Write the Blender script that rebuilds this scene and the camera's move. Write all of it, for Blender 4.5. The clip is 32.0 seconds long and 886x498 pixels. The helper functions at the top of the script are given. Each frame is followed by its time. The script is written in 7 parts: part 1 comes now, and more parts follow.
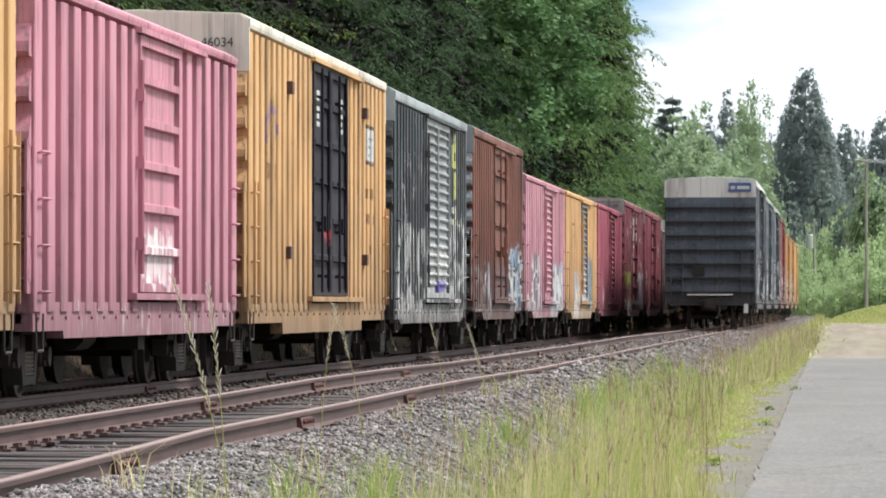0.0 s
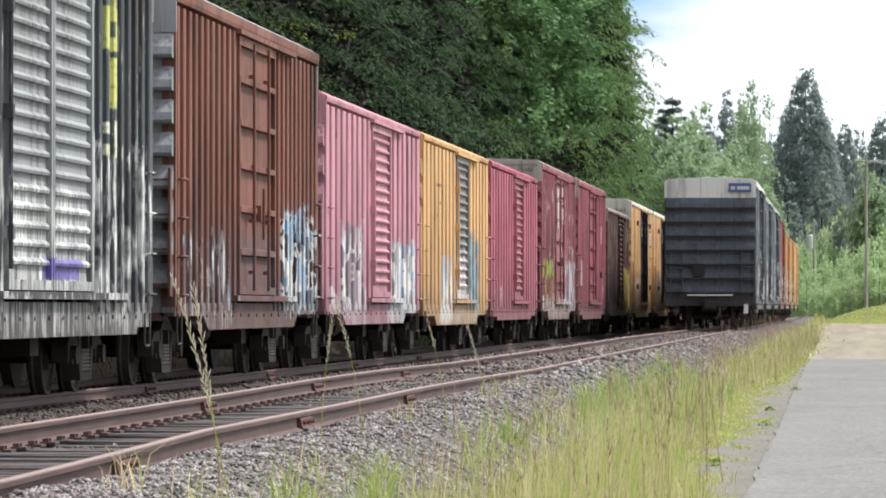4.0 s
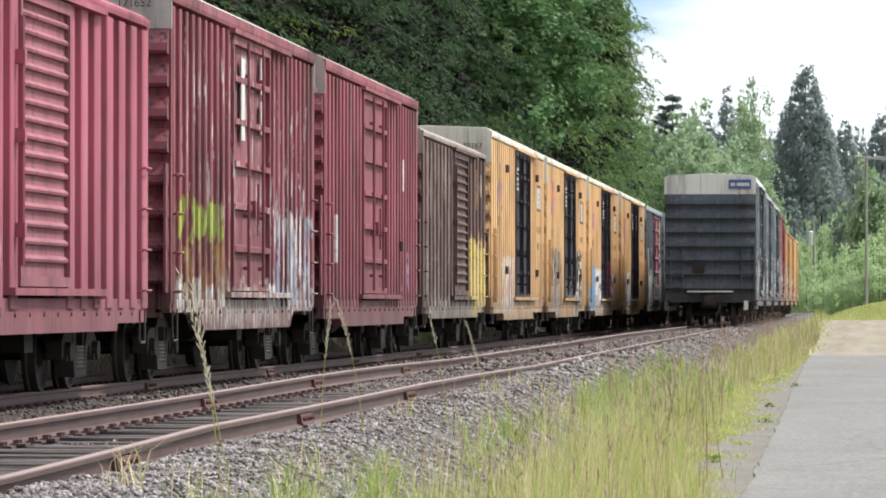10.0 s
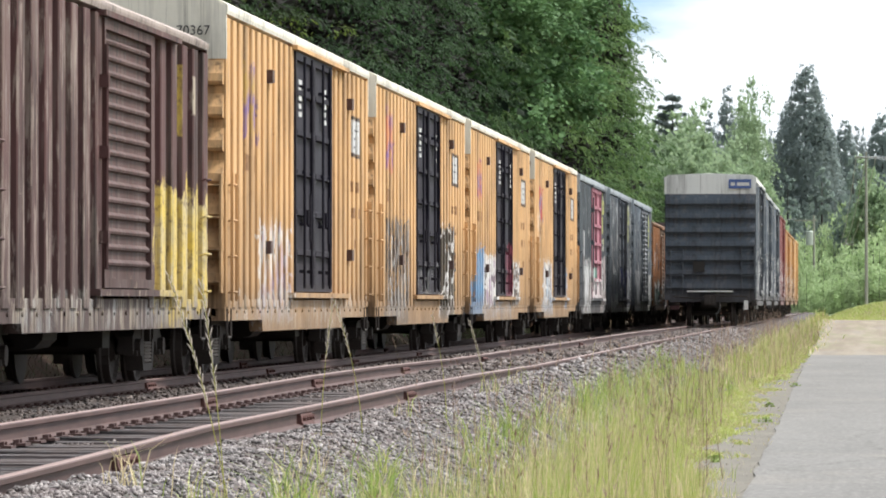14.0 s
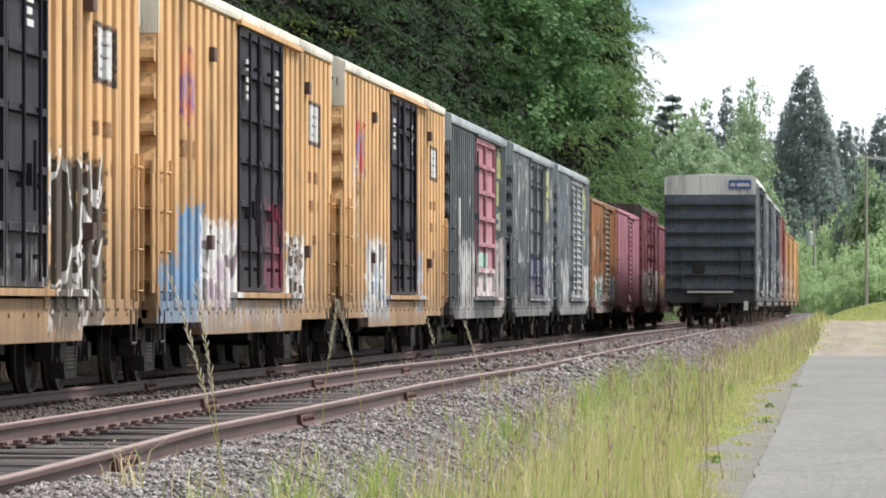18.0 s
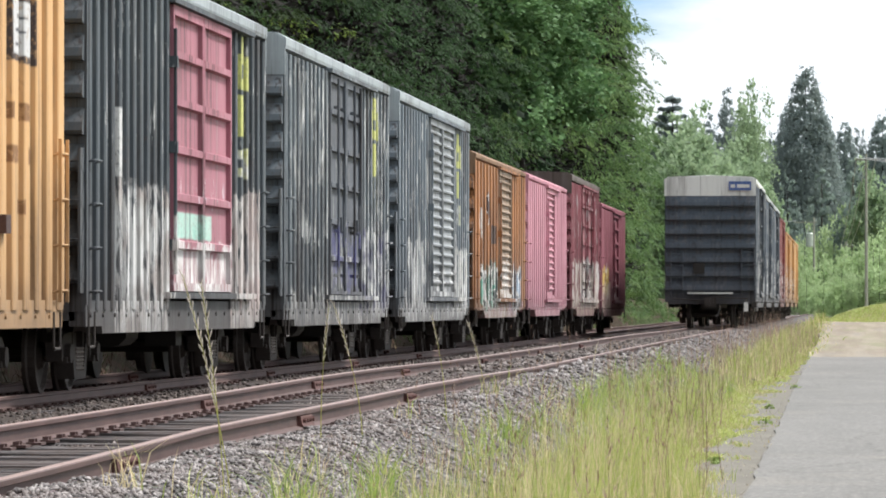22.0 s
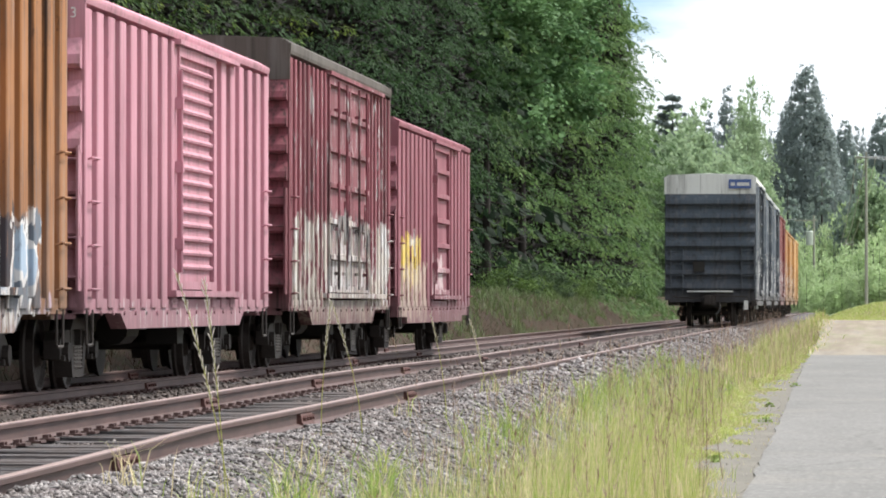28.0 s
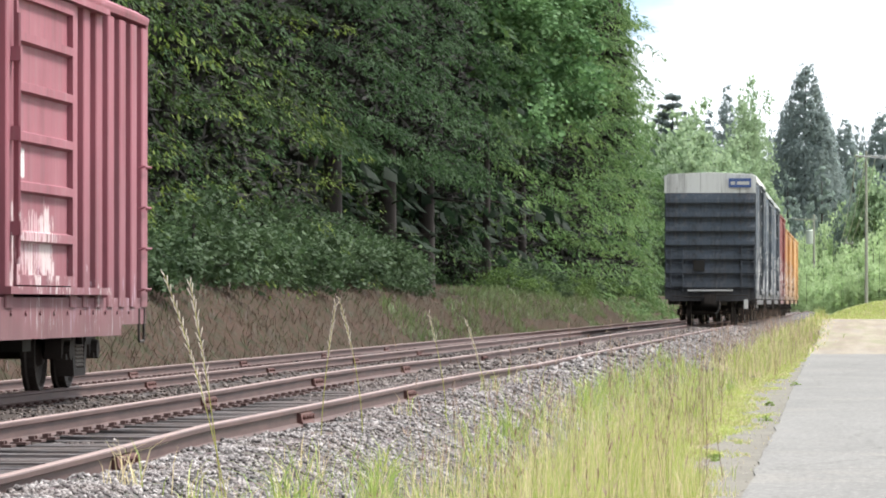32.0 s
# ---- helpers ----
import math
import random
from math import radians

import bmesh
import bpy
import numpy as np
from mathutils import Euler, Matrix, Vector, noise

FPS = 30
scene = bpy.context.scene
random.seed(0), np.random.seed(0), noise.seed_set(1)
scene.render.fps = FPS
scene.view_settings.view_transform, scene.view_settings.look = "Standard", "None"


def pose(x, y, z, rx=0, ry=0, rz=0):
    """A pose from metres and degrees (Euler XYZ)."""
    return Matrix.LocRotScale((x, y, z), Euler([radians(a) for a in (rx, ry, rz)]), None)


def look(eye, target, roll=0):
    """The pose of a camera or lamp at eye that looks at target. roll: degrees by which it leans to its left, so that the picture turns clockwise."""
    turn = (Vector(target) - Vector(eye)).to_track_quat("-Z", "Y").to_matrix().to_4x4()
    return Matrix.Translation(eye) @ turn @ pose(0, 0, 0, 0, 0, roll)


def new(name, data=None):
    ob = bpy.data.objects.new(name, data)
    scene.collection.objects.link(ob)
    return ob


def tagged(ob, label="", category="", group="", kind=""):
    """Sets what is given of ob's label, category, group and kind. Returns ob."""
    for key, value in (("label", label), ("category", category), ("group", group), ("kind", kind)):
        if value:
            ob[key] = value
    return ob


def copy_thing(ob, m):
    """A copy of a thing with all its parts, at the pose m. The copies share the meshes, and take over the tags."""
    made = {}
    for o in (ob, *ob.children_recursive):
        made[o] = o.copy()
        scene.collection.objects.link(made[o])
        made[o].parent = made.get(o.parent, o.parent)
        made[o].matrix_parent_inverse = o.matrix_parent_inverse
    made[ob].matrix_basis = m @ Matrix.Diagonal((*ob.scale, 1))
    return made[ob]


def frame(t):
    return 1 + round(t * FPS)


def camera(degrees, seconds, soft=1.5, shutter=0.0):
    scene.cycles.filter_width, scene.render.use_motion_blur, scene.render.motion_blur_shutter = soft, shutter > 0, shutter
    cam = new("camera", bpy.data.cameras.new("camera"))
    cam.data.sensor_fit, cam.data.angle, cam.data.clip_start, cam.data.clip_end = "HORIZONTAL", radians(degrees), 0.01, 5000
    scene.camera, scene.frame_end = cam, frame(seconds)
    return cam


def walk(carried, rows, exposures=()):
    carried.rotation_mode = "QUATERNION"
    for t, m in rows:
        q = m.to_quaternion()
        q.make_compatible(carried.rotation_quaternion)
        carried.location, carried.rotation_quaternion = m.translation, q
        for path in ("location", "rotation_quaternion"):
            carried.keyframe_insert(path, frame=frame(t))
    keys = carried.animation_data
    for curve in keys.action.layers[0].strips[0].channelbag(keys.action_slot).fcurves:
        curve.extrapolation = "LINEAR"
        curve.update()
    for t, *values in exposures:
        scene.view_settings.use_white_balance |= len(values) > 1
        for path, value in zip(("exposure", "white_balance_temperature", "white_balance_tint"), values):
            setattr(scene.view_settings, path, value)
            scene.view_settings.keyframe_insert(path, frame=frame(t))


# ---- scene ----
# camera: a long lens on the footpath beside two railway tracks; y runs along the tracks, z = 0 is the top of the far track's rails
cam = camera(11.1938, 32.0, soft=1.9)
EYE, YAW = (0.0, 0.0, 0.97), 5.185
TILTS = [(0, 0.7305), (2, 0.7319), (3.5, 0.7376), (5.5, 0.7162), (6, 0.709), (7, 0.6947), (7.6, 0.7054), (8.3, 0.6983), (9, 0.6889), (11, 0.6911), (13, 0.6854), (14.5, 0.6889), (16.5, 0.6947), (18.6, 0.6961), (19, 0.7133), (20, 0.7162), (22, 0.7111), (23, 0.7004), (23.6, 0.7119), (24.5, 0.7018), (25.1, 0.7133), (26.5, 0.7018), (28, 0.6875), (29.5, 0.6897), (30.2, 0.6932), (31, 0.6861), (32, 0.6746)]
EXPOSURE = 0.77     # the camera opens up as the train leaves the picture
walk(cam, [(t, pose(*EYE, 90 + tilt, 0, YAW)) for t, tilt in TILTS], [(t, EXPOSURE + e) for t, e in ((0, 0.08), (3, 0.16), (7, 0.12), (13, 0.22), (16, 0.16), (19, 0.08), (22, 0.14), (25, 0.24), (28, 0.26), (29.5, 0.30), (31, 0.46), (32, 0.56))])

# ---- world and sun: bright broken overcast ----
world = bpy.data.worlds.new("sky")
scene.world = world
world.use_nodes = True
wn, wl = world.node_tree.nodes, world.node_tree.links
wn.clear()
w_out = wn.new("ShaderNodeOutputWorld")
w_bg = wn.new("ShaderNodeBackground")
w_sky = wn.new("ShaderNodeTexSky")
w_sky.sky_type, w_sky.sun_disc = "NISHITA", False
SUN_EL, SUN_ROT = radians(55), radians(60)
w_sky.sun_elevation, w_sky.sun_rotation = SUN_EL, SUN_ROT
w_sky.air_density, w_sky.dust_density = 1.0, 2.0
w_co = wn.new("ShaderNodeTexCoord")
w_map = wn.new("ShaderNodeMapping")
w_map.inputs["Scale"].default_value = (3.0, 3.0, 9.0)
w_noise = wn.new("ShaderNodeTexNoise")
w_noise.inputs["Scale"].default_value, w_noise.inputs["Detail"].default_value = 6.0, 6
w_sep = wn.new("ShaderNodeSeparateXYZ")


def w_math(op, a, b):
    n = wn.new("ShaderNodeMath")
    n.operation = op
    for v, s in ((a, n.inputs[0]), (b, n.inputs[1])):
        if isinstance(v, float):
            s.default_value = v
        else:
            wl.new(v, s)
    return n.outputs[0]


# one gap of blue in the cloud sheet, low over the tracks, with ragged edges
wl.new(w_co.outputs["Generated"], w_sep.inputs[0])
w_u = w_math("DIVIDE", w_math("ADD", w_math("DIVIDE", w_sep.outputs["X"], w_sep.outputs["Y"]), 0.048), 0.040)
w_v = w_math("DIVIDE", w_math("SUBTRACT", w_math("DIVIDE", w_sep.outputs["Z"], w_sep.outputs["Y"]), 0.099), 0.043)
w_gap = w_math("ADD", w_math("POWER", w_math("ADD", w_math("MULTIPLY", w_u, w_u), w_math("MULTIPLY", w_v, w_v)), 0.5), w_math("MULTIPLY", w_math("SUBTRACT", w_noise.outputs["Fac"], 0.5), 0.9))
w_ramp = wn.new("ShaderNodeMapRange")
w_ramp.inputs["From Min"].default_value, w_ramp.inputs["From Max"].default_value = 0.82, 1.08
w_gain = wn.new("ShaderNodeMixRGB")
w_gain.blend_type = "MULTIPLY"
w_gain.inputs["Fac"].default_value = 1
w_gain.inputs["Color2"].default_value = (0.050, 0.098, 0.166, 1)
w_mix = wn.new("ShaderNodeMixRGB")
w_mix.inputs["Color2"].default_value = (0.89, 0.945, 1.01, 1)
wl.new(w_co.outputs["Generated"], w_map.inputs["Vector"])
wl.new(w_map.outputs["Vector"], w_noise.inputs["Vector"])
wl.new(w_gap, w_ramp.inputs["Value"])
wl.new(w_ramp.outputs["Result"], w_mix.inputs["Fac"])
wl.new(w_sky.outputs["Color"], w_gain.inputs["Color1"])
wl.new(w_gain.outputs["Color"], w_mix.inputs["Color1"])
wl.new(w_mix.outputs["Color"], w_bg.inputs["Color"])
# an overcast sky is brighter overhead than along the horizon
w_lift = w_math("MULTIPLY_ADD", w_math("MAXIMUM", w_sep.outputs["Z"], 0.0), 0.32)
w_lift.node.inputs[2].default_value = 0.53
# and brighter on the side where the sun stands behind the clouds
w_side = w_math("ADD", w_math("MULTIPLY", w_sep.outputs["X"], 0.27 * math.sin(SUN_ROT)), w_math("MULTIPLY", w_sep.outputs["Y"], 0.27 * math.cos(SUN_ROT)))
wl.new(w_math("ADD", w_lift, w_side), w_bg.inputs["Strength"])
wl.new(w_bg.outputs["Background"], w_out.inputs["Surface"])

sun = new("sun", bpy.data.lights.new("sun", "SUN"))
sun.data.energy, sun.data.angle, sun.data.color = 3.1, radians(12), (1.0, 0.965, 0.92)
SUN_FROM = Vector((math.sin(SUN_ROT) * math.cos(SUN_EL), math.cos(SUN_ROT) * math.cos(SUN_EL), math.sin(SUN_EL)))
sun.matrix_world = look(SUN_FROM * 100, (0, 0, 0))

# ---- geometry helpers ----


class Geo:
    """Collects faces for one mesh."""

    def __init__(self):
        self.v, self.f = [], []

    def box(self, x0, x1, y0, y1, z0, z1):
        n = len(self.v)
        self.v += [(x, y, z) for z in (z0, z1) for y in (y0, y1) for x in (x0, x1)]
        self.f += [tuple(n + i for i in q) for q in ((0, 2, 3, 1), (4, 5, 7, 6), (0, 1, 5, 4), (2, 6, 7, 3), (0, 4, 6, 2), (1, 3, 7, 5))]
        return self

    def prism(self, profile, axis, a, b):
        """A closed profile of two coordinates, drawn out along an axis from a to b."""
        n, k = len(self.v), len(profile)
        for c in (a, b):
            for p, q in profile:
                self.v.append({"x": (c, p, q), "y": (p, c, q), "z": (p, q, c)}[axis])
        for i in range(k):
            j = (i + 1) % k
            self.f.append((n + i, n + j, n + k + j, n + k + i))
        self.f += [tuple(n + i for i in reversed(range(k))), tuple(n + k + i for i in range(k))]
        return self

    def tube(self, p, q, r, sides=8, r2=None, caps=True):
        p, q = Vector(p), Vector(q)
        d = (q - p).normalized()
        u = d.orthogonal().normalized()
        w = d.cross(u)
        n, r2 = len(self.v), r if r2 is None else r2
        for c, rad in ((p, r), (q, r2)):
            for i in range(sides):
                a = 2 * math.pi * i / sides
                self.v.append(tuple(c + (u * math.cos(a) + w * math.sin(a)) * rad))
        for i in range(sides):
            j = (i + 1) % sides
            self.f.append((n + i, n + j, n + sides + j, n + sides + i))
        if caps:
            self.f += [tuple(n + i for i in reversed(range(sides))), tuple(n + sides + i for i in range(sides))]
        return self

    def pipe(self, pts, r, sides=6, r2=None):
        """A bent round bar through a row of points, in one piece."""
        pts = [Vector(p) for p in pts]
        n, k, r2 = len(self.v), len(pts), r if r2 is None else r2
        u = (pts[1] - pts[0]).orthogonal().normalized()
        for i, p in enumerate(pts):
            d = (pts[min(i + 1, k - 1)] - pts[max(i - 1, 0)]).normalized()
            u = (u - d * u.dot(d)).normalized()
            w, rad = d.cross(u), r + (r2 - r) * i / (k - 1)
            for j in range(sides):
                a = 2 * math.pi * j / sides
                self.v.append(tuple(p + (u * math.cos(a) + w * math.sin(a)) * rad))
        for i in range(k - 1):
            for j in range(sides):
                m = (j + 1) % sides
                self.f.append((n + i * sides + j, n + i * sides + m, n + (i + 1) * sides + m, n + (i + 1) * sides + j))
        self.f += [tuple(n + i for i in reversed(range(sides))), tuple(n + (k - 1) * sides + i for i in range(sides))]
        return self

    def lathe(self, profile, sides, axis="x", centre=(0, 0, 0)):
        """Turns a profile of (along, radius) round an axis through centre."""
        n, k = len(self.v), len(profile)
        for a, r in profile:
            for i in range(sides):
                t = 2 * math.pi * i / sides
                c, s = r * math.cos(t), r * math.sin(t)
                p = {"x": (a, c, s), "y": (s, a, c), "z": (c, s, a)}[axis]
                self.v.append(tuple(p[m] + centre[m] for m in range(3)))
        for m in range(k - 1):
            for i in range(sides):
                j = (i + 1) % sides
                self.f.append((n + m * sides + i, n + m * sides + j, n + (m + 1) * sides + j, n + (m + 1) * sides + i))
        self.f += [tuple(n + i for i in reversed(range(sides))), tuple(n + (k - 1) * sides + i for i in range(sides))]
        return self

    def mesh(self, name, material, smooth=False):
        me = bpy.data.meshes.new(name)
        me.from_pydata(self.v, [], self.f)
        me.update()
        bm = bmesh.new()
        bm.from_mesh(me)
        bmesh.ops.recalc_face_normals(bm, faces=bm.faces)
        bm.to_mesh(me)
        bm.free()
        if smooth:
            me.shade_smooth()
        me.materials.append(material)
        return me


def part(name, geo, material, parent, label="", smooth=False):
    """Links a Geo, or a mesh that is already made, as one mesh object under a thing or a part."""
    me = geo.mesh(name, material, smooth) if isinstance(geo, Geo) else geo
    ob = new(name, me)
    ob.parent = parent
    return tagged(ob, label)


def arrays_mesh(name, verts, faces, material, smooth=False):
    """A mesh from arrays: verts (n, 3) and faces (m, 3 or 4)."""
    me = bpy.data.meshes.new(name)
    k = faces.shape[1]
    me.vertices.add(len(verts))
    me.vertices.foreach_set("co", np.ascontiguousarray(verts, dtype=np.float32).ravel())
    me.loops.add(faces.size)
    me.loops.foreach_set("vertex_index", np.ascontiguousarray(faces, dtype=np.int32).ravel())
    me.polygons.add(len(faces))
    me.polygons.foreach_set("loop_start", np.arange(0, faces.size, k, dtype=np.int32))
    me.update(calc_edges=True)
    me.validate()
    if smooth:
        me.shade_smooth()
    me.materials.append(material)
    return me


# ---- materials ----


class Nodes:
    """Short hand for a node material."""

    def __init__(self, name, rough=0.6, metal=0.0):
        self.m = bpy.data.materials.new(name)
        self.m.use_nodes = True
        self.t = self.m.node_tree
        self.bsdf = self.t.nodes["Principled BSDF"]
        self.bsdf.inputs["Roughness"].default_value = rough
        self.bsdf.inputs["Metallic"].default_value = metal
        self.co = self.t.nodes.new("ShaderNodeTexCoord")

    def link(self, value, socket):
        if isinstance(value, bpy.types.NodeSocket):
            self.t.links.new(value, socket)
        else:
            socket.default_value = value if not isinstance(value, tuple) or len(value) != 3 or socket.type == "VECTOR" else (*value, 1)

    def math(self, op, a, b=0.0, c=0.0, clamp=False):
        n = self.t.nodes.new("ShaderNodeMath")
        n.operation, n.use_clamp = op, clamp
        for v, s in zip((a, b, c), n.inputs):
            self.link(v, s)
        return n.outputs[0]

    def coords(self, owner=None):
        """Object coordinates, of another object where one is given."""
        if owner is None:
            return self.co.outputs["Object"]
        n = self.t.nodes.new("ShaderNodeTexCoord")
        n.object = owner
        return n.outputs["Object"]

    def stretch(self, co, x, y, z):
        n = self.t.nodes.new("ShaderNodeMapping")
        self.link(co, n.inputs["Vector"])
        n.inputs["Scale"].default_value = (x, y, z)
        return n.outputs["Vector"]

    def noise(self, co, scale, detail=4.0, rough=0.55):
        n = self.t.nodes.new("ShaderNodeTexNoise")
        self.link(co, n.inputs["Vector"])
        n.inputs["Scale"].default_value, n.inputs["Detail"].default_value, n.inputs["Roughness"].default_value = scale, detail, rough
        return n.outputs["Fac"]

    def cells(self, co, scale):
        n = self.t.nodes.new("ShaderNodeTexVoronoi")
        self.link(co, n.inputs["Vector"])
        n.inputs["Scale"].default_value = scale
        return n.outputs["Distance"], n.outputs["Color"]

    def ramp(self, fac, lo, hi, to_lo=0.0, to_hi=1.0):
        n = self.t.nodes.new("ShaderNodeMapRange")
        self.link(fac, n.inputs["Value"])
        for k, v in (("From Min", lo), ("From Max", hi), ("To Min", to_lo), ("To Max", to_hi)):
            n.inputs[k].default_value = v
        return n.outputs["Result"]

    def mix(self, fac, a, b, mode="MIX"):
        n = self.t.nodes.new("ShaderNodeMixRGB")
        n.blend_type = mode
        self.link(fac, n.inputs["Fac"])
        self.link(a, n.inputs["Color1"])
        self.link(b, n.inputs["Color2"])
        return n.outputs["Color"]

    def random(self, island=False):
        if island:
            return self.t.nodes.new("ShaderNodeNewGeometry").outputs["Random Per Island"]
        return self.t.nodes.new("ShaderNodeObjectInfo").outputs["Random"]

    def bump(self, height, strength=0.3, distance=0.02):
        n = self.t.nodes.new("ShaderNodeBump")
        self.link(height, n.inputs["Height"])
        n.inputs["Strength"].default_value, n.inputs["Distance"].default_value = strength, distance
        self.t.links.new(n.outputs["Normal"], self.bsdf.inputs["Normal"])

    def done(self, colour, rough=None):
        self.link(colour, self.bsdf.inputs["Base Color"])
        if rough is not None:
            self.link(rough, self.bsdf.inputs["Roughness"])
        return self.m


def scaled(c, k):
    return tuple(v * k for v in c)


def plain(name, colour, rough=0.6, metal=0.0, scale=6.0, wear=0.35, dark=0.6, owner_random=0.0):
    """A surface with grain at two scales."""
    n = Nodes(name, rough, metal)
    co = n.coords()
    big = n.noise(co, scale * 0.2, 5)
    fine = n.noise(co, scale * 4, 3)
    c = n.mix(n.ramp(big, 0.35, 0.7, 0, wear), colour, scaled(colour, dark))
    c = n.mix(n.ramp(fine, 0.4, 0.75, 0, wear * 0.7), c, scaled(colour, dark * 0.8))
    if owner_random:
        c = n.mix(n.math("MULTIPLY", n.random(), owner_random), c, scaled(colour, dark))
    n.bump(fine, 0.25, 0.01)
    return n.done(c)


def car_paint(name, owner, colour, weather=0.4, rust=0.25, graffiti=(), streak=(0.30, 0.29, 0.28), dirt=(0.045, 0.034, 0.032), soot=0.5):
    """Weathered paint of one freight car, in the car's own coordinates: streaks down the side, rust, grime along the sill, and sprayed patches.
    Each patch: y0, y1, z0, z1, colour, second colour, cover (1 solid, 0.5 half worn through)."""
    n = Nodes(name, 0.55)
    n.bsdf.inputs["Specular IOR Level"].default_value = 0.18
    co = n.coords(owner)
    sep = n.t.nodes.new("ShaderNodeSeparateXYZ")
    n.link(co, sep.inputs[0])
    y, z = sep.outputs["Y"], sep.outputs["Z"]
    big = n.noise(n.stretch(co, 0.7, 0.7, 0.35), 0.9, 5)
    run = n.noise(n.stretch(co, 5.0, 5.0, 0.28), 1.3, 5, 0.65)
    fine = n.noise(co, 14, 4, 0.6)
    c = n.mix(n.ramp(big, 0.35, 0.68, 0, 0.35), colour, scaled(colour, 0.72))
    c = n.mix(n.ramp(run, 0.50, 0.72, 0, weather), c, streak)
    c = n.mix(n.ramp(n.math("MULTIPLY", run, big), 0.24, 0.36, 0, weather), c, dirt)
    c = n.mix(n.ramp(n.math("ADD", n.math("MULTIPLY", fine, 0.6), n.math("MULTIPLY", big, 0.5)), 0.64, 0.74, 0, rust), c, (0.13, 0.055, 0.03))
    thin = n.noise(n.stretch(co, 16.0, 16.0, 0.45), 1.0, 4, 0.7)
    c = n.mix(n.ramp(thin, 0.58, 0.76, 0, weather * 0.8), c, tuple(0.45 * u + 0.55 * v for u, v in zip(colour, dirt)))
    low = n.math("ADD", z, n.math("MULTIPLY", run, 0.9))
    c = n.mix(n.ramp(low, 3.1, 1.2, 0, 0.40 + 0.35 * weather), c, tuple(0.32 * u + 0.68 * v for u, v in zip(colour, dirt)))
    patches = graffiti
    for k, (y0, y1, z0, z1, ca, cb, cover) in enumerate(patches):
        wob = n.noise(n.stretch(co, 1, 1, 0.7), 2.1 + 0.37 * k, 5, 0.65)
        dy = n.math("SUBTRACT", n.math("ABSOLUTE", n.math("SUBTRACT", y, (y0 + y1) / 2)), (y1 - y0) / 2)
        dz = n.math("SUBTRACT", n.math("ABSOLUTE", n.math("SUBTRACT", z, (z0 + z1) / 2)), (z1 - z0) / 2)
        wide = y1 - y0 > 0.7 and cover < 2
        d = n.math("ADD", n.math("MAXIMUM", dy, dz), n.math("MULTIPLY", n.math("SUBTRACT", wob, 0.5), 1.1 if wide else 0.07))
        mask = n.math("MULTIPLY", d, -14.0 if wide else -40.0, clamp=True)
        if 0.7 <= cover < 1 and wide:
            # letter shapes with a pale outline, worn through in places
            bent = n.t.nodes.new("ShaderNodeVectorMath")
            bent.operation = "ADD"
            n.link(n.stretch(co, 0.0, 0.95, 0.75), bent.inputs[0])
            n.link(n.math("MULTIPLY", n.noise(co, 1.6, 3), 1.1), bent.inputs[1])
            rim = n.t.nodes.new("ShaderNodeTexVoronoi")
            rim.feature = "DISTANCE_TO_EDGE"
            cell = n.t.nodes.new("ShaderNodeTexVoronoi")
            for v in (rim, cell):
                n.link(bent.outputs[0], v.inputs["Vector"])
                v.inputs["Scale"].default_value = 1.25 if cover > 0.95 else 1.5 + 0.12 * k
            pick = n.t.nodes.new("ShaderNodeSeparateColor")
            n.link(cell.outputs["Color"], pick.inputs[0])
            fill = n.mix(n.ramp(pick.outputs[0], 0.48, 0.54), ca, cb)
            fill = n.mix(n.ramp(pick.outputs[1], 0.70, 0.74, 0, 0.8), fill, scaled(cb, 0.2))
            fill = n.mix(n.ramp(rim.outputs["Distance"], *((0.046, 0.032) if cover > 0.95 else (0.068, 0.050))), fill, (0.66, 0.65, 0.64))
            fill = n.mix(n.ramp(thin, 0.5, 0.75, 0, 0.5), fill, scaled(ca, 0.7))
            worn = n.noise(n.stretch(co, 3.0, 3.0, 0.5), 1.9 + 0.3 * k, 5, 0.65)
            mask = n.math("MULTIPLY", mask, n.ramp(worn, 0.62 - cover * 0.32, 0.70 - cover * 0.32))
        elif cover < 0.7 and wide:
            # pale paint that has run and flaked off in streaks
            flake = n.noise(n.stretch(co, 7.0, 7.0, 0.75), 1.2 + 0.1 * k, 5, 0.7)
            fill = n.mix(n.ramp(n.noise(co, 1.7, 3), 0.45, 0.6), ca, cb)
            mask = n.math("MULTIPLY", mask, n.ramp(flake, 0.64 - cover * 0.32, 0.70 - cover * 0.32))
        else:
            fill = n.mix(n.ramp(wob, 0.4, 0.62), ca, cb)
            mask = n.math("MULTIPLY", mask, n.ramp(fine, 0.30, 0.48, 0.35, 1.0))
        c = n.mix(n.math("MULTIPLY", mask, 0.92), c, fill)
    # road grime thrown up along the sill
    c = n.mix(n.ramp(n.math("ADD", z, n.math("MULTIPLY", n.noise(n.stretch(co, 2, 2, 1), 1.8, 5, 0.7), 0.9)), 1.75, 1.05, 0, 0.50 + 0.3 * soot), c, tuple(0.12 * u + 0.88 * v for u, v in zip(colour, (0.075, 0.062, 0.056))))
    # narrow runs of soot and rust water over paint and spray alike, heaviest where the paint is worn
    drip = n.noise(n.stretch(co, 8.5, 8.5, 0.16), 1.0, 4, 0.7)
    drip = n.math("ADD", drip, n.math("MULTIPLY", n.math("SUBTRACT", big, 0.5), 0.35))
    c = n.mix(n.ramp(drip, 0.53, 0.66, 0, soot), c, scaled(dirt, 0.55))
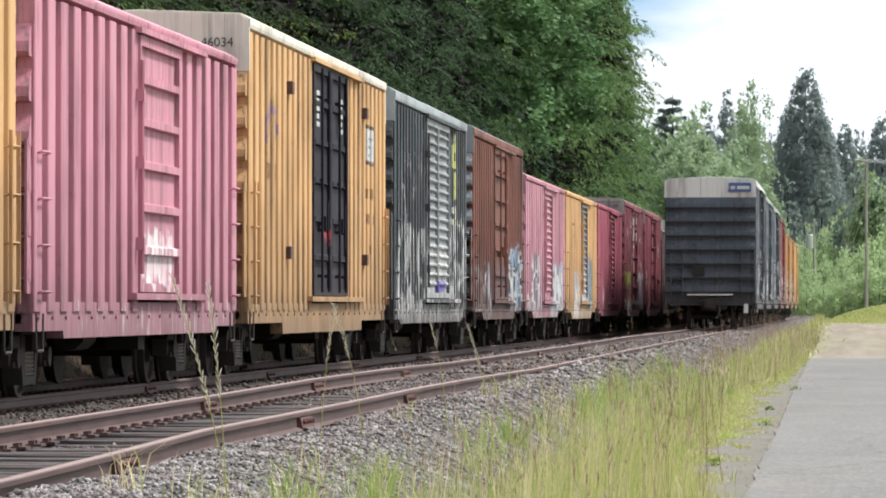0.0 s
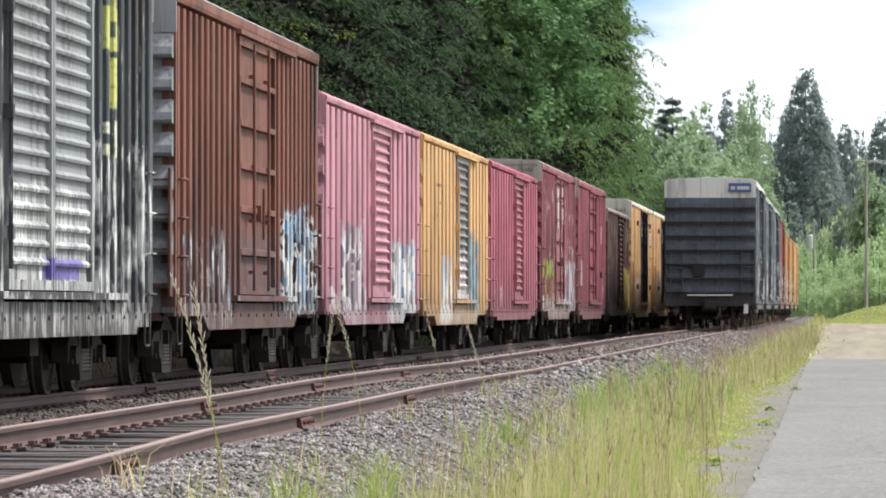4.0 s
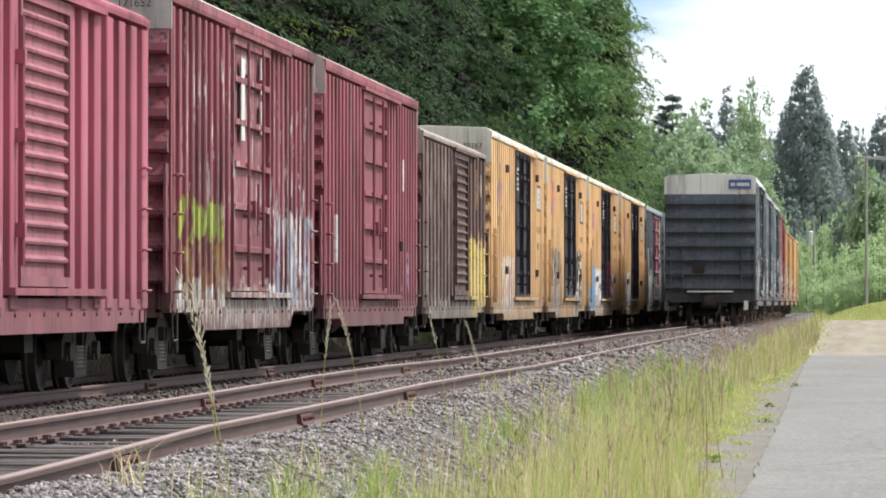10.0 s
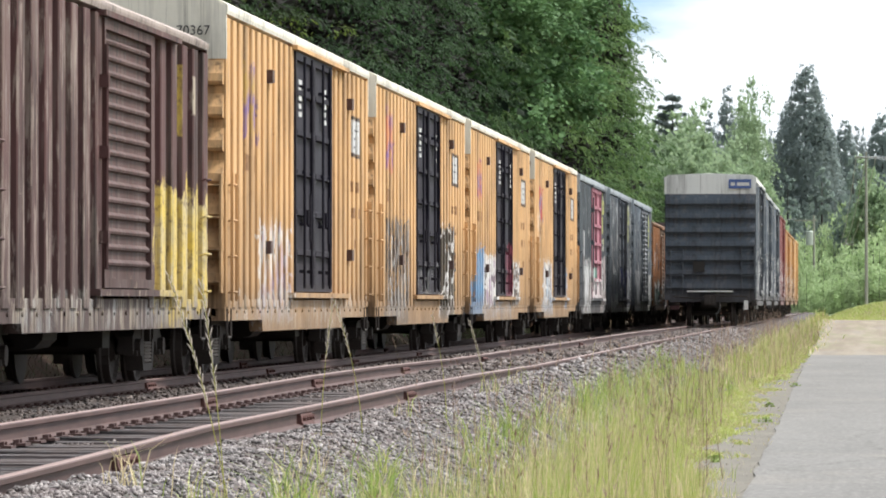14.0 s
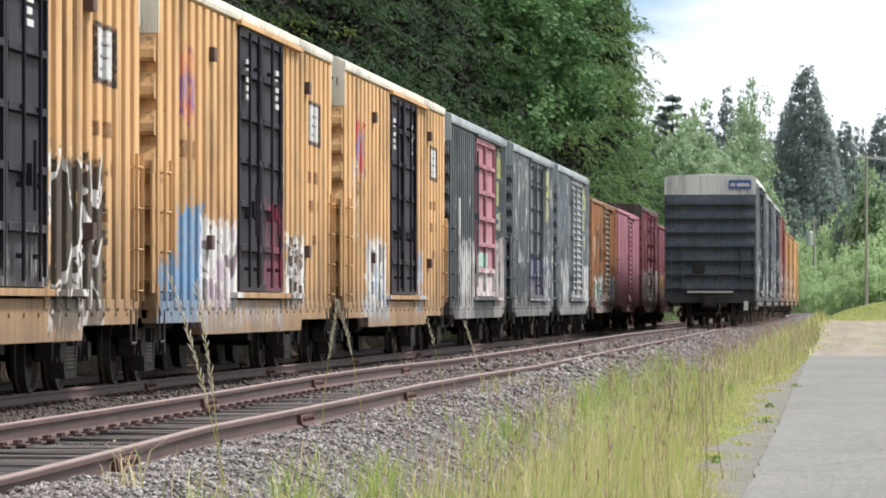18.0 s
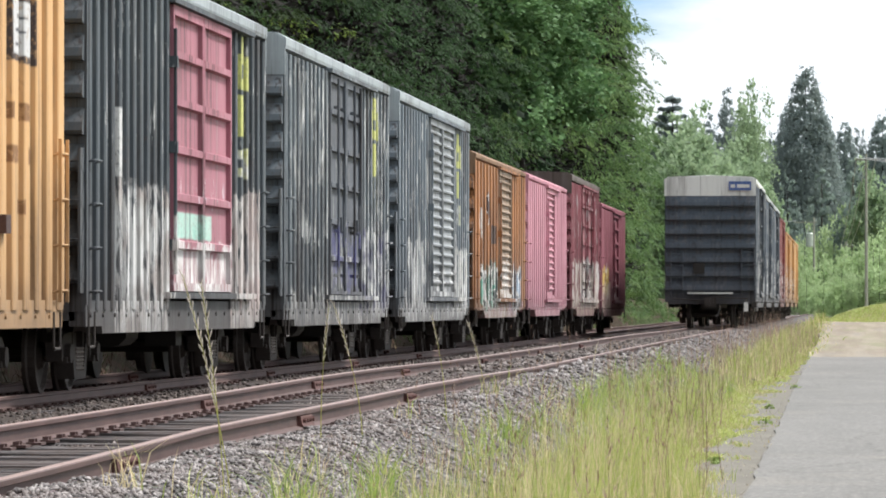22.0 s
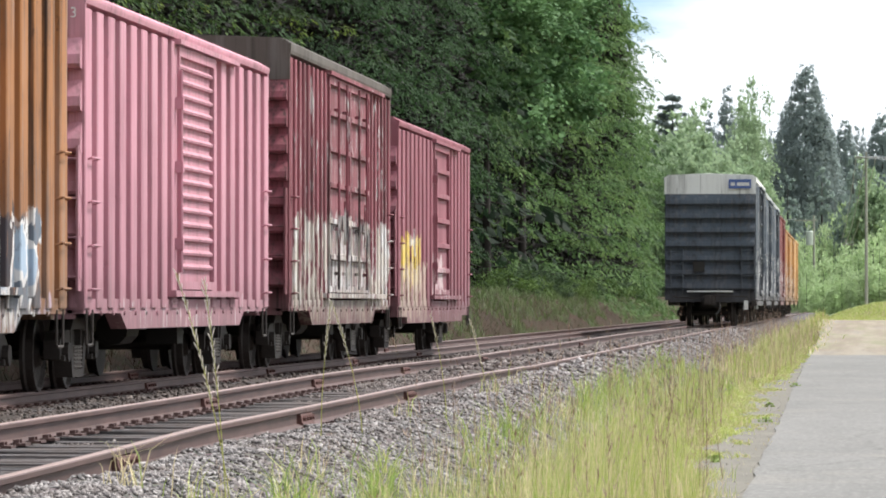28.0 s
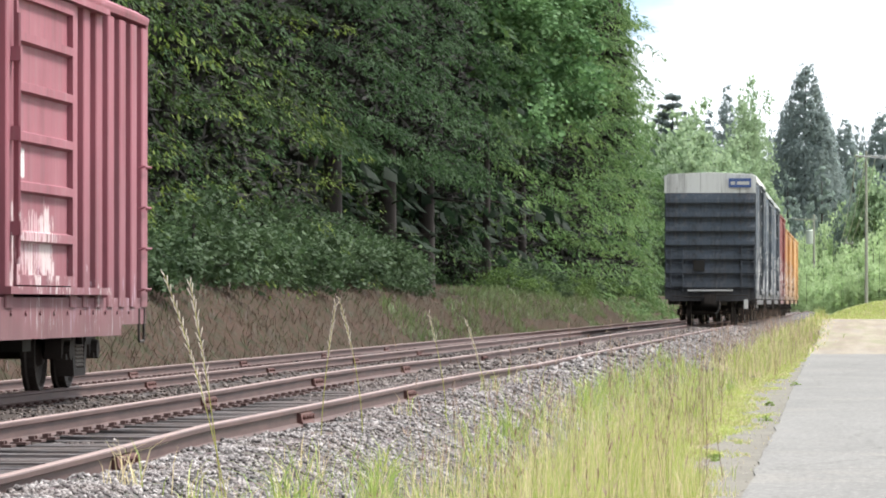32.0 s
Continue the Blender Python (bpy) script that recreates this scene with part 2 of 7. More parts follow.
    c = n.mix(n.ramp(n.noise(n.stretch(co, 3, 3, 1.2), 2.6, 6, 0.75), 0.60, 0.68, 0, soot * 0.7), c, scaled(dirt, 0.9))
    n.bump(n.math("ADD", fine, n.math("MULTIPLY", run, 0.5)), 0.2, 0.012)
    return n.done(c, n.ramp(big, 0.3, 0.7, 0.55, 0.8))


def leafy(n, colour, share):
    """Ends a leaf material: part of the light goes through the leaf."""
    n.link(colour, n.bsdf.inputs["Base Color"])
    thin = n.t.nodes.new("ShaderNodeBsdfTranslucent")
    n.link(colour, thin.inputs["Color"])
    both = n.t.nodes.new("ShaderNodeMixShader")
    both.inputs[0].default_value = share
    n.t.links.new(n.bsdf.outputs[0], both.inputs[1])
    n.t.links.new(thin.outputs[0], both.inputs[2])
    n.t.links.new(both.outputs[0], n.t.nodes["Material Output"].inputs["Surface"])
    return n.m


def make_leaf(name, base, tip, amount=0.75, share=0.3):
    n = Nodes(name, 0.6)
    n.bsdf.inputs["Specular IOR Level"].default_value = 0.15
    c = n.mix(n.random(True), base, tip)
    c = n.mix(n.ramp(n.noise(n.coords(), 0.45, 3), 0.40, 0.62, 0, amount), c, scaled(base, 0.5))
    c = n.mix(n.ramp(n.noise(n.coords(), 0.9, 2), 0.56, 0.68, 0, 0.5), c, scaled(tip, 1.15))
    c = n.mix(n.math("MULTIPLY", n.random(), 0.4), c, scaled(tip, 0.7))
    return leafy(n, c, share)

# ---- shared materials ----


def ground_material():
    n = Nodes("verge_soil", 0.95)
    n.bsdf.inputs["Specular IOR Level"].default_value = 0.08
    co = n.coords()
    big, mid, fine = n.noise(co, 0.25, 5), n.noise(co, 2.2, 5), n.noise(co, 18, 4)
    c = n.mix(n.ramp(big, 0.35, 0.62), (0.15, 0.18, 0.05), (0.20, 0.17, 0.10))
    c = n.mix(n.ramp(mid, 0.45, 0.7, 0, 0.7), c, (0.16, 0.20, 0.05))
    c = n.mix(n.ramp(fine, 0.4, 0.7, 0, 0.5), c, (0.08, 0.07, 0.045))
    # the railway bank is bare brown earth and dead stems, its colour darkened for tree shade
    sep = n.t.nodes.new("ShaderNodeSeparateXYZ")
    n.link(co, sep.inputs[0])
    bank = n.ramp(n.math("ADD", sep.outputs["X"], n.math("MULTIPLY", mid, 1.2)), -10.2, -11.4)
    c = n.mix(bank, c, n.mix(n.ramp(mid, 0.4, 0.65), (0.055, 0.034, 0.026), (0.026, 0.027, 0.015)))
    n.bump(n.math("ADD", mid, fine), 0.5, 0.05)
    return n.done(c)


def ballast_material():
    n = Nodes("ballast_gravel", 0.92)
    n.bsdf.inputs["Specular IOR Level"].default_value = 0.15
    co = n.coords()
    dist, cell = n.cells(co, 22)
    big = n.noise(co, 0.6, 5)
    c = n.mix(n.ramp(big, 0.35, 0.65), (0.23, 0.213, 0.20), (0.16, 0.14, 0.13))
    c = n.mix(0.35, c, n.mix(1.0, c, cell, "MULTIPLY"))
    c = n.mix(n.ramp(dist, 0.02, 0.5, 0.0, 0.5), (0.05, 0.045, 0.045), c)
    c = n.mix(n.ramp(n.noise(co, 0.9, 4), 0.55, 0.7, 0, 0.5), c, (0.10, 0.06, 0.045))
    # darker brown towards the far track
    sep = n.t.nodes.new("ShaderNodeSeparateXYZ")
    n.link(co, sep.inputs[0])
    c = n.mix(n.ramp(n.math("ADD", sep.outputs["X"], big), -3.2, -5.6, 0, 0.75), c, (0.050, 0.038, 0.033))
    n.bump(dist, 0.9, 0.03)
    return n.done(c)


def stone_material(name, lo, hi, rusty):
    n = Nodes(name, 0.9)
    c = n.mix(n.random(True), lo, hi)
    c = n.mix(n.ramp(n.noise(n.coords(), 1.2, 3), 0.45, 0.7, 0, 0.55), c, rusty)
    c = n.mix(n.ramp(n.noise(n.coords(), 60, 3), 0.4, 0.7, 0, 0.4), c, scaled(lo, 0.6))
    return n.done(c)


def asphalt_material():
    n = Nodes("worn_asphalt", 0.9)
    co = n.coords()
    big, mid, fine = n.noise(n.stretch(co, 1, 0.25, 1), 0.8, 4), n.noise(co, 3, 5), n.noise(co, 55, 4)
    c = n.mix(n.ramp(big, 0.35, 0.7), (0.160, 0.155, 0.147), (0.125, 0.121, 0.115))
    c = n.mix(n.ramp(mid, 0.5, 0.75, 0, 0.35), c, (0.195, 0.186, 0.172))
    c = n.mix(n.ramp(fine, 0.45, 0.65, 0, 0.25), c, (0.095, 0.092, 0.088))
    # hairline cracks, and grit washed on from the verge
    crack = n.t.nodes.new("ShaderNodeTexVoronoi")
    crack.feature = "DISTANCE_TO_EDGE"
    crack.inputs["Scale"].default_value = 0.33
    bent = n.t.nodes.new("ShaderNodeVectorMath")
    n.link(n.stretch(co, 1, 0.35, 1), bent.inputs[0])
    n.link(n.math("MULTIPLY", n.noise(co, 1.5, 5), 0.9), bent.inputs[1])
    n.link(bent.outputs[0], crack.inputs["Vector"])
    c = n.mix(n.ramp(crack.outputs["Distance"], 0.010, 0.003, 0, 0.45), c, (0.06, 0.057, 0.05))
    c = n.mix(n.ramp(n.noise(co, 0.55, 6, 0.7), 0.54, 0.66, 0, 0.45), c, (0.20, 0.185, 0.16))
    # coarse grains worn bare
    grain = n.noise(n.stretch(co, 1, 0.2, 1), 24, 3)
    c = n.mix(n.ramp(grain, 0.52, 0.66, 0, 0.45), c, (0.085, 0.081, 0.075))
    c = n.mix(n.ramp(grain, 0.44, 0.32, 0, 0.45), c, (0.235, 0.226, 0.208))
    n.bump(fine, 0.3, 0.008)
    return n.done(c)


def dirt_material():
    """Bare tan earth with grey gravel, pale wheel tracks and thin growth."""
    n = Nodes("bare_dirt", 0.95)
    co = n.coords()
    rut, patch, fine = n.noise(n.stretch(co, 1.4, 0.05, 1), 1.0, 4), n.noise(n.stretch(co, 1, 0.12, 1), 0.7, 5, 0.65), n.noise(co, 9, 4)
    c = n.mix(n.ramp(rut, 0.40, 0.62), (0.185, 0.148, 0.108), (0.260, 0.222, 0.172))
    c = n.mix(n.ramp(patch, 0.50, 0.62, 0, 0.75), c, (0.17, 0.175, 0.085))
    c = n.mix(n.ramp(patch, 0.46, 0.34, 0, 0.6), c, (0.20, 0.185, 0.165))
    c = n.mix(n.ramp(fine, 0.45, 0.7, 0, 0.5), c, (0.12, 0.10, 0.08))
    n.bump(fine, 0.4, 0.02)
    return n.done(c)


def rail_material():
    n = Nodes("rusty_rail_steel", 0.65, 0.25)
    co = n.coords()
    run = n.noise(n.stretch(co, 3, 0.5, 3), 3, 5)
    fine = n.noise(co, 35, 4)
    c = n.mix(n.ramp(run, 0.35, 0.7), (0.056, 0.030, 0.027), (0.104, 0.059, 0.053))
    c = n.mix(n.ramp(fine, 0.45, 0.7, 0, 0.5), c, (0.09, 0.05, 0.04))
    n.bump(fine, 0.3, 0.004)
    return n.done(c)


def tie_material():
    """Weathered wood, split along the grain."""
    n = Nodes("weathered_tie_wood", 0.9)
    co = n.coords()
    grain = n.noise(n.stretch(co, 1.2, 38, 20), 1.0, 5, 0.65)
    c = n.mix(n.ramp(grain, 0.42, 0.64), (0.014, 0.012, 0.012), (0.190, 0.172, 0.176))
    c = n.mix(n.math("MULTIPLY", n.random(), 0.5), c, (0.06, 0.05, 0.048))
    c = n.mix(n.ramp(n.noise(co, 3, 4), 0.5, 0.7, 0, 0.6), c, (0.085, 0.055, 0.042))
    n.bump(grain, 0.6, 0.02)
    return n.done(c)


GROUND = ground_material()
BALLAST = ballast_material()
STONES = stone_material("crushed_stone", (0.060, 0.054, 0.054), (0.40, 0.37, 0.36), (0.15, 0.105, 0.09))
ASPHALT = asphalt_material()
RAIL = rail_material()
RAIL_TOP = plain("worn_rail_head", (0.29, 0.20, 0.18), 0.5, 0.4, 8, 0.4)
JOINT_RUST = plain("rust_red_joint_steel", (0.115, 0.048, 0.040), 0.75, 0.1, 14, 0.6, 0.45)
TIE_WOOD = tie_material()
DIRT = dirt_material()
SHOULDER = plain("sandy_gravel_shoulder", (0.172, 0.158, 0.130), 0.95, 0, 9, 0.75, 0.5)
STEEL_DARK = plain("grimy_black_steel", (0.022, 0.019, 0.017), 0.7, 0.2, 8, 0.5, 0.5)
TRUCK_IRON = plain("dusty_cast_steel", (0.040, 0.031, 0.027), 0.8, 0.1, 10, 0.6, 0.45)
WHEEL_IRON = plain("wheel_steel", (0.042, 0.033, 0.029), 0.6, 0.3, 10, 0.5, 0.5)
SPRING_IRON = plain("spring_steel", (0.16, 0.14, 0.125), 0.6, 0.3, 20, 0.4)
WHITE_PAINT = plain("faded_white_paint", (0.62, 0.62, 0.60), 0.6, 0, 12, 0.35, 0.6)
BLACK_PAINT = plain("black_lettering", (0.02, 0.02, 0.022), 0.6)

# ---- ground, ballast, path ----
TRACK_NEAR, TRACK_FAR, RISE_NEAR = -4.72, -9.68, 0.21


def smooth_step(a, b, x):
    t = min(1.0, max(0.0, (x - a) / (b - a)))
    return t * t * (3 - 2 * t)


def ground_height(x, y):
    if x < -11.6:
        z = -0.55 + 1.9 * smooth_step(-12.4, -15.5, x) + 0.09 * max(0, -15.5 - x) * (1 - smooth_step(80, 200, -x))
        z += 0.25 * noise.noise((x * 0.35, y * 0.12, 3.1)) * smooth_step(-12.4, -13.5, x)
    elif x < -1.2:
        z = -0.62
    else:
        z = -0.56
    z += 0.62 * smooth_step(140, 260, y) * smooth_step(-5, 0, x)
    z += 0.9 * smooth_step(-2.6, 2.4, x) * smooth_step(248, 284, y) * (1 - smooth_step(302, 316, y))
    z += 0.06 * smooth_step(0, 90, x - 14) * max(0, x - 14) * smooth_step(150, 380, y)
    z += 9 * smooth_step(480, 1500, y) * smooth_step(-40, 40, x)
    return z


def graded(a, b, step, growth):
    out, s = [a], step
    while out[-1] < b:
        out.append(out[-1] + s)
        s *= growth
    return out


def sheet(name, xs, ys, height, material, smooth=True):
    v = np.array([(x, y, height(x, y)) for y in ys for x in xs])
    nx, ny = len(xs), len(ys)
    i = (np.arange(ny - 1)[:, None] * nx + np.arange(nx - 1)[None, :]).ravel()
    f = np.stack([i, i + 1, i + nx + 1, i + nx], 1)
    return new(name, arrays_mesh(name, v, f, material, smooth))


ys = [-1500, -700, -300, -120, -50] + graded(-20, 700, 2.0, 1.012) + [900, 1300, 2000, 3500]
xs = [-2500, -1200, -600, -300, -150, -90, -60, -45, -35, -28, -23, -19.5, -17.5, -16.5] + [-16 + 0.5 * i for i in range(9)] + [-11.6, -11.4, -8, -4, -1.25, -1.15, 1, 4, 8, 12, 16, 20, 26, 34, 45, 60, 90, 150, 300, 700, 1500, 2500]
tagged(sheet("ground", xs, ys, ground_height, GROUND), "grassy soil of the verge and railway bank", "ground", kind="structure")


def ballast_height(x, y):
    pts = ((-12.2, -0.62), (-11.4, -0.155), (-8.0, -0.155), (-7.3, -0.2), (-6.5, 0.04), (-5.62, 0.092), (-5.45, 0.046), (-4.0, 0.046), (-3.84, 0.094), (-3.35, 0.072), (-2.5, -0.33), (-1.85, -0.58), (-1.3, -0.66))
    for (xa, za), (xb, zb) in zip(pts, pts[1:]):
        if x <= xb:
            z = za + (zb - za) * (x - xa) / (xb - xa)
            break
    if -5.45 < x < -4.0:
        z -= 0.05 * (1 - smooth_step(32, 46, y))
    if -7.0 < x < -3.0:
        z += 0.055 * smooth_step(32, 62, y) * smooth_step(-7.0, -6.4, x) * (1 - smooth_step(-3.4, -3.0, x))
    return z + 0.035 * noise.noise((x * 2.1, y * 2.1, 0.0)) + 0.03 * noise.noise((x * 0.7, y * 0.5, 5.0))


bxs = [-12.2 + 0.14 * i for i in range(78)]
bys = graded(12, 600, 0.13, 1.010)
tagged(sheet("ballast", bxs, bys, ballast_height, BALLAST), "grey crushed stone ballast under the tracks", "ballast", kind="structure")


def path_edge(y):
    return -0.86 - 0.36 * smooth_step(25, 130, y) + 0.035 * noise.noise((y * 0.45, 1.7, 0)) + 0.03 * noise.noise((y * 1.9, 4.7, 0))


def bay(y):
    """How far the bare gravel beside the path reaches into the grass."""
    return 0.14 + 0.52 * smooth_step(33, 46, y) * (1 - smooth_step(72, 112, y)) + 0.26 * smooth_step(56, 70, y) * (1 - smooth_step(76, 92, y))


def strip(name, left, right, ys_, top, material, thick=0.04):
    """A slab between two edges along the way, with a skirt."""
    g = Geo()
    for y in ys_:
        a, b = left(y), right(y)
        g.v += [(a, y, top(y) - thick), (a, y, top(y)), (b, y, top(y)), (b, y, top(y) - thick)]
    for i in range(len(ys_) - 1):
        n = 4 * i
        for k in range(3):
            g.f.append((n + k, n + k + 1, n + k + 5, n + k + 4))
    n = 4 * (len(ys_) - 1)
    g.f += [(0, 1, 2, 3), (n + 3, n + 2, n + 1, n)]
    return new(name, g.mesh(name, material))


pys = graded(-30, 131, 0.6, 1.004)
pys[-1] = 131
tagged(strip("footpath", path_edge, lambda y: 2.6, pys, lambda y: -0.525, ASPHALT), "pale grey worn asphalt footpath with a ragged edge", "path", kind="structure")
tagged(strip("path_shoulder", lambda y: path_edge(y) - bay(y) - 0.22 - 0.22 * noise.noise((y * 0.6, 9, 0)) - 0.12 * noise.noise((y * 2.3, 2, 0)), lambda y: 2.7, pys, lambda y: -0.539, SHOULDER, 0.03),
       "sandy gravel shoulder along the footpath", "shoulder", kind="structure")
dys = graded(131.02, 246, 2.0, 1.02)
tagged(strip("dirt_lane", lambda y: -1.35 + 0.25 * noise.noise((y * 0.1, 3, 0)) - 1.6 * smooth_step(170, 320, y), lambda y: 9.0, dys, lambda y: ground_height(2, y) + 0.035, DIRT), "tan bare dirt crossing at the end of the footpath", "dirt", kind="structure")
tagged(strip("side_road", lambda y: -2.2, lambda y: 60, [319 + 2.5 * i for i in range(7)], lambda y: ground_height(2, 330) + 0.05, ASPHALT), "grey asphalt road crossing beyond the path", "road", kind="structure")


def scatter_stones(name, rng, n, area, size, material):
    """Crushed stones, each a bent eight-sided lump, lying on the ballast."""
    x = rng.uniform(area[0], area[1], n)
    y = rng.uniform(area[2], area[3], n)
    near_rail = np.zeros(n, bool)
    for c in (TRACK_NEAR, TRACK_FAR):
        for s in (-0.7525, 0.7525):
            near_rail |= abs(x - c - s) < 0.10
    # the ties of the near track lie bare between its rails
    near_rail |= (abs(x - TRACK_NEAR) < 0.72) & (y < 40) & (rng.random(n) < 0.52 - 0.35 * np.array([smooth_step(26, 36, b) for b in y]))
    x, y = x[~near_rail], y[~near_rail]
    n = len(x)
    z = np.array([ballast_height(a, b) for a, b in zip(x, y)])
    base = np.array([(1, 0, 0), (0, 1, 0), (-1, 0, 0), (0, -1, 0), (0, 0, 1), (0, 0, -1)], float)
    r = rng.uniform(size[0], size[1], (n, 1, 1)) * rng.uniform(0.55, 1.25, (n, 6, 1))
    v = base[None] * r
    v += rng.normal(0, 0.22, (n, 6, 3)) * r
    q = rng.normal(0, 1, (n, 4))
    q /= np.linalg.norm(q, axis=1)[:, None]
    w, a, b, c = q.T
    rot = np.stack([1 - 2 * (b * b + c * c), 2 * (a * b - c * w), 2 * (a * c + b * w), 2 * (a * b + c * w), 1 - 2 * (a * a + c * c), 2 * (b * c - a * w), 2 * (a * c - b * w), 2 * (b * c + a * w), 1 - 2 * (a * a + b * b)], 1).reshape(n, 3, 3)
    v = np.einsum("nij,nkj->nki", rot, v)
    v[:, :, 2] *= 0.75
    v += np.stack([x, y, z + size[0] * 0.3], 1)[:, None]
    f = np.array([(0, 1, 4), (1, 2, 4), (2, 3, 4), (3, 0, 4), (1, 0, 5), (2, 1, 5), (3, 2, 5), (0, 3, 5)])
    f = (f[None] + 6 * np.arange(n)[:, None, None]).reshape(-1, 3)
    return new(name, arrays_mesh(name, v.reshape(-1, 3), f, material))


rng = np.random.default_rng(11)
STONES_DARK = stone_material("dark_stone", (0.034, 0.028, 0.026), (0.150, 0.122, 0.110), (0.085, 0.055, 0.045))
STONES_BED = stone_material("rust_stained_stone", (0.040, 0.033, 0.032), (0.27, 0.235, 0.22), (0.12, 0.075, 0.06))
for cnt, area, size, mat in ((19000, (-3.85, -1.75, 19, 30), (0.007, 0.025), STONES), (19000, (-3.85, -1.75, 30, 55), (0.009, 0.030), STONES), (15000, (-5.65, -3.85, 19, 30), (0.007, 0.025), STONES_BED), (15000, (-5.65, -3.85, 30, 55), (0.009, 0.030), STONES_BED), (5500, (-7.2, -5.65, 20, 55), (0.012, 0.036), STONES_DARK),
                             (8000, (-12, -7.2, 24, 60), (0.02, 0.040), STONES_DARK), (5000, (-12, -6.0, 60, 150), (0.03, 0.06), STONES_DARK), (4200, (-3.85, -1.9, 55, 150), (0.03, 0.055), STONES), (4200, (-6.0, -3.85, 55, 150), (0.03, 0.055), STONES_BED)):
    tagged(scatter_stones("ballast_stones", rng, cnt, area, size, mat), "loose grey crushed stones beside the rails" if mat == STONES else "rust-stained crushed stones between the siding's rails" if mat == STONES_BED else "dark brown crushed stones between the tracks", "gravel", kind="stuff")


# ---- tracks ----
RAIL_TALL = 0.135
# how far each rail of the worn siding has sunk or heaved, at distances along it
SETTLED = {1: ((20, -0.060), (24, -0.030), (27.4, 0.004), (35, 0.006), (41.8, 0.018), (48, 0.010), (56.7, -0.018), (75, -0.006), (110, 0.0)),
           -1: ((28, -0.020), (33.4, -0.013), (37.7, -0.004), (45.6, 0.024), (51, 0.028), (54, 0.023), (61.7, 0.0), (86, 0.010), (110, 0.030), (140, 0.0))}


def settled(side, y):
    pts = SETTLED[side]
    return float(np.interp(y, [a for a, _ in pts], [b for _, b in pts]))


def rail_geo(y0, y1, profile=None, dip=lambda y: 0.0):
    p = profile or [(-0.07, -0.172), (0.07, -0.172), (0.07, -0.158), (0.012, -0.135), (0.010, -0.05), (0.036, -0.038), (0.036, -0.006), (0.028, -0.0), (-0.028, 0.0), (-0.036, -0.006), (-0.036, -0.038), (-0.010, -0.05), (-0.012, -0.135), (-0.07, -0.158)]
    k = 1.0 if profile else RAIL_TALL / 0.172
    g, n = Geo(), len(p)
    m = max(1, int((y1 - y0) / 1.5)) if y0 < 130 else 1
    for i in range(m + 1):
        y = y0 + (y1 - y0) * i / m
        d = dip(y)
        g.v += [(a, y, b * k + d) for a, b in p]
    for i in range(m):
        for j in range(n):
            q = (j + 1) % n
            g.f.append((n * i + j, n * i + q, n * (i + 1) + q, n * (i + 1) + j))
    g.f += [tuple(reversed(range(n))), tuple(n * m + j for j in range(n))]
    return g


def worn_tie(seed):
    """A tie that has weathered into long splinters of uneven height."""
    r = random.Random(seed)
    g = Geo()
    y = -0.115
    top = -RAIL_TALL - 0.006
    g.box(-1.29, 1.29, -0.11, 0.11, top - 0.18, top - 0.035)
    while y < 0.105:
        w = r.uniform(0.022, 0.055)
        h = top - abs(r.gauss(0, 0.020))
        g.prism([(y, top - 0.05), (y + w, top - 0.05), (y + w - 0.004, h - 0.003), (y + w * 0.5, h), (y + 0.004, h - 0.006)], "x", -1.3 + r.uniform(0, 0.05), 1.3 - r.uniform(0, 0.05))
        y += w + r.uniform(0.002, 0.014)
    return g.mesh("tie", TIE_WOOD)


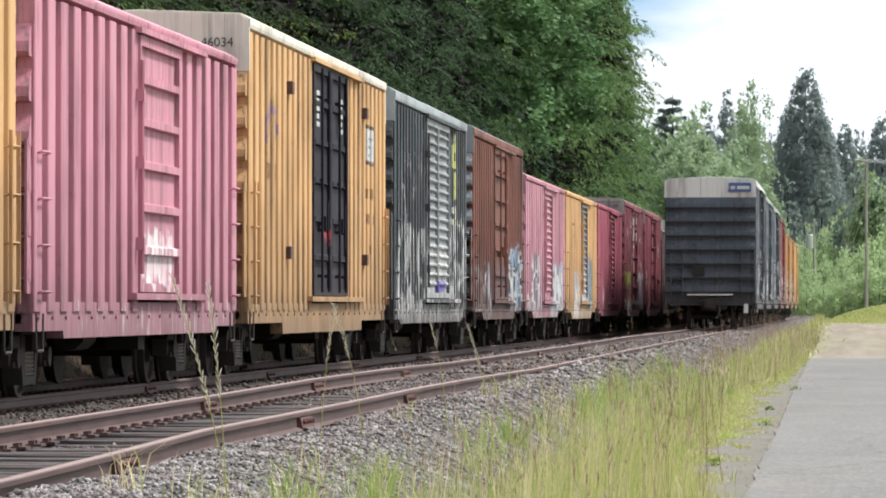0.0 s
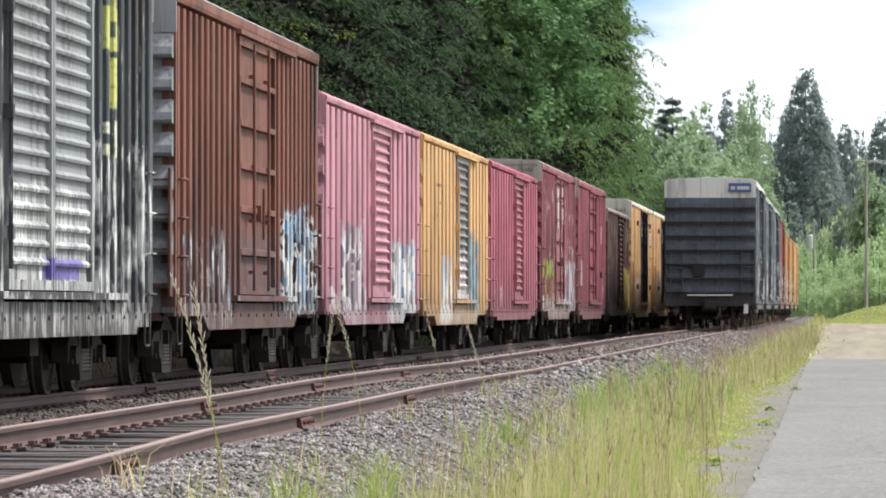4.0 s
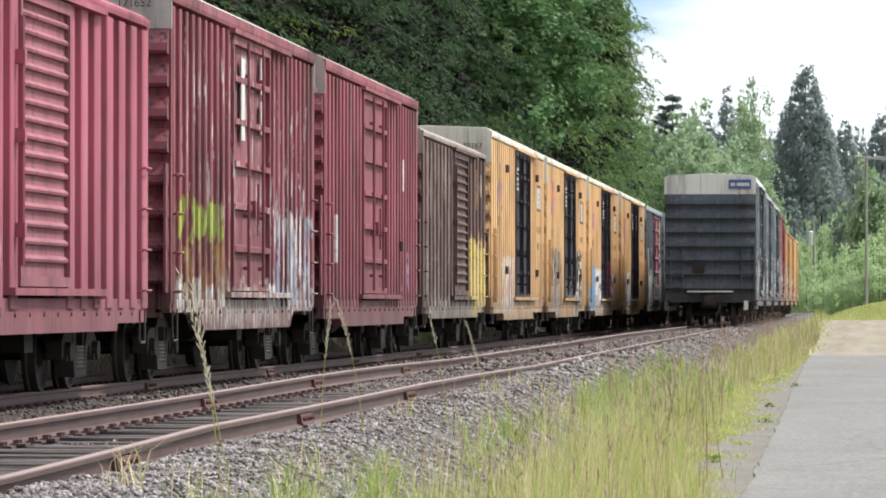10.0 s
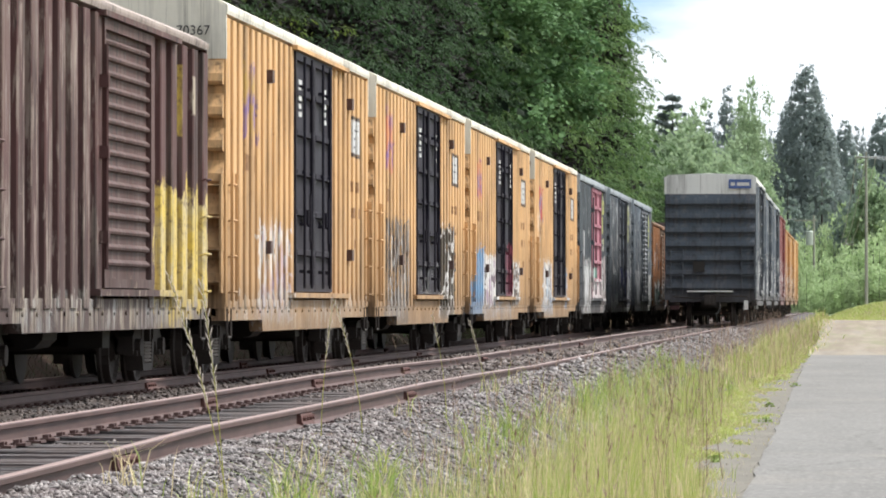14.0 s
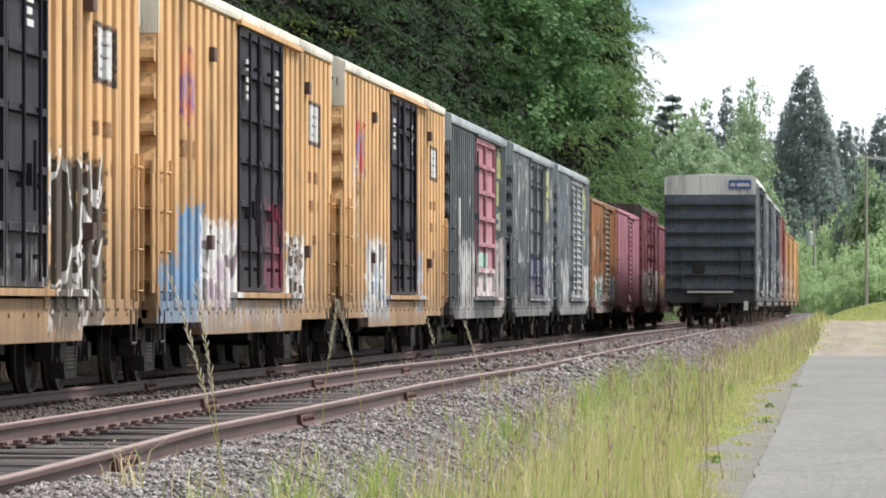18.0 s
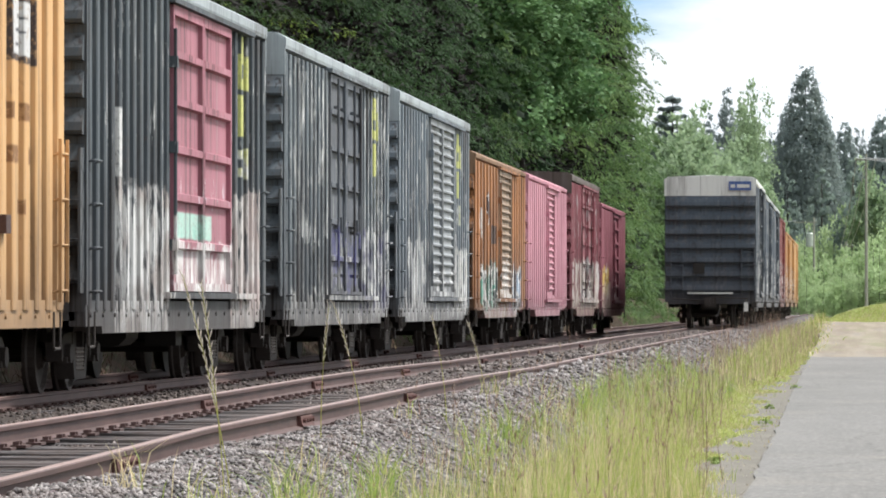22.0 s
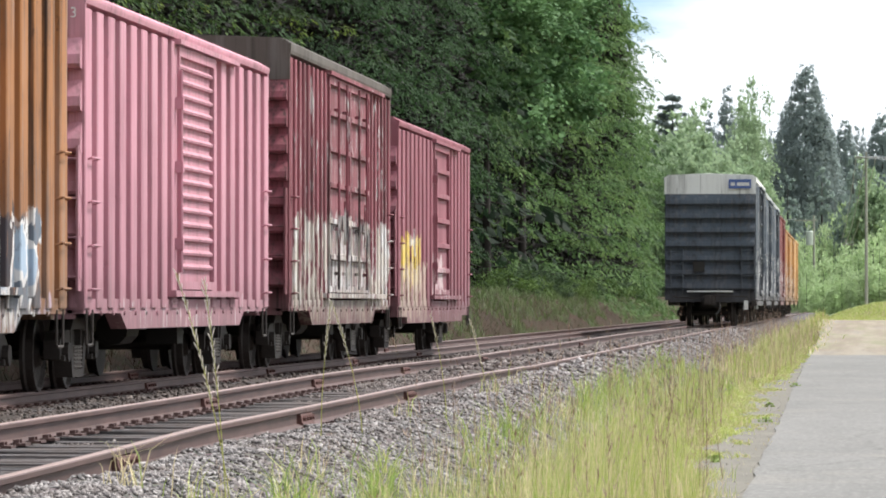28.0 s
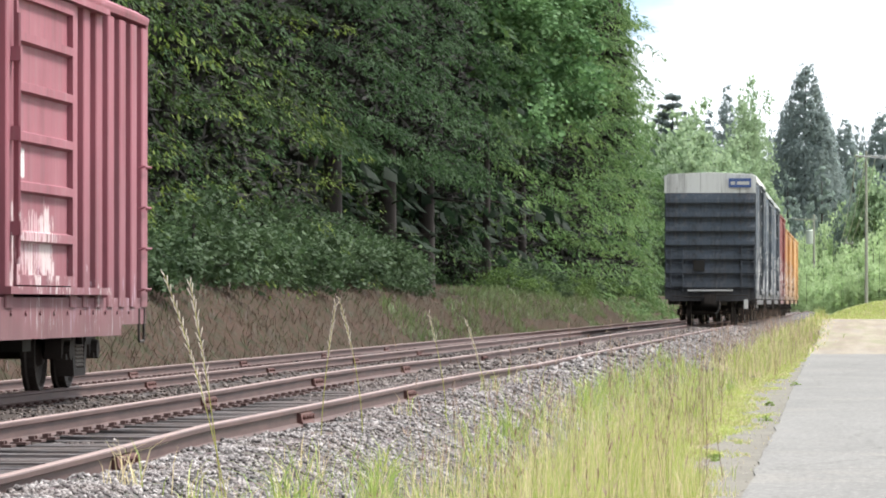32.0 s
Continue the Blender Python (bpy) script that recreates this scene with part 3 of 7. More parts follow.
def build_track(x, z, joints_right, joints_left, label, worn=False):
    track = new("railway_track")
    track.location = (x, 0, z)
    tagged(track, label, "railway track", kind="structure")
    for side, joints in ((0.7525, joints_right), (-0.7525, joints_left)):
        cuts = [10] + list(joints)
        while cuts[-1] + 11.9 < 640:
            cuts.append(cuts[-1] + 11.9)
        cuts.append(650)
        for a, b in zip(cuts, cuts[1:]):
            dip = (lambda y, sg=1 if side > 0 else -1: settled(sg, y)) if worn else (lambda y: 0.0)
            r = part("rail", rail_geo(a + 0.008, b - 0.008, None, dip), RAIL, track)
            r.location.x = side
            part("rail_head", rail_geo(a + 0.008, b - 0.008, [(-0.027, 0.0005), (0.027, 0.0005), (0.022, 0.004), (-0.022, 0.004)], dip), RAIL_TOP, r, "polished rust-brown running surface")
        for c in cuts[1:8]:
            g = Geo()
            d = settled(1 if side > 0 else -1, c) if worn else 0.0
            for sg in (-1, 1):
                g.prism([(sg * 0.010, d - 0.112), (sg * 0.060, d - 0.118), (sg * 0.046, d - 0.085), (sg * 0.040, d - 0.042), (sg * 0.010, d - 0.036)], "y", c - 0.34, c + 0.34)
                for k in (-0.25, -0.09, 0.09, 0.25):
                    g.tube((sg * 0.040, c + k, d - 0.070), (sg * 0.068, c + k, d - 0.070), 0.019, 6)
            part("joint_bar", g, JOINT_RUST, track, "bolted rust-red rail joint bar").location.x = side
    ties = [worn_tie(40 + k) for k in range(7)]
    plate_g = Geo()
    for s in (-0.7525, 0.7525):
        plate_g.box(s - 0.17, s + 0.17, -0.09, 0.09, -0.152, -0.134)
        for dx in (-0.10, 0.10):
            for dy in (-0.05, 0.05):
                plate_g.box(s + dx - 0.02, s + dx + 0.02, dy - 0.014, dy + 0.014, -0.136, -0.112)
    plates = plate_g.mesh("tie_plate", RAIL)
    rest = Geo()
    k = 0
    y = 14.0
    while y < 330:
        if y < 95:
            t = part("tie", random.choice(ties), TIE_WOOD, track)
            t.location = (random.uniform(-0.06, 0.06), y, random.uniform(-0.018, 0.004) + (0.5 * (settled(1, y) + settled(-1, y)) if worn else 0.0))
            t.rotation_euler = (random.uniform(-0.015, 0.015), 0, random.uniform(-0.02, 0.02))
            pl = part("tie_plate", plates, RAIL, track)
            pl.location = (0, y, 0.5 * (settled(1, y) + settled(-1, y)) if worn else 0.0)
        else:
            rest.box(-1.3, 1.3, y - 0.11, y + 0.11, -0.26, -0.142)
        y += 0.53 + random.uniform(-0.03, 0.03)
    tagged(part("ties_far", rest, TIE_WOOD, track), kind="stuff")
    return track


build_track(TRACK_NEAR, RISE_NEAR, (24.3, 32.4, 40.1, 57.0), (26.2, 38.0, 45.8, 54.9), "rust-brown railway track with weathered wooden ties in ballast", True)
build_track(TRACK_FAR, 0.0, (21.0, 33.5, 45.0), (29.0, 41.0, 53.0), "rust-brown main railway track beneath the passing train")

# ---- freight cars ----
PINK, ROSE, YELLOW, OCHRE = (0.55, 0.245, 0.31), (0.50, 0.240, 0.293), (0.60, 0.362, 0.172), (0.34, 0.150, 0.062)
WINE, BROWN, UMBER = (0.37, 0.100, 0.140), (0.19, 0.075, 0.056), (0.098, 0.048, 0.046)
SLATE, CREAM, BLACK = (0.054, 0.066, 0.076), (0.72, 0.69, 0.60), (0.016, 0.014, 0.024)
LIGHT, INK, BLUE, LEMON, LIME = (0.58, 0.58, 0.58), (0.03, 0.03, 0.04), (0.10, 0.17, 0.38), (0.62, 0.46, 0.10), (0.32, 0.45, 0.08)
MINT, LILAC, RED, VIOLET, MUSTARD = (0.30, 0.55, 0.47), (0.45, 0.36, 0.45), (0.45, 0.05, 0.06), (0.14, 0.09, 0.30), (0.40, 0.26, 0.08)

HALF, WALL = 1.52, 1.345
FRAMES = []          # wheelsets, keyed at the end of the file
TRAIN = []           # moving cars with their place along the track


def truck_parts():
    """Meshes of one freight truck: bolster, side frame, spring pack and wheelset."""
    bolster = Geo()
    bolster.prism([(-0.22, 0.42), (0.22, 0.42), (0.20, 0.66), (-0.20, 0.66)], "x", -1.0, 1.0)
    bolster.tube((0, 0, 0.62), (0, 0, 0.82), 0.22, 12)
    frame_ = Geo()
    frame_.prism([(-0.70, 0.36), (-1.12, 0.36), (-1.12, 0.56), (-0.98, 0.65), (-0.50, 0.68), (-0.46, 0.52), (-0.66, 0.49)], "x", -0.09, 0.09)
    frame_.prism([(0.70, 0.36), (0.66, 0.49), (0.46, 0.52), (0.50, 0.68), (0.98, 0.65), (1.12, 0.56), (1.12, 0.36)], "x", -0.09, 0.09)
    frame_.prism([(-0.52, 0.66), (-0.30, 0.80), (0.30, 0.80), (0.52, 0.66), (0.26, 0.68), (-0.26, 0.68)], "x", -0.10, 0.10)
    frame_.prism([(-0.52, 0.53), (-0.34, 0.53), (-0.26, 0.24), (0.26, 0.24), (0.34, 0.53), (0.52, 0.53), (0.36, 0.15), (-0.36, 0.15)], "x", -0.10, 0.10)
    frame_.box(-0.08, 0.08, -0.36, -0.27, 0.24, 0.70)
    frame_.box(-0.08, 0.08, 0.27, 0.36, 0.24, 0.70)
    for y in (-0.89, 0.89):
        frame_.tube((0.0, y, 0.44), (0.16, y, 0.44), 0.11, 10)
        frame_.box(-0.02, 0.13, y - 0.16, y + 0.16, 0.34, 0.40)
    coil = []
    for k in range(6):
        coil += [(0.245 + 0.044 * k, 0.058), (0.257 + 0.044 * k, 0.078), (0.273 + 0.044 * k, 0.078)]
    spring = Geo().lathe(coil + [(0.50, 0.058)], 10, "z")
    wheel = Geo()
    wheel.tube((-0.98, 0, 0), (0.98, 0, 0), 0.075, 8)
    for s in (-1, 1):
        wheel.lathe([(s * 0.66, 0.455), (s * 0.70, 0.455), (s * 0.72, 0.428), (s * 0.805, 0.42), (s * 0.81, 0.385), (s * 0.765, 0.36), (s * 0.74, 0.24), (s * 0.77, 0.16), (s * 0.83, 0.13), (s * 0.83, 0.08)], 24, "x")
        for k in range(3):
            a = 2 * math.pi * k / 3
            wheel.tube((s * 0.98, 0.04 * math.cos(a), 0.04 * math.sin(a)), (s * 1.01, 0.04 * math.cos(a), 0.04 * math.sin(a)), 0.016, 6)
    return (bolster.mesh("truck", TRUCK_IRON), frame_.mesh("side_frame", TRUCK_IRON), spring.mesh("spring", SPRING_IRON), wheel.mesh("wheelset", WHEEL_IRON))


TRUCK = truck_parts()
COUPLER = Geo().box(-0.07, 0.07, -0.78, 0.3, 0.80, 0.93).box(-0.14, 0.02, -0.98, -0.76, 0.74, 1.0).box(0.02, 0.15, -0.93, -0.78, 0.76, 0.98).box(-0.2, 0.2, -0.32, -0.22, 0.7, 1.04).mesh("coupler", TRUCK_IRON)


def hose_mesh():
    g = Geo()
    pts = [(0.32, -0.25, 0.78), (0.33, -0.42, 0.62), (0.26, -0.62, 0.42), (0.18, -0.80, 0.38)]
    g.pipe(pts, 0.028, 6)
    return g.mesh("air_hose", STEEL_DARK)


HOSE = hose_mesh()


def grab_mesh(material, wide=0.42):
    """A grab iron: a bent round bar that stands off the car side, along y."""
    g = Geo()
    g.pipe([(0.0, -wide / 2, -0.02), (0.07, -wide / 2, 0.0), (0.08, -wide / 2 + 0.02, 0.0), (0.08, wide / 2 - 0.02, 0.0), (0.07, wide / 2, 0.0), (0.0, wide / 2, -0.02)], 0.014, 6)
    return g.mesh("grab_iron", material)


def written(text, size, material, m, parent, name="lettering"):
    """Lettering in the built-in font as a mesh, on a thing's surface."""
    cu = bpy.data.curves.new(name, "FONT")
    cu.body, cu.size, cu.extrude = text, size, 0.002
    tmp = new("tmp", cu)
    me = bpy.data.meshes.new_from_object(tmp.evaluated_get(bpy.context.evaluated_depsgraph_get()))
    bpy.data.objects.remove(tmp)
    bpy.data.curves.remove(cu)
    me.materials.clear()
    me.materials.append(material)
    ob = new(name, me)
    ob.parent, ob.matrix_local = parent, m
    return ob


END_TEXT = Matrix(((1, 0, 0, 0), (0, 0, -1, 0), (0, 1, 0, 0), (0, 0, 0, 1)))     # writing on the -y end


def door_panel(kind, y0, y1, z0, z1, paint, parent, frame_paint):
    """A sliding door with its bars, rods and latch, on the +x side."""
    xo = HALF + 0.02
    leaves = [(y0, y1)] if kind in ("panel", "corr", "plug1") else [(y0, (y0 + y1) / 2 - 0.02), ((y0 + y1) / 2 + 0.02, y1)]
    for a, b in leaves:
        w = b - a
        door = part("door", Geo().box(WALL - 0.01, xo - 0.05, a, b, z0, z1), paint, parent)
        for c in (a, b - 0.09):
            part("door_stile", Geo().box(xo - 0.05, xo + 0.01, c, c + 0.09, z0, z1), paint, door)
        part("door_rail", Geo().box(xo - 0.05, xo + 0.01, a + 0.09, b - 0.09, z0, z0 + 0.10), paint, door)
        part("door_rail", Geo().box(xo - 0.05, xo + 0.01, a + 0.09, b - 0.09, z1 - 0.12, z1), paint, door)
        if kind in ("corr", "corr2"):
            n = 15 if z1 - z0 < 3.2 else 17
            pitch = (z1 - z0 - 0.34) / n
            rib = Geo().prism([(xo - 0.05, -0.22 * pitch), (xo - 0.012, -0.16 * pitch), (xo - 0.004, 0.0), (xo - 0.022, 0.14 * pitch), (xo - 0.05, 0.24 * pitch)], "y", a + 0.10, b - 0.10).mesh("corrugation", paint)
            for k in range(n):
                r = part("corrugation", rib, paint, door)
                r.location.z = z0 + 0.19 + pitch * (k + 0.5)
        elif kind in ("panel", "panel2"):
            for k in range(1, 6):
                zc = z0 + (z1 - z0) * k / 6
                part("door_bar", Geo().prism([(xo - 0.05, zc - 0.075), (xo + 0.015, zc - 0.055), (xo + 0.015, zc + 0.03), (xo - 0.05, zc + 0.05)], "y", a + 0.09, b - 0.09), paint, door)
        else:
            for k in range(1, 6):
                zc = z0 + (z1 - z0) * k / 6
                part("door_bar", Geo().prism([(xo - 0.05, zc - 0.06), (xo + 0.02, zc - 0.045), (xo + 0.02, zc + 0.03), (xo - 0.05, zc + 0.05)], "y", a + 0.09, b - 0.09), paint, door)
            for fr in ((0.30, 0.70) if w > 1.5 else (0.5,)):
                yc = a + w * fr
                rod = Geo().tube((xo + 0.055, yc, z0 + 0.05), (xo + 0.055, yc, z1 - 0.05), 0.021, 8)
                for zc in (z0 + 0.3, z0 + 1.0, (z0 + z1) / 2, z1 - 0.5):
                    rod.box(xo - 0.02, xo + 0.065, yc - 0.028, yc + 0.028, zc - 0.025, zc + 0.025)
                part("lock_rod", rod, paint, door)
            g = Geo().box(xo, xo + 0.07, a + w * 0.46, a + w * 0.56, z0 + 1.0, z0 + 1.22).tube((xo + 0.085, a + w * 0.5, z0 + 0.75), (xo + 0.085, a + w * 0.5, z0 + 1.45), 0.02, 6)
            part("door_handle", g, paint, door)
    if kind in ("panel", "panel2", "corr", "corr2"):
        g = Geo().tube((xo + 0.05, y0 - 0.12, z0 + 0.2), (xo + 0.05, y0 - 0.12, z1 - 0.3), 0.024, 6)
        for zc in (z0 + 0.55, (z0 + z1) / 2, z1 - 0.7):
            g.box(xo - 0.04, xo + 0.08, y0 - 0.17, y0 - 0.07, zc - 0.07, zc + 0.07)
        part("door_latch", g, frame_paint, parent)
    g = Geo().box(WALL, xo + 0.05, y0 - 0.5, min(y1 + 2.2, y1 + (y1 - y0) * 0.72), z0 - 0.09, z0 - 0.015)
    part("door_sill_track", g, frame_paint, parent)
    part("door_top_track", Geo().box(WALL, xo + 0.06, y0 - 0.2, y1 + 2.0, z1 + 0.012, z1 + 0.075), frame_paint, parent)


def boxcar(spec, track_x, s, rail_z=0.0):
    """One boxcar. Its own y = 0 is the end that faces the camera."""
    L, eave, near, dw = spec["L"], spec["eave"], spec["near"], spec["door_w"]
    root = new("boxcar")
    root.location = (track_x, s, rail_z)
    tagged(root, spec["label"], "boxcar", spec.get("group", "freight cars of the train"))
    sprayed = tuple(spec.get("graffiti", ())) + (tuple(spec.get("door_graffiti", ())) if spec.get("door_colour") is None else ())
    paint = car_paint("paint_" + spec["tone"], root, spec["colour"], spec.get("weather", 0.4), spec.get("rust", 0.25), sprayed, spec.get("streak", (0.30, 0.29, 0.28)), soot=spec.get("soot", 0.5))
    dpaint = paint if spec.get("door_colour") is None else car_paint("door_paint", root, spec["door_colour"], spec.get("door_weather", 0.35), spec.get("rust", 0.25) if spec["door_colour"] != BLACK else 0.08, spec.get("door_graffiti", spec.get("graffiti", ())), (0.10, 0.10, 0.11) if spec["door_colour"] == BLACK else (0.30, 0.29, 0.28), soot=spec.get("soot", 0.5))
    cap = paint if spec.get("cap") is None else car_paint("cap_paint", root, spec["cap"], 0.3, 0.15)
    zb, wall = 1.02, spec.get("wall", WALL)
    # side sheets, with the near one cut for its door
    ez = eave - spec.get("band", 0.26)
    part("side_wall", Geo().box(wall - 0.05, wall, 0.02, near, zb, ez), paint, root)
    part("side_wall", Geo().box(wall - 0.05, wall, near + dw, L - 0.02, zb, ez), paint, root)
    part("side_wall", Geo().box(-WALL, -WALL + 0.05, 0.02, L - 0.02, zb, ez), paint, root)
    pitch = spec.get("pitch", 0.8)
    wp = pitch * spec.get("post_w", 0.58)
    post = Geo().prism([(wall, -wp / 2), (HALF - 0.012, -wp / 2 + 0.03), (HALF, -wp / 2 + 0.055), (HALF, wp / 2 - 0.055), (HALF - 0.012, wp / 2 - 0.03), (wall, wp / 2)], "z", zb - 0.10, ez - 0.05).mesh("side_post", paint)
    for a, b in ((0.22, near - 0.12), (near + dw + 0.12, L - 0.22)):
        n = max(1, round((b - a) / pitch))
        for k in range(n + 1):
            p = part("side_post", post, paint, root)
            p.location.y = a + (b - a) * k / n
    far_posts = Geo()
    for k in range(int(L / 1.1)):
        far_posts.box(-HALF, -WALL, 0.4 + 1.1 * k, 0.65 + 1.1 * k, zb, ez)
    part("far_side_posts", far_posts, paint, root)
    for y in (0.0, L - 0.10):
        part("corner_post", Geo().box(WALL, HALF - 0.01, y, y + 0.10, zb - 0.05, ez), paint, root)
    # end walls with pressed ridges
    for y, sgn in ((0.0, -1), (L, 1)):
        cap_h = spec.get("cap_h", 0.42)
        g = Geo().box(-HALF + 0.03, HALF - 0.03, min(y - sgn * 0.004, y - sgn * 0.05), max(y - sgn * 0.004, y - sgn * 0.05), zb - 0.12, eave - cap_h)
        end = part("end_wall", g, cap if spec.get("end_colour") == "cap" else paint, root)
        n = spec.get("ridges", 7)
        pz = (eave - cap_h - zb - 0.1) / n
        ridge = Geo().prism([(y + sgn * 0.0, -0.30 * pz), (y + sgn * 0.13, -0.27 * pz), (y + sgn * 0.16, -0.18 * pz), (y + sgn * 0.13, 0.05 * pz), (y + sgn * 0.0, 0.46 * pz)], "x", -HALF + 0.06, HALF - 0.035).mesh("end_ridge", cap if spec.get("end_colour") == "cap" else paint)
        for k in range(n):
            part("end_ridge", ridge, paint, end).location.z = zb + 0.1 + pz * (k + 0.5)
        top = Geo().prism([(-HALF, eave - cap_h), (HALF - 0.004, eave - cap_h), (HALF - 0.004, eave - 0.10), (HALF - 0.14, eave), (0, eave + spec.get("gable", 0.05)), (-HALF + 0.14, eave), (-HALF, eave - 0.10)], "y", min(y, y - sgn * 0.06) + (0.004 if sgn > 0 else -0.004), max(y, y - sgn * 0.06) + (0.004 if sgn > 0 else -0.004))
        part("end_cap", top, cap, root, spec.get("cap_label", ""))
        # end ladder with its rails
        for k in range(4):
            part("grab_iron", Geo().tube((1.04, y + sgn * 0.20, 1.25 + 0.42 * k), (1.46, y + sgn * 0.20, 1.25 + 0.42 * k), 0.013, 6), paint, end)
        part("ladder_rail", Geo().box(1.02, 1.05, min(y + sgn * 0.0, y + sgn * 0.21), max(y + sgn * 0.0, y + sgn * 0.21), 1.1, 2.65), paint, end)
        part("ladder_rail", Geo().box(1.45, 1.48, min(y + sgn * 0.0, y + sgn * 0.21), max(y + sgn * 0.0, y + sgn * 0.21), 1.1, 2.65), paint, end)
        if spec["tone"] == "parked_slate":
            for k in range(4):
                part("grab_iron", Geo().tube((-1.30, y + sgn * 0.20, 1.30 + 0.38 * k), (-0.92, y + sgn * 0.20, 1.30 + 0.38 * k), 0.014, 6), paint, end)
            for xx in (-1.32, -0.92):
                part("ladder_rail", Geo().box(xx, xx + 0.03, min(y, y + sgn * 0.21), max(y, y + sgn * 0.21), 1.1, 2.55), paint, end)
            part("gear_box", Geo().box(-0.55, -0.18, min(y, y + sgn * 0.24), max(y, y + sgn * 0.24), 1.80, 2.15), STEEL_DARK, end)
            part("cut_lever", Geo().pipe([(-1.25, y + sgn * 0.30, 0.98), (-0.4, y + sgn * 0.34, 0.92), (0.1, y + sgn * 0.42, 1.02), (1.25, y + sgn * 0.30, 0.98), (1.28, y + sgn * 0.30, 0.66)], 0.018, 6), TRUCK_IRON, end)
            part("end_placard", Geo().box(1.12, 1.26, min(y + sgn * 0.30, y + sgn * 0.32), max(y + sgn * 0.30, y + sgn * 0.32), 0.55, 0.85), WHITE_PAINT, end, "small white plate by the coupler")
        cp = part("coupler", COUPLER, TRUCK_IRON, root)
        hs = part("air_hose", HOSE, STEEL_DARK, root)
        if sgn > 0:
            for o in (cp, hs):
                o.location.y, o.rotation_euler.z = L, math.pi
        part("end_sill", Geo().box(-1.35, 1.38, min(y - sgn * 0.02, y - sgn * 0.22), max(y - sgn * 0.02, y - sgn * 0.22), 0.80, zb - 0.10), paint, root)
    # brake wheel and crossover platform on the end that faces away along the track
    part("platform", Geo().box(-0.75, 0.75, -0.32, -0.01, 1.13, 1.18), WHITE_PAINT if spec["tone"] == "parked_slate" else TRUCK_IRON, root)
    # roof with its cross seams, and the eaves
    roof = part("roof", Geo().prism([(-HALF, eave - 0.06), (-HALF + 0.13, eave + 0.015), (0, eave + 0.07), (HALF - 0.13, eave + 0.015), (HALF, eave - 0.06), (0, eave - 0.02)], "y", 0.06, L - 0.06), cap, root)
    for k in range(1, int(L / 1.2)):
        part("roof_seam", Geo().prism([(-HALF + 0.4, eave + 0.01), (0, eave + 0.05), (HALF - 0.4, eave + 0.01), (HALF - 0.4, eave + 0.05), (0, eave + 0.085), (-HALF + 0.4, eave + 0.05)], "y", 1.2 * k, 1.2 * k + 0.06), cap, roof)
    for sx in (1, -1):
        rail_ = Geo().prism([(sx * (WALL - 0.06), ez), (sx * HALF, ez), (sx * (HALF + 0.012), ez + 0.05), (sx * (HALF + 0.012), eave - 0.065), (sx * (WALL - 0.06), eave - 0.065)], "y", 0.0, L)
        part("eave_rail", rail_, cap if spec.get("eave_cap", True) else paint, root)
    # sill: shallow at the ends, deeper between the trucks, with rivet heads
    deep, thin = spec.get("deep", 0.68), spec.get("shallow", 0.86)
    t0, run_ = spec.get("step_in", 3.0), spec.get("step_run", 0.45)
    for sx in (1, -1):
        g = Geo().prism([(0.02, thin), (t0 - 0.1 - run_, thin), (t0 - 0.1, deep), (L - t0 + 0.1, deep), (L - t0 + 0.1 + run_, thin), (L - 0.02, thin), (L - 0.02, zb), (0.02, zb)], "x", min(sx * (WALL - 0.03), sx * (HALF - 0.022)), max(sx * (WALL - 0.03), sx * (HALF - 0.022)))
        if sx > 0:
            for k in range(int(L / 0.8)):
                y = 0.3 + 0.8 * k
                g.tube((HALF - 0.023, y, 0.86), (HALF - 0.004, y, 0.86), 0.026, 6)
        part("side_sill", g, paint, root)
    part("floor_frame", Geo().box(-WALL + 0.02, WALL - 0.04, 0.10, L - 0.10, zb - 0.16, zb), STEEL_DARK, root)
    part("centre_sill", Geo().box(-0.32, 0.32, 0.25, L - 0.25, 0.62, zb - 0.17), STEEL_DARK, root)
    part("air_tank", Geo().tube((0.75, L * 0.42, 0.66), (0.75, L * 0.42 + 0.9, 0.66), 0.2, 10), STEEL_DARK, root)
    part("brake_cylinder", Geo().tube((0.4, L * 0.55, 0.62), (0.4, L * 0.55 + 1.0, 0.62), 0.17, 10), STEEL_DARK, root)
    part("brake_valve", Geo().box(0.6, 1.0, L * 0.66, L * 0.66 + 0.5, 0.45, 0.86), STEEL_DARK, root)
    for y in (2.1, L - 2.1):
        truck = part("truck", TRUCK[0], TRUCK_IRON, root)
        truck.location.y = y
        for sx in (1, -1):
            f_ = part("side_frame", TRUCK[1], TRUCK_IRON, truck)
            f_.location.x = sx * 0.98
            f_.rotation_euler.z = 0 if sx > 0 else math.pi
            for ds in (-0.17, 0.0, 0.17):
                sp = part("spring", TRUCK[2], SPRING_IRON, truck)
                sp.location = (sx * 1.02, ds, 0)
        for dy in (-0.89, 0.89):
            wh = part("wheelset", TRUCK[3], WHEEL_IRON, truck)
            wh.matrix_parent_inverse = Matrix.Translation((0, dy, 0.42))
            FRAMES.append(wh)
    # door and its irons
    door_panel(spec["door"], near + 0.06, near + dw - 0.06, zb + 0.12, ez - 0.09, dpaint, root, paint)
    grabs = grab_mesh(paint)
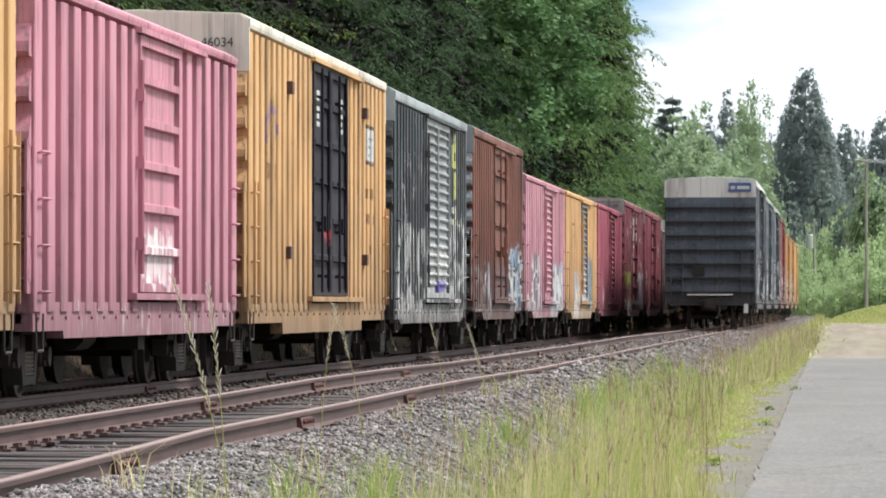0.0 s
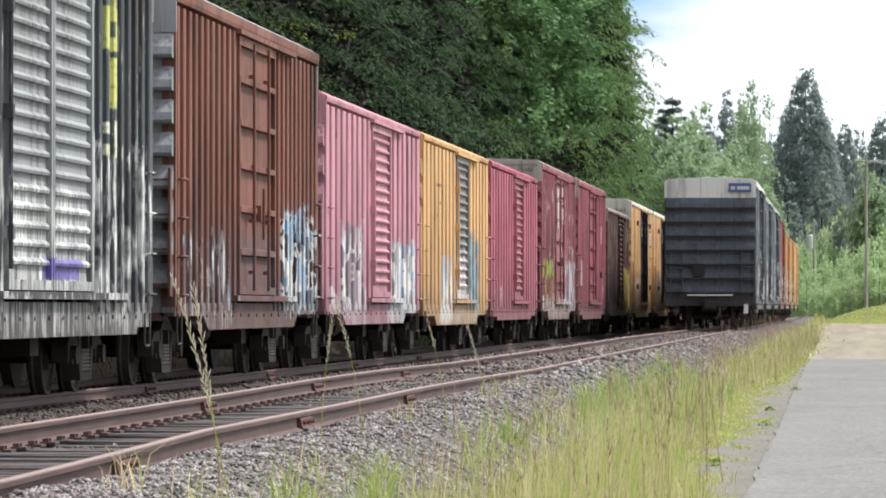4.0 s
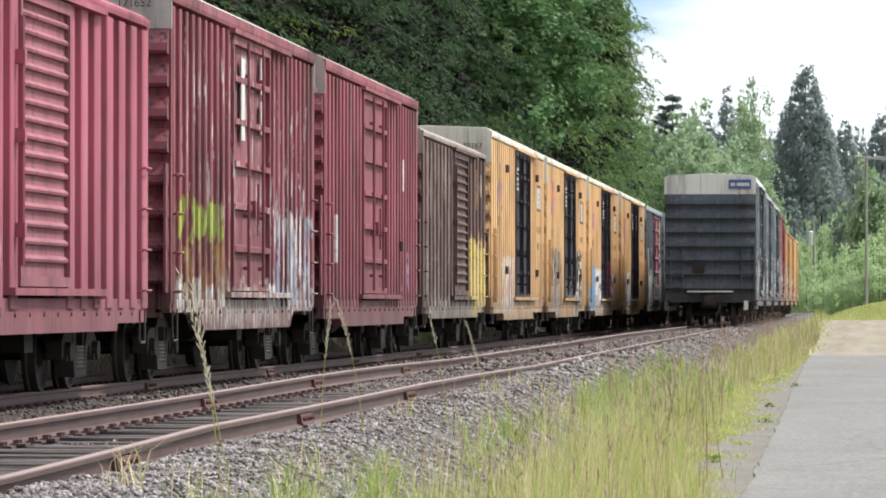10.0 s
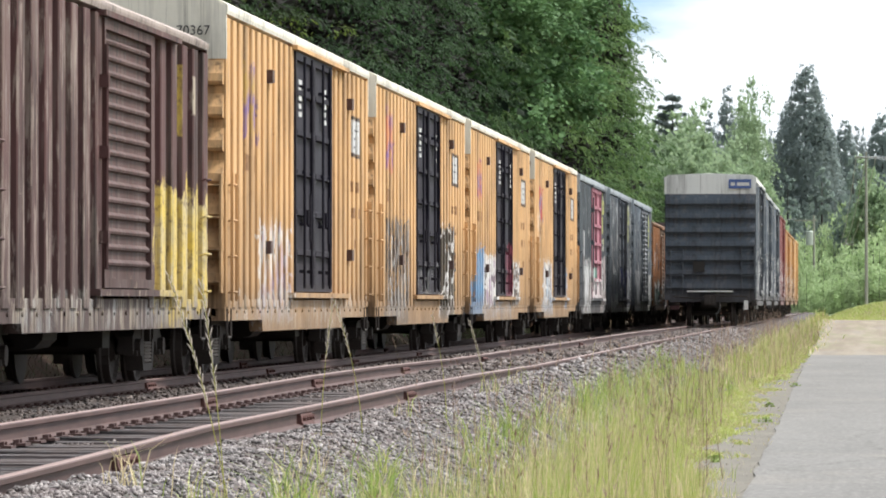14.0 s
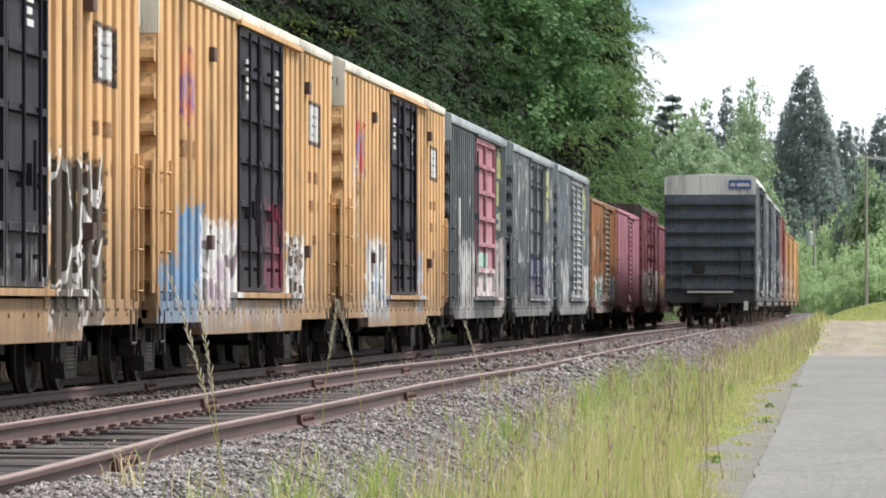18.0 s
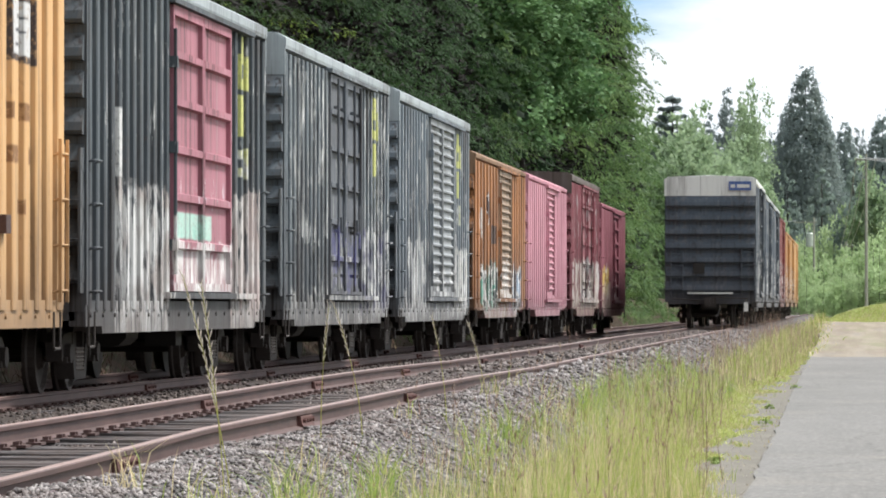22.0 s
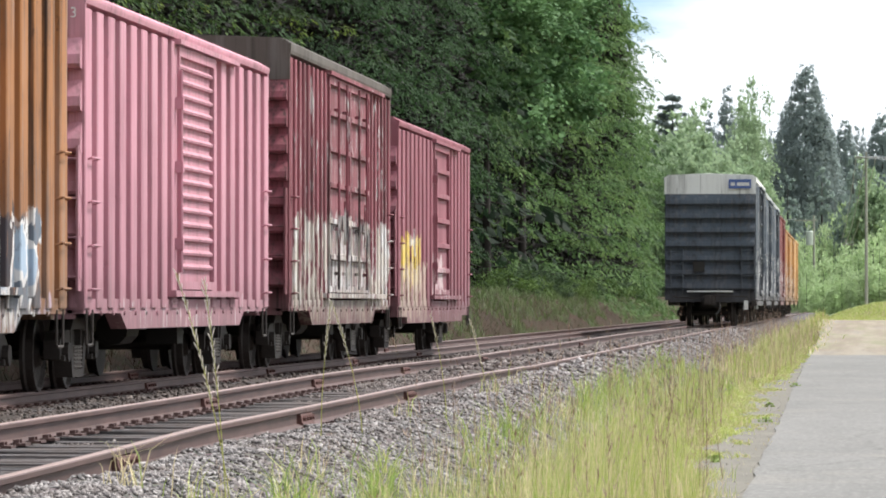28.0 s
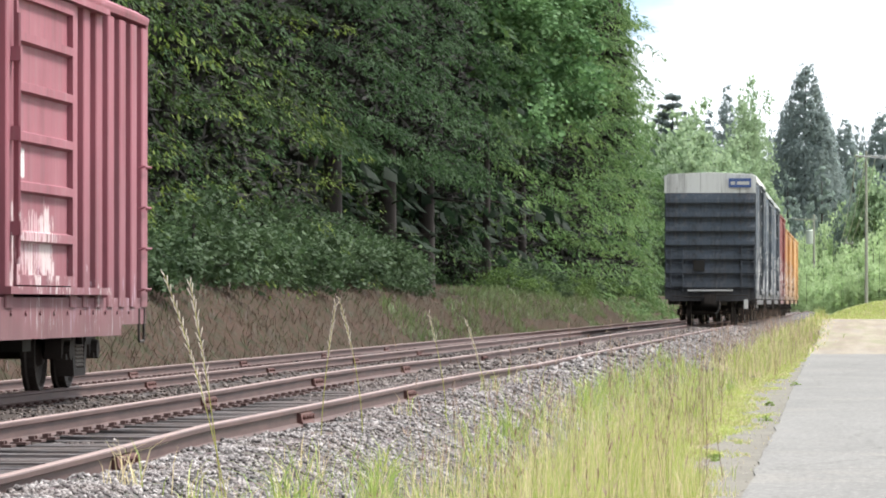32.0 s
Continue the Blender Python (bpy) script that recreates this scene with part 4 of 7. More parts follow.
    for y0 in (0.36, L - 0.36):
        for k in range(4):
            gi = part("grab_iron", grabs, paint, root)
            gi.location = (HALF - 0.02, y0, 1.12 + 0.47 * k)
        if spec["tone"] == "yellow":
            for dy in (-0.21, 0.21):
                part("ladder_rail", Geo().box(HALF + 0.035, HALF + 0.07, y0 + dy - 0.012, y0 + dy + 0.012, 1.0, 2.68), paint, root)
        st = Geo().pipe([(HALF - 0.02, y0 - 0.19, 0.9), (HALF - 0.02, y0 - 0.18, 0.54), (HALF - 0.02, y0 - 0.16, 0.52), (HALF - 0.02, y0 + 0.16, 0.52), (HALF - 0.02, y0 + 0.18, 0.54), (HALF - 0.02, y0 + 0.19, 0.9)], 0.017, 6)
        part("stirrup_step", st, TRUCK_IRON, root)
    for kind, *a in spec.get("extras", ()):
        if kind == "lug":            # small square box standing off the side
            y, z, c = a
            part("side_lug", Geo().box(WALL, HALF + 0.07, y - 0.12, y + 0.12, z - 0.09, z + 0.09), c, root)
        elif kind == "bars":         # rows of illegible lettering painted on the side or the door
            y, z, w, h, rows_, c = a
            for k in range(rows_):
                part("text_bar", Geo().box(HALF + 0.02, HALF + 0.032, y, y + w * (1 - 0.2 * (k % 2)), z - k * h * 1.7, z - k * h * 1.7 + h), c, root)
        elif kind == "end_sign":     # small panel on the end cap with unreadable marks
            x, z, w, h, c = a
            sg = part("sign_panel", Geo().box(x, x + w, -0.085, -0.066, z, z + h), c, root, "blue painted reporting panel")
            for k in range(2):
                part("text_bar", Geo().box(x + w * (0.08 if k == 0 else 0.36), x + w * (0.28 if k == 0 else 0.92), -0.090, -0.085, z + h * 0.3, z + h * 0.66), WHITE_PAINT, sg)
        elif kind == "end_text":
            text, x, z, size, c = a
            written(text, size, c, Matrix.Translation((x, -0.068, z)) @ END_TEXT, root)
    return root


YELLOW_EXTRAS = (("lug", 4.3, 4.15, RAIL), ("lug", 14.4, 4.2, RAIL), ("lug", 4.1, 1.75, RAIL), ("lug", 14.4, 1.75, RAIL), ("bars", 7.5, 4.2, 0.35, 0.07, 5, WHITE_PAINT), ("bars", 10.6, 4.2, 0.35, 0.07, 5, WHITE_PAINT))
FADED = (0.20, 0.10, 0.045)
YELLOW_MARKS = ((14.7, 16.3, 3.35, 4.05, INK, INK, 2), (15.0, 16.0, 3.42, 3.98, LIGHT, LIGHT, 2), (15.1, 15.5, 3.50, 3.56, INK, INK, 2), (15.1, 15.7, 3.64, 3.70, INK, INK, 2), (15.2, 15.8, 3.78, 3.84, INK, INK, 2),
                (14.6, 15.1, 2.78, 2.98, FADED, FADED, 0.9), (15.4, 15.9, 2.78, 2.98, FADED, FADED, 0.9), (14.8, 15.4, 2.35, 2.55, FADED, FADED, 0.9), (15.8, 16.2, 2.35, 2.55, FADED, FADED, 0.9), (15.2, 15.7, 1.85, 2.02, FADED, FADED, 0.9),
                (1.9, 2.3, 2.75, 3.0, FADED, FADED, 0.9), (2.7, 3.1, 2.75, 3.0, FADED, FADED, 0.9))


def yellow_spec(**more):
    s = dict(L=18.0, wall=1.425, eave=4.95, band=0.19, step_in=3.9, step_run=0.06, deep=0.58, shallow=0.74, near=7.1, door_w=4.75, door="plug2", colour=YELLOW, door_colour=BLACK, door_weather=0.18, cap=CREAM, cap_h=0.78, cap_label="off-white painted end cap", pitch=0.62, post_w=0.6,
             weather=0.42, rust=0.35, soot=0.5, tone="yellow", streak=(0.52, 0.40, 0.25), eave_cap=True, extras=YELLOW_EXTRAS, label="tall yellow boxcar with black plug doors and off-white top")
    s.update(more)
    s["graffiti"] = YELLOW_MARKS + tuple(s.get("graffiti", ()))
    s.setdefault("door_graffiti", ())
    return s


def short_spec(colour, tone, label, **more):
    s = dict(L=15.2, eave=4.33, band=0.15, near=6.5, door_w=3.2, door="corr", colour=colour, pitch=0.8, tone=tone, label=label, ridges=6, cap_h=0.5)
    s.update(more)
    return s


def tall_spec(colour, tone, label, **more):
    s = dict(L=15.2, eave=4.90, band=0.22, near=5.7, door_w=3.9, door="plug1", colour=colour, pitch=0.52, post_w=0.46, tone=tone, label=label, ridges=8, cap_h=0.6)
    s.update(more)
    return s


STEEL_BLUE, ASH, TAN_G, CHALK = (0.33, 0.43, 0.54), (0.40, 0.40, 0.39), (0.42, 0.36, 0.28), (0.66, 0.66, 0.65)


def tag_marks(y, base, lo=2.75):
    """A ring, a bar and short strokes sprayed in pale yellow, one under another."""
    c = (0.56, 0.57, 0.20)
    return ((y - 0.2, y + 0.85, lo + 1.05, lo + 1.55, c, c, 2), (y + 0.15, y + 0.5, lo + 1.19, lo + 1.41, base, base, 2), (y + 0.15, y + 0.5, lo + 1.50, lo + 1.78, c, c, 2), (y + 0.05, y + 0.6, lo + 0.42, lo + 1.0, c, c, 2),
            (y - 0.1, y + 0.25, lo + 0.12, lo + 0.26, CHALK, c, 2), (y - 0.1, y + 0.25, lo - 0.12, lo + 0.02, CHALK, c, 2), (y + 0.42, y + 0.8, lo - 0.14, lo + 0.30, CHALK, c, 2))


GREY_CAP, MID_GREY, PALE_GREY = (0.34, 0.38, 0.40), (0.132, 0.154, 0.172), (0.150, 0.178, 0.204)
CONSIST = [
    (25.6, yellow_spec(L=18.1)),
    (44.7, short_spec(PINK, "pink", "faded pink boxcar with a flat panelled door", door="panel", L=14.9, deep=0.64, shallow=0.72, step_in=1.9, step_run=0.04, weather=0.4, rust=0.25, soot=0.3, door_graffiti=((6.8, 9.4, 1.2, 1.85, (0.62, 0.50, 0.52), CHALK, 0.66),), graffiti=((1.5, 14, 0.6, 1.0, (0.45, 0.3, 0.33), CHALK, 0.3),))),
    (60.85, yellow_spec(door_graffiti=((8.6, 9.3, 2.0, 2.2, RED, RED, 1),), graffiti=((1.6, 3.1, 3.25, 4.0, VIOLET, MUSTARD, 0.66),), extras=YELLOW_EXTRAS + (("end_text", "46034", 0.86, 4.50, 0.18, BLACK_PAINT),))),
    (80.4, tall_spec(SLATE, "slate", "dark slate boxcar with peeling corrugated double doors", L=15.1, near=5.8, door_w=5.0, deep=0.66, shallow=0.74, step_in=1.2, step_run=0.04, door="corr2", door_colour=(0.27, 0.29, 0.30), cap=GREY_CAP, weather=0.5, soot=0.65,
                     graffiti=((0.4, 5.8, 0.8, 2.5, CHALK, ASH, 0.50), (0.2, 15.0, 0.6, 1.1, CHALK, ASH, 0.46), (10.8, 15.0, 0.8, 2.8, CHALK, INK, 0.56), (1.6, 2.5, 2.3, 3.2, CHALK, CHALK, 0.4), (0.3, 15.7, 2.0, 4.5, ASH, CHALK, 0.12)) + tag_marks(11.9, SLATE),
                     door_graffiti=((5.8, 10.8, 0.9, 2.2, CHALK, ASH, 0.56), (5.9, 10.7, 1.0, 1.6, INK, ASH, 0.42), (8.0, 10.2, 1.24, 1.48, (0.08, 0.08, 0.33), VIOLET, 2)))),
    (97.3, tall_spec(BROWN, "brown", "rust-brown boxcar with sprayed lettering low on its side", L=14.6, near=5.4, end_colour="cap", cap=(0.30, 0.31, 0.33), eave_cap=False, weather=0.6, rust=0.6, soot=0.8, streak=(0.30, 0.19, 0.16),
                     graffiti=((0.3, 15, 0.6, 2.0, (0.09, 0.07, 0.08), (0.12, 0.08, 0.09), 0.5), (0.5, 5.2, 0.7, 1.9, CHALK, STEEL_BLUE, 0.34), (10.0, 14.4, 0.8, 2.35, INK, STEEL_BLUE, 0.9), (10.4, 13.2, 1.9, 2.4, STEEL_BLUE, (0.16, 0.28, 0.45), 0.6)))),
    (112.95, short_spec(ROSE, "rose", "pink boxcar with a corrugated door and white graffiti", rust=0.25, weather=0.35, graffiti=((0.7, 6.0, 0.6, 1.3, CHALK, LILAC, 0.5), (2.0, 5.4, 0.9, 2.35, (0.18, 0.16, 0.20), (0.5, 0.44, 0.48), 0.85), (9.9, 14.4, 0.8, 2.15, STEEL_BLUE, CHALK, 0.92), (9.4, 14.8, 0.6, 1.1, STEEL_BLUE, CHALK, 0.6)))),
    (129.0, short_spec(YELLOW, "pale_yellow", "yellow boxcar with a grey corrugated door and graffiti", deep=0.61, shallow=0.80, near=6.9, door_w=3.0, door_colour=(0.20, 0.19, 0.19), rust=0.45, weather=0.4, soot=0.28, streak=(0.55, 0.45, 0.3),
                       graffiti=((3.6, 6.6, 0.6, 1.05, CHALK, CHALK, 1), (3.9, 6.4, 1.0, 2.0, STEEL_BLUE, CHALK, 0.6), (10.0, 12.9, 0.9, 2.5, (0.12, 0.17, 0.22), (0.22, 0.36, 0.42), 0.69), (2.6, 3.9, 3.35, 3.42, BROWN, BROWN, 2), (2.6, 3.1, 2.75, 2.82, BROWN, BROWN, 2), (3.3, 3.8, 3.0, 3.07, BROWN, BROWN, 2), (6.8, 13, 0.6, 0.95, ASH, TAN_G, 0.6)),
                       door_graffiti=((6.8, 10, 1.0, 2.1, (0.48, 0.40, 0.42), CHALK, 0.66),))),
    (145.1, short_spec(WINE, "wine_red", "wine-red boxcar with a corrugated door", L=15.0, deep=0.665, shallow=0.75, step_in=2.2, step_run=0.04, near=6.7, door_w=3.0, rust=0.2, weather=0.35, streak=(0.46, 0.28, 0.33), door_colour=(0.33, 0.11, 0.14), graffiti=((0.6, 6, 1.0, 2.4, CHALK, CHALK, 0.14),), extras=(("end_text", "11", 1.24, 4.02, 0.16, WHITE_PAINT),))),
    (161.9, tall_spec((0.245, 0.070, 0.088), "maroon", "tall maroon boxcar with a grey top and worn graffiti", L=14.5, deep=0.63, eave=4.83, near=5.2, cap=(0.45, 0.44, 0.41), cap_h=0.55, eave_cap=False, weather=0.6, rust=0.5, soot=0.85, streak=(0.40, 0.25, 0.265),
                      graffiti=((0.4, 4.6, 1.75, 2.3, LIME, (0.4, 0.38, 0.08), 0.6), (0.4, 5, 0.9, 1.8, (0.36, 0.22, 0.09), TAN_G, 0.5), (0.6, 14.4, 0.6, 1.25, CHALK, TAN_G, 0.52), (9.2, 14.2, 0.9, 2.3, CHALK, STEEL_BLUE, 0.5), (1.0, 14, 1.9, 4.4, CHALK, CHALK, 0.20)),
                      extras=(("end_text", "EXCESS HEIGHT CAR", 0.52, 4.68, 0.092, BLACK_PAINT), ("end_text", "171652", 0.86, 4.54, 0.14, BLACK_PAINT), ("bars", 6.0, 3.15, 0.34, 1.1, 1, WHITE_PAINT), ("bars", 8.0, 3.3, 0.34, 0.45, 1, WHITE_PAINT), ("bars", 8.0, 3.85, 0.34, 0.5, 1, WHITE_PAINT)))),
    (177.75, tall_spec((0.255, 0.070, 0.090), "dull_maroon", "tall maroon boxcar with barred plug doors", L=15.0, near=5.3, deep=0.60, shallow=0.73, step_in=2.6, step_run=0.04, eave=4.83, cap=(0.40, 0.33, 0.31), eave_cap=False, weather=0.5, rust=0.4, soot=0.7, streak=(0.36, 0.19, 0.21), graffiti=((12.2, 12.45, 3.0, 3.6, CHALK, CHALK, 2), (1.5, 1.75, 1.6, 2.4, CHALK, CHALK, 2), (11.9, 13.6, 1.1, 1.9, VIOLET, CHALK, 0.3)), extras=(("lug", 11.6, 2.0, RAIL), ("end_text", "36", 1.25, 4.25, 0.16, WHITE_PAINT)))),
    (193.8, short_spec(UMBER, "umber", "dark weathered brown boxcar with yellow graffiti by its door", deep=0.67, shallow=0.77, step_in=2.0, step_run=0.04, L=14.7, door_w=3.5, door_colour=(0.10, 0.055, 0.05), cap=(0.36, 0.30, 0.27), weather=0.75, rust=0.5, streak=(0.30, 0.24, 0.20), soot=0.8,
                       graffiti=((0.4, 6.3, 0.9, 4.0, (0.26, 0.21, 0.18), (0.20, 0.15, 0.13), 0.38), (1.2, 15, 0.6, 1.05, TAN_G, ASH, 0.5), (10.2, 14.7, 0.9, 2.4, LEMON, (0.50, 0.42, 0.24), 1), (10.4, 14.0, 0.6, 1.0, LEMON, TAN_G, 0.6), (12.3, 12.55, 3.0, 3.9, LEMON, LEMON, 2), (13.4, 13.6, 3.3, 3.8, TAN_G, TAN_G, 2)))),
    (210.2, yellow_spec(L=17.4, graffiti=((3.2, 6.9, 0.7, 2.1, CHALK, LILAC, 0.56), (1.6, 3.1, 3.25, 4.2, VIOLET, MUSTARD, 0.66), (0.3, 17, 0.6, 1.1, TAN_G, CHALK, 0.35)), extras=YELLOW_EXTRAS + (("end_text", "70367", 0.86, 4.48, 0.18, BLACK_PAINT),))),
    (228.8, yellow_spec(L=17.9, graffiti=((1.5, 5.9, 0.5, 2.5, (0.055, 0.05, 0.05), (0.20, 0.19, 0.18), 0.69), (2.0, 5.6, 0.7, 2.2, CHALK, ASH, 0.26), (2.2, 5.4, 0.6, 1.2, ASH, (0.20, 0.19, 0.18), 0.45), (12.0, 15.6, 0.6, 2.55, (0.030, 0.030, 0.030), (0.07, 0.075, 0.07), 0.98), (1.6, 3.1, 3.3, 4.4, VIOLET, (0.55, 0.2, 0.1), 0.66)), door_graffiti=((7, 11.8, 0.9, 1.7, ASH, INK, 0.35),))),
    (248.1, yellow_spec(L=17.8, near=6.8, graffiti=((1.5, 3.9, 1.0, 2.2, (0.12, 0.26, 0.44), (0.16, 0.30, 0.46), 1), (0.1, 3.4, 0.5, 1.5, (0.13, 0.26, 0.42), (0.16, 0.30, 0.46), 1), (3.4, 7.0, 0.9, 2.05, CHALK, LILAC, 0.9), (3.2, 12, 0.6, 1.0, STEEL_BLUE, CHALK, 0.5), (12.0, 14.4, 0.9, 2.0, CHALK, INK, 0.85), (1.6, 3.0, 3.2, 4.1, VIOLET, (0.55, 0.18, 0.1), 0.66)), door_graffiti=((9.5, 12, 1.0, 2.4, (0.26, 0.05, 0.08), (0.20, 0.06, 0.10), 0.56),))),
    (267.7, yellow_spec(L=17.9, graffiti=((3.2, 6.8, 0.7, 2.1, CHALK, STEEL_BLUE, 0.8), (2.6, 7.4, 0.6, 1.1, STEEL_BLUE, CHALK, 0.5), (12.0, 13.2, 0.8, 2.0, (0.17, 0.32, 0.52), CHALK, 0.68), (1.6, 3.1, 3.1, 4.0, BLUE, RED, 0.66), (1.2, 2.0, 2.0, 3.4, CHALK, CHALK, 0.35)), extras=YELLOW_EXTRAS + (("end_text", "71", 1.26, 4.50, 0.19, BLACK_PAINT),))),
    (287.0, tall_spec((0.078, 0.092, 0.104), "slate_pink_door", "dark slate boxcar with a faded pink double door", L=14.8, deep=0.66, shallow=0.74, step_in=1.2, step_run=0.04, near=5.9, door_w=5.2, door="panel2", door_colour=(0.38, 0.16, 0.20), cap=GREY_CAP, weather=0.4, soot=0.75,
                      graffiti=((1.9, 5.9, 0.5, 2.4, CHALK, (0.42, 0.38, 0.36), 0.69), (11.2, 14.2, 0.5, 2.5, (0.58, 0.55, 0.53), (0.5, 0.42, 0.40), 0.69), (2.0, 2.6, 2.4, 3.2, CHALK, CHALK, 0.5), (0.3, 15, 2.0, 4.5, ASH, CHALK, 0.12)) + tag_marks(12.1, (0.078, 0.092, 0.104), 2.8), door_graffiti=((5.9, 11.1, 0.9, 1.75, CHALK, (0.46, 0.40, 0.40), 0.69), (6.3, 9.6, 1.78, 2.12, MINT, (0.45, 0.62, 0.55), 2), (6.0, 10.8, 2.3, 2.5, CHALK, LILAC, 0.3)))),
    (303.9, tall_spec(MID_GREY, "slate_dark", "grey boxcar with dark plug doors and peeling paint", L=14.75, deep=0.66, shallow=0.76, step_in=1.4, step_run=0.04, near=5.4, door_w=4.7, door="plug2", door_colour=(0.115, 0.128, 0.148), cap=GREY_CAP, weather=0.5, soot=0.85,
                      graffiti=((0.4, 15, 0.6, 1.2, ASH, CHALK, 0.45), (0.8, 5.4, 1.0, 3.4, (0.045, 0.05, 0.055), ASH, 0.36), (10.0, 14.6, 0.8, 2.3, CHALK, (0.10, 0.10, 0.16), 0.60), (0.3, 14.6, 1.9, 4.6, CHALK, ASH, 0.34), (0.3, 14.6, 1.2, 4.6, (0.03, 0.03, 0.035), INK, 0.22)) + tag_marks(12.0, MID_GREY), door_graffiti=((5.6, 9.8, 1.2, 2.2, (0.10, 0.10, 0.26), ASH, 0.5), (5.6, 9.8, 2.2, 3.6, ASH, INK, 0.25)))),
    (320.4, tall_spec(PALE_GREY, "slate_grey_door", "grey boxcar with pale corrugated double doors", L=15.0, deep=0.66, shallow=0.76, step_in=1.4, step_run=0.04, near=5.7, door_w=5.4, door="corr2", door_colour=(0.27, 0.29, 0.305), cap=GREY_CAP, weather=0.4, soot=0.75,
                      graffiti=((1.2, 5.9, 0.8, 2.2, CHALK, (0.45, 0.45, 0.45), 0.56), (0.3, 15, 0.6, 1.0, ASH, CHALK, 0.5), (11.3, 14.6, 0.8, 2.2, (0.56, 0.55, 0.52), CHALK, 0.64), (0.3, 14.9, 2.0, 4.5, CHALK, ASH, 0.24)) + tag_marks(11.9, PALE_GREY), door_graffiti=((6, 11.3, 1.0, 1.7, CHALK, INK, 0.5),))),
    (336.9, short_spec(OCHRE, "ochre", "rusty orange boxcar with a brown corrugated door", L=15.0, near=6.3, door_w=3.9, door_colour=(0.30, 0.22, 0.16), cap=(0.26, 0.16, 0.10), weather=0.65, rust=0.8, soot=0.8,
                       graffiti=((1.6, 14, 0.6, 1.0, CHALK, LILAC, 0.62), (1.5, 6.2, 0.9, 1.95, (0.06, 0.09, 0.09), (0.12, 0.34, 0.27), 0.9), (10.6, 13.4, 0.8, 1.9, INK, STEEL_BLUE, 0.85), (3.3, 4.0, 2.75, 3.45, (0.05, 0.04, 0.04), INK, 0.8), (4.3, 6.0, 2.35, 2.8, (0.06, 0.05, 0.05), INK, 2), (1.0, 1.9, 2.4, 3.0, CHALK, CHALK, 0.4)), door_graffiti=((6.6, 10.4, 1.0, 2.0, CHALK, (0.36, 0.30, 0.26), 0.6),))),
    (353.0, short_spec(ROSE, "bright_rose", "bright pink boxcar with a corrugated door", L=15.2, weather=0.25, rust=0.15, soot=0.25, graffiti=((1.5, 14, 0.6, 0.95, CHALK, (0.5, 0.3, 0.33), 0.3),), extras=(("end_text", "3", 1.36, 4.02, 0.16, WHITE_PAINT),))),
    (370.6, tall_spec((0.245, 0.079, 0.097), "maroon_white", "tall maroon boxcar with dripping white graffiti", L=14.4, deep=0.64, eave=4.83, near=4.7, door_w=6.0, door="plug2", cap=(0.10, 0.085, 0.075), weather=0.5, rust=0.5, streak=(0.07, 0.036, 0.036), soot=0.75,
                      graffiti=((0.3, 14.2, 0.9, 2.35, (0.54, 0.50, 0.44), CHALK, 0.62), (4.7, 10.8, 0.9, 2.4, INK, (0.06, 0.05, 0.05), 0.45), (0.6, 14.2, 0.6, 1.15, (0.42, 0.38, 0.33), TAN_G, 0.5), (0.3, 14, 1.9, 4.5, CHALK, ASH, 0.2)))),
    (386.4, short_spec((0.265, 0.096, 0.120), "maroon_low", "maroon boxcar with a panelled door and yellow graffiti", L=15.2, near=6.7, shallow=0.72, step_in=1.9, step_run=0.04, door_w=3.4, door="panel", weather=0.25, rust=0.2, soot=0.15, streak=(0.4, 0.28, 0.30), deep=0.60,
                       graffiti=((0.5, 4.2, 1.3, 2.25, LEMON, (0.52, 0.44, 0.22), 0.69), (1.9, 3.2, 1.9, 2.35, CHALK, LEMON, 0.69), (2.3, 3.6, 1.6, 1.95, INK, LEMON, 0.35), (0.3, 5.6, 0.6, 1.7, (0.50, 0.42, 0.34), (0.42, 0.30, 0.26), 0.6), (7.5, 14.4, 0.6, 1.3, CHALK, LILAC, 0.2)), door_graffiti=((6.6, 9.1, 1.2, 1.9, (0.5, 0.42, 0.42), (0.45, 0.3, 0.32), 0.62), (7.1, 7.5, 2.2, 2.5, CHALK, CHALK, 2)), extras=(("end_text", "53", 1.22, 4.0, 0.16, WHITE_PAINT),))),
]
for s_, spec_ in CONSIST:
    TRAIN.append((s_, boxcar(spec_, TRACK_FAR, s_)))

SIGN_BLUE = plain("sign_blue", (0.06, 0.11, 0.30), 0.5, 0, 10, 0.3)
PARKED = [tall_spec((0.070, 0.086, 0.106), "parked_slate", "parked dark slate boxcar with a pale grey top", L=15.5, cap=(0.70, 0.71, 0.69), cap_h=0.62, ridges=7, near=6, door_w=3.9, eave=5.0, extras=(("end_sign", 0.62, 4.56, 0.74, 0.30, SIGN_BLUE),)),
          tall_spec((0.085, 0.105, 0.130), "parked_grey", "parked dark slate boxcar with plain sides", door="corr2", door_w=5.0, cap=(0.40, 0.42, 0.42)),
          tall_spec((0.085, 0.105, 0.130), "parked_grey_b", "parked dark slate boxcar with plain sides", cap=(0.40, 0.42, 0.42)),
          short_spec((0.20, 0.055, 0.055), "parked_red", "parked red boxcar with a corrugated door", eave=4.7), short_spec((0.40, 0.20, 0.075), "parked_orange", "parked faded orange boxcar by the road"), short_spec((0.44, 0.24, 0.09), "parked_orange_b", "parked faded orange boxcar by the road"), short_spec(YELLOW, "parked_yellow", "parked yellow boxcar at the far end")]
s_ = 150.0
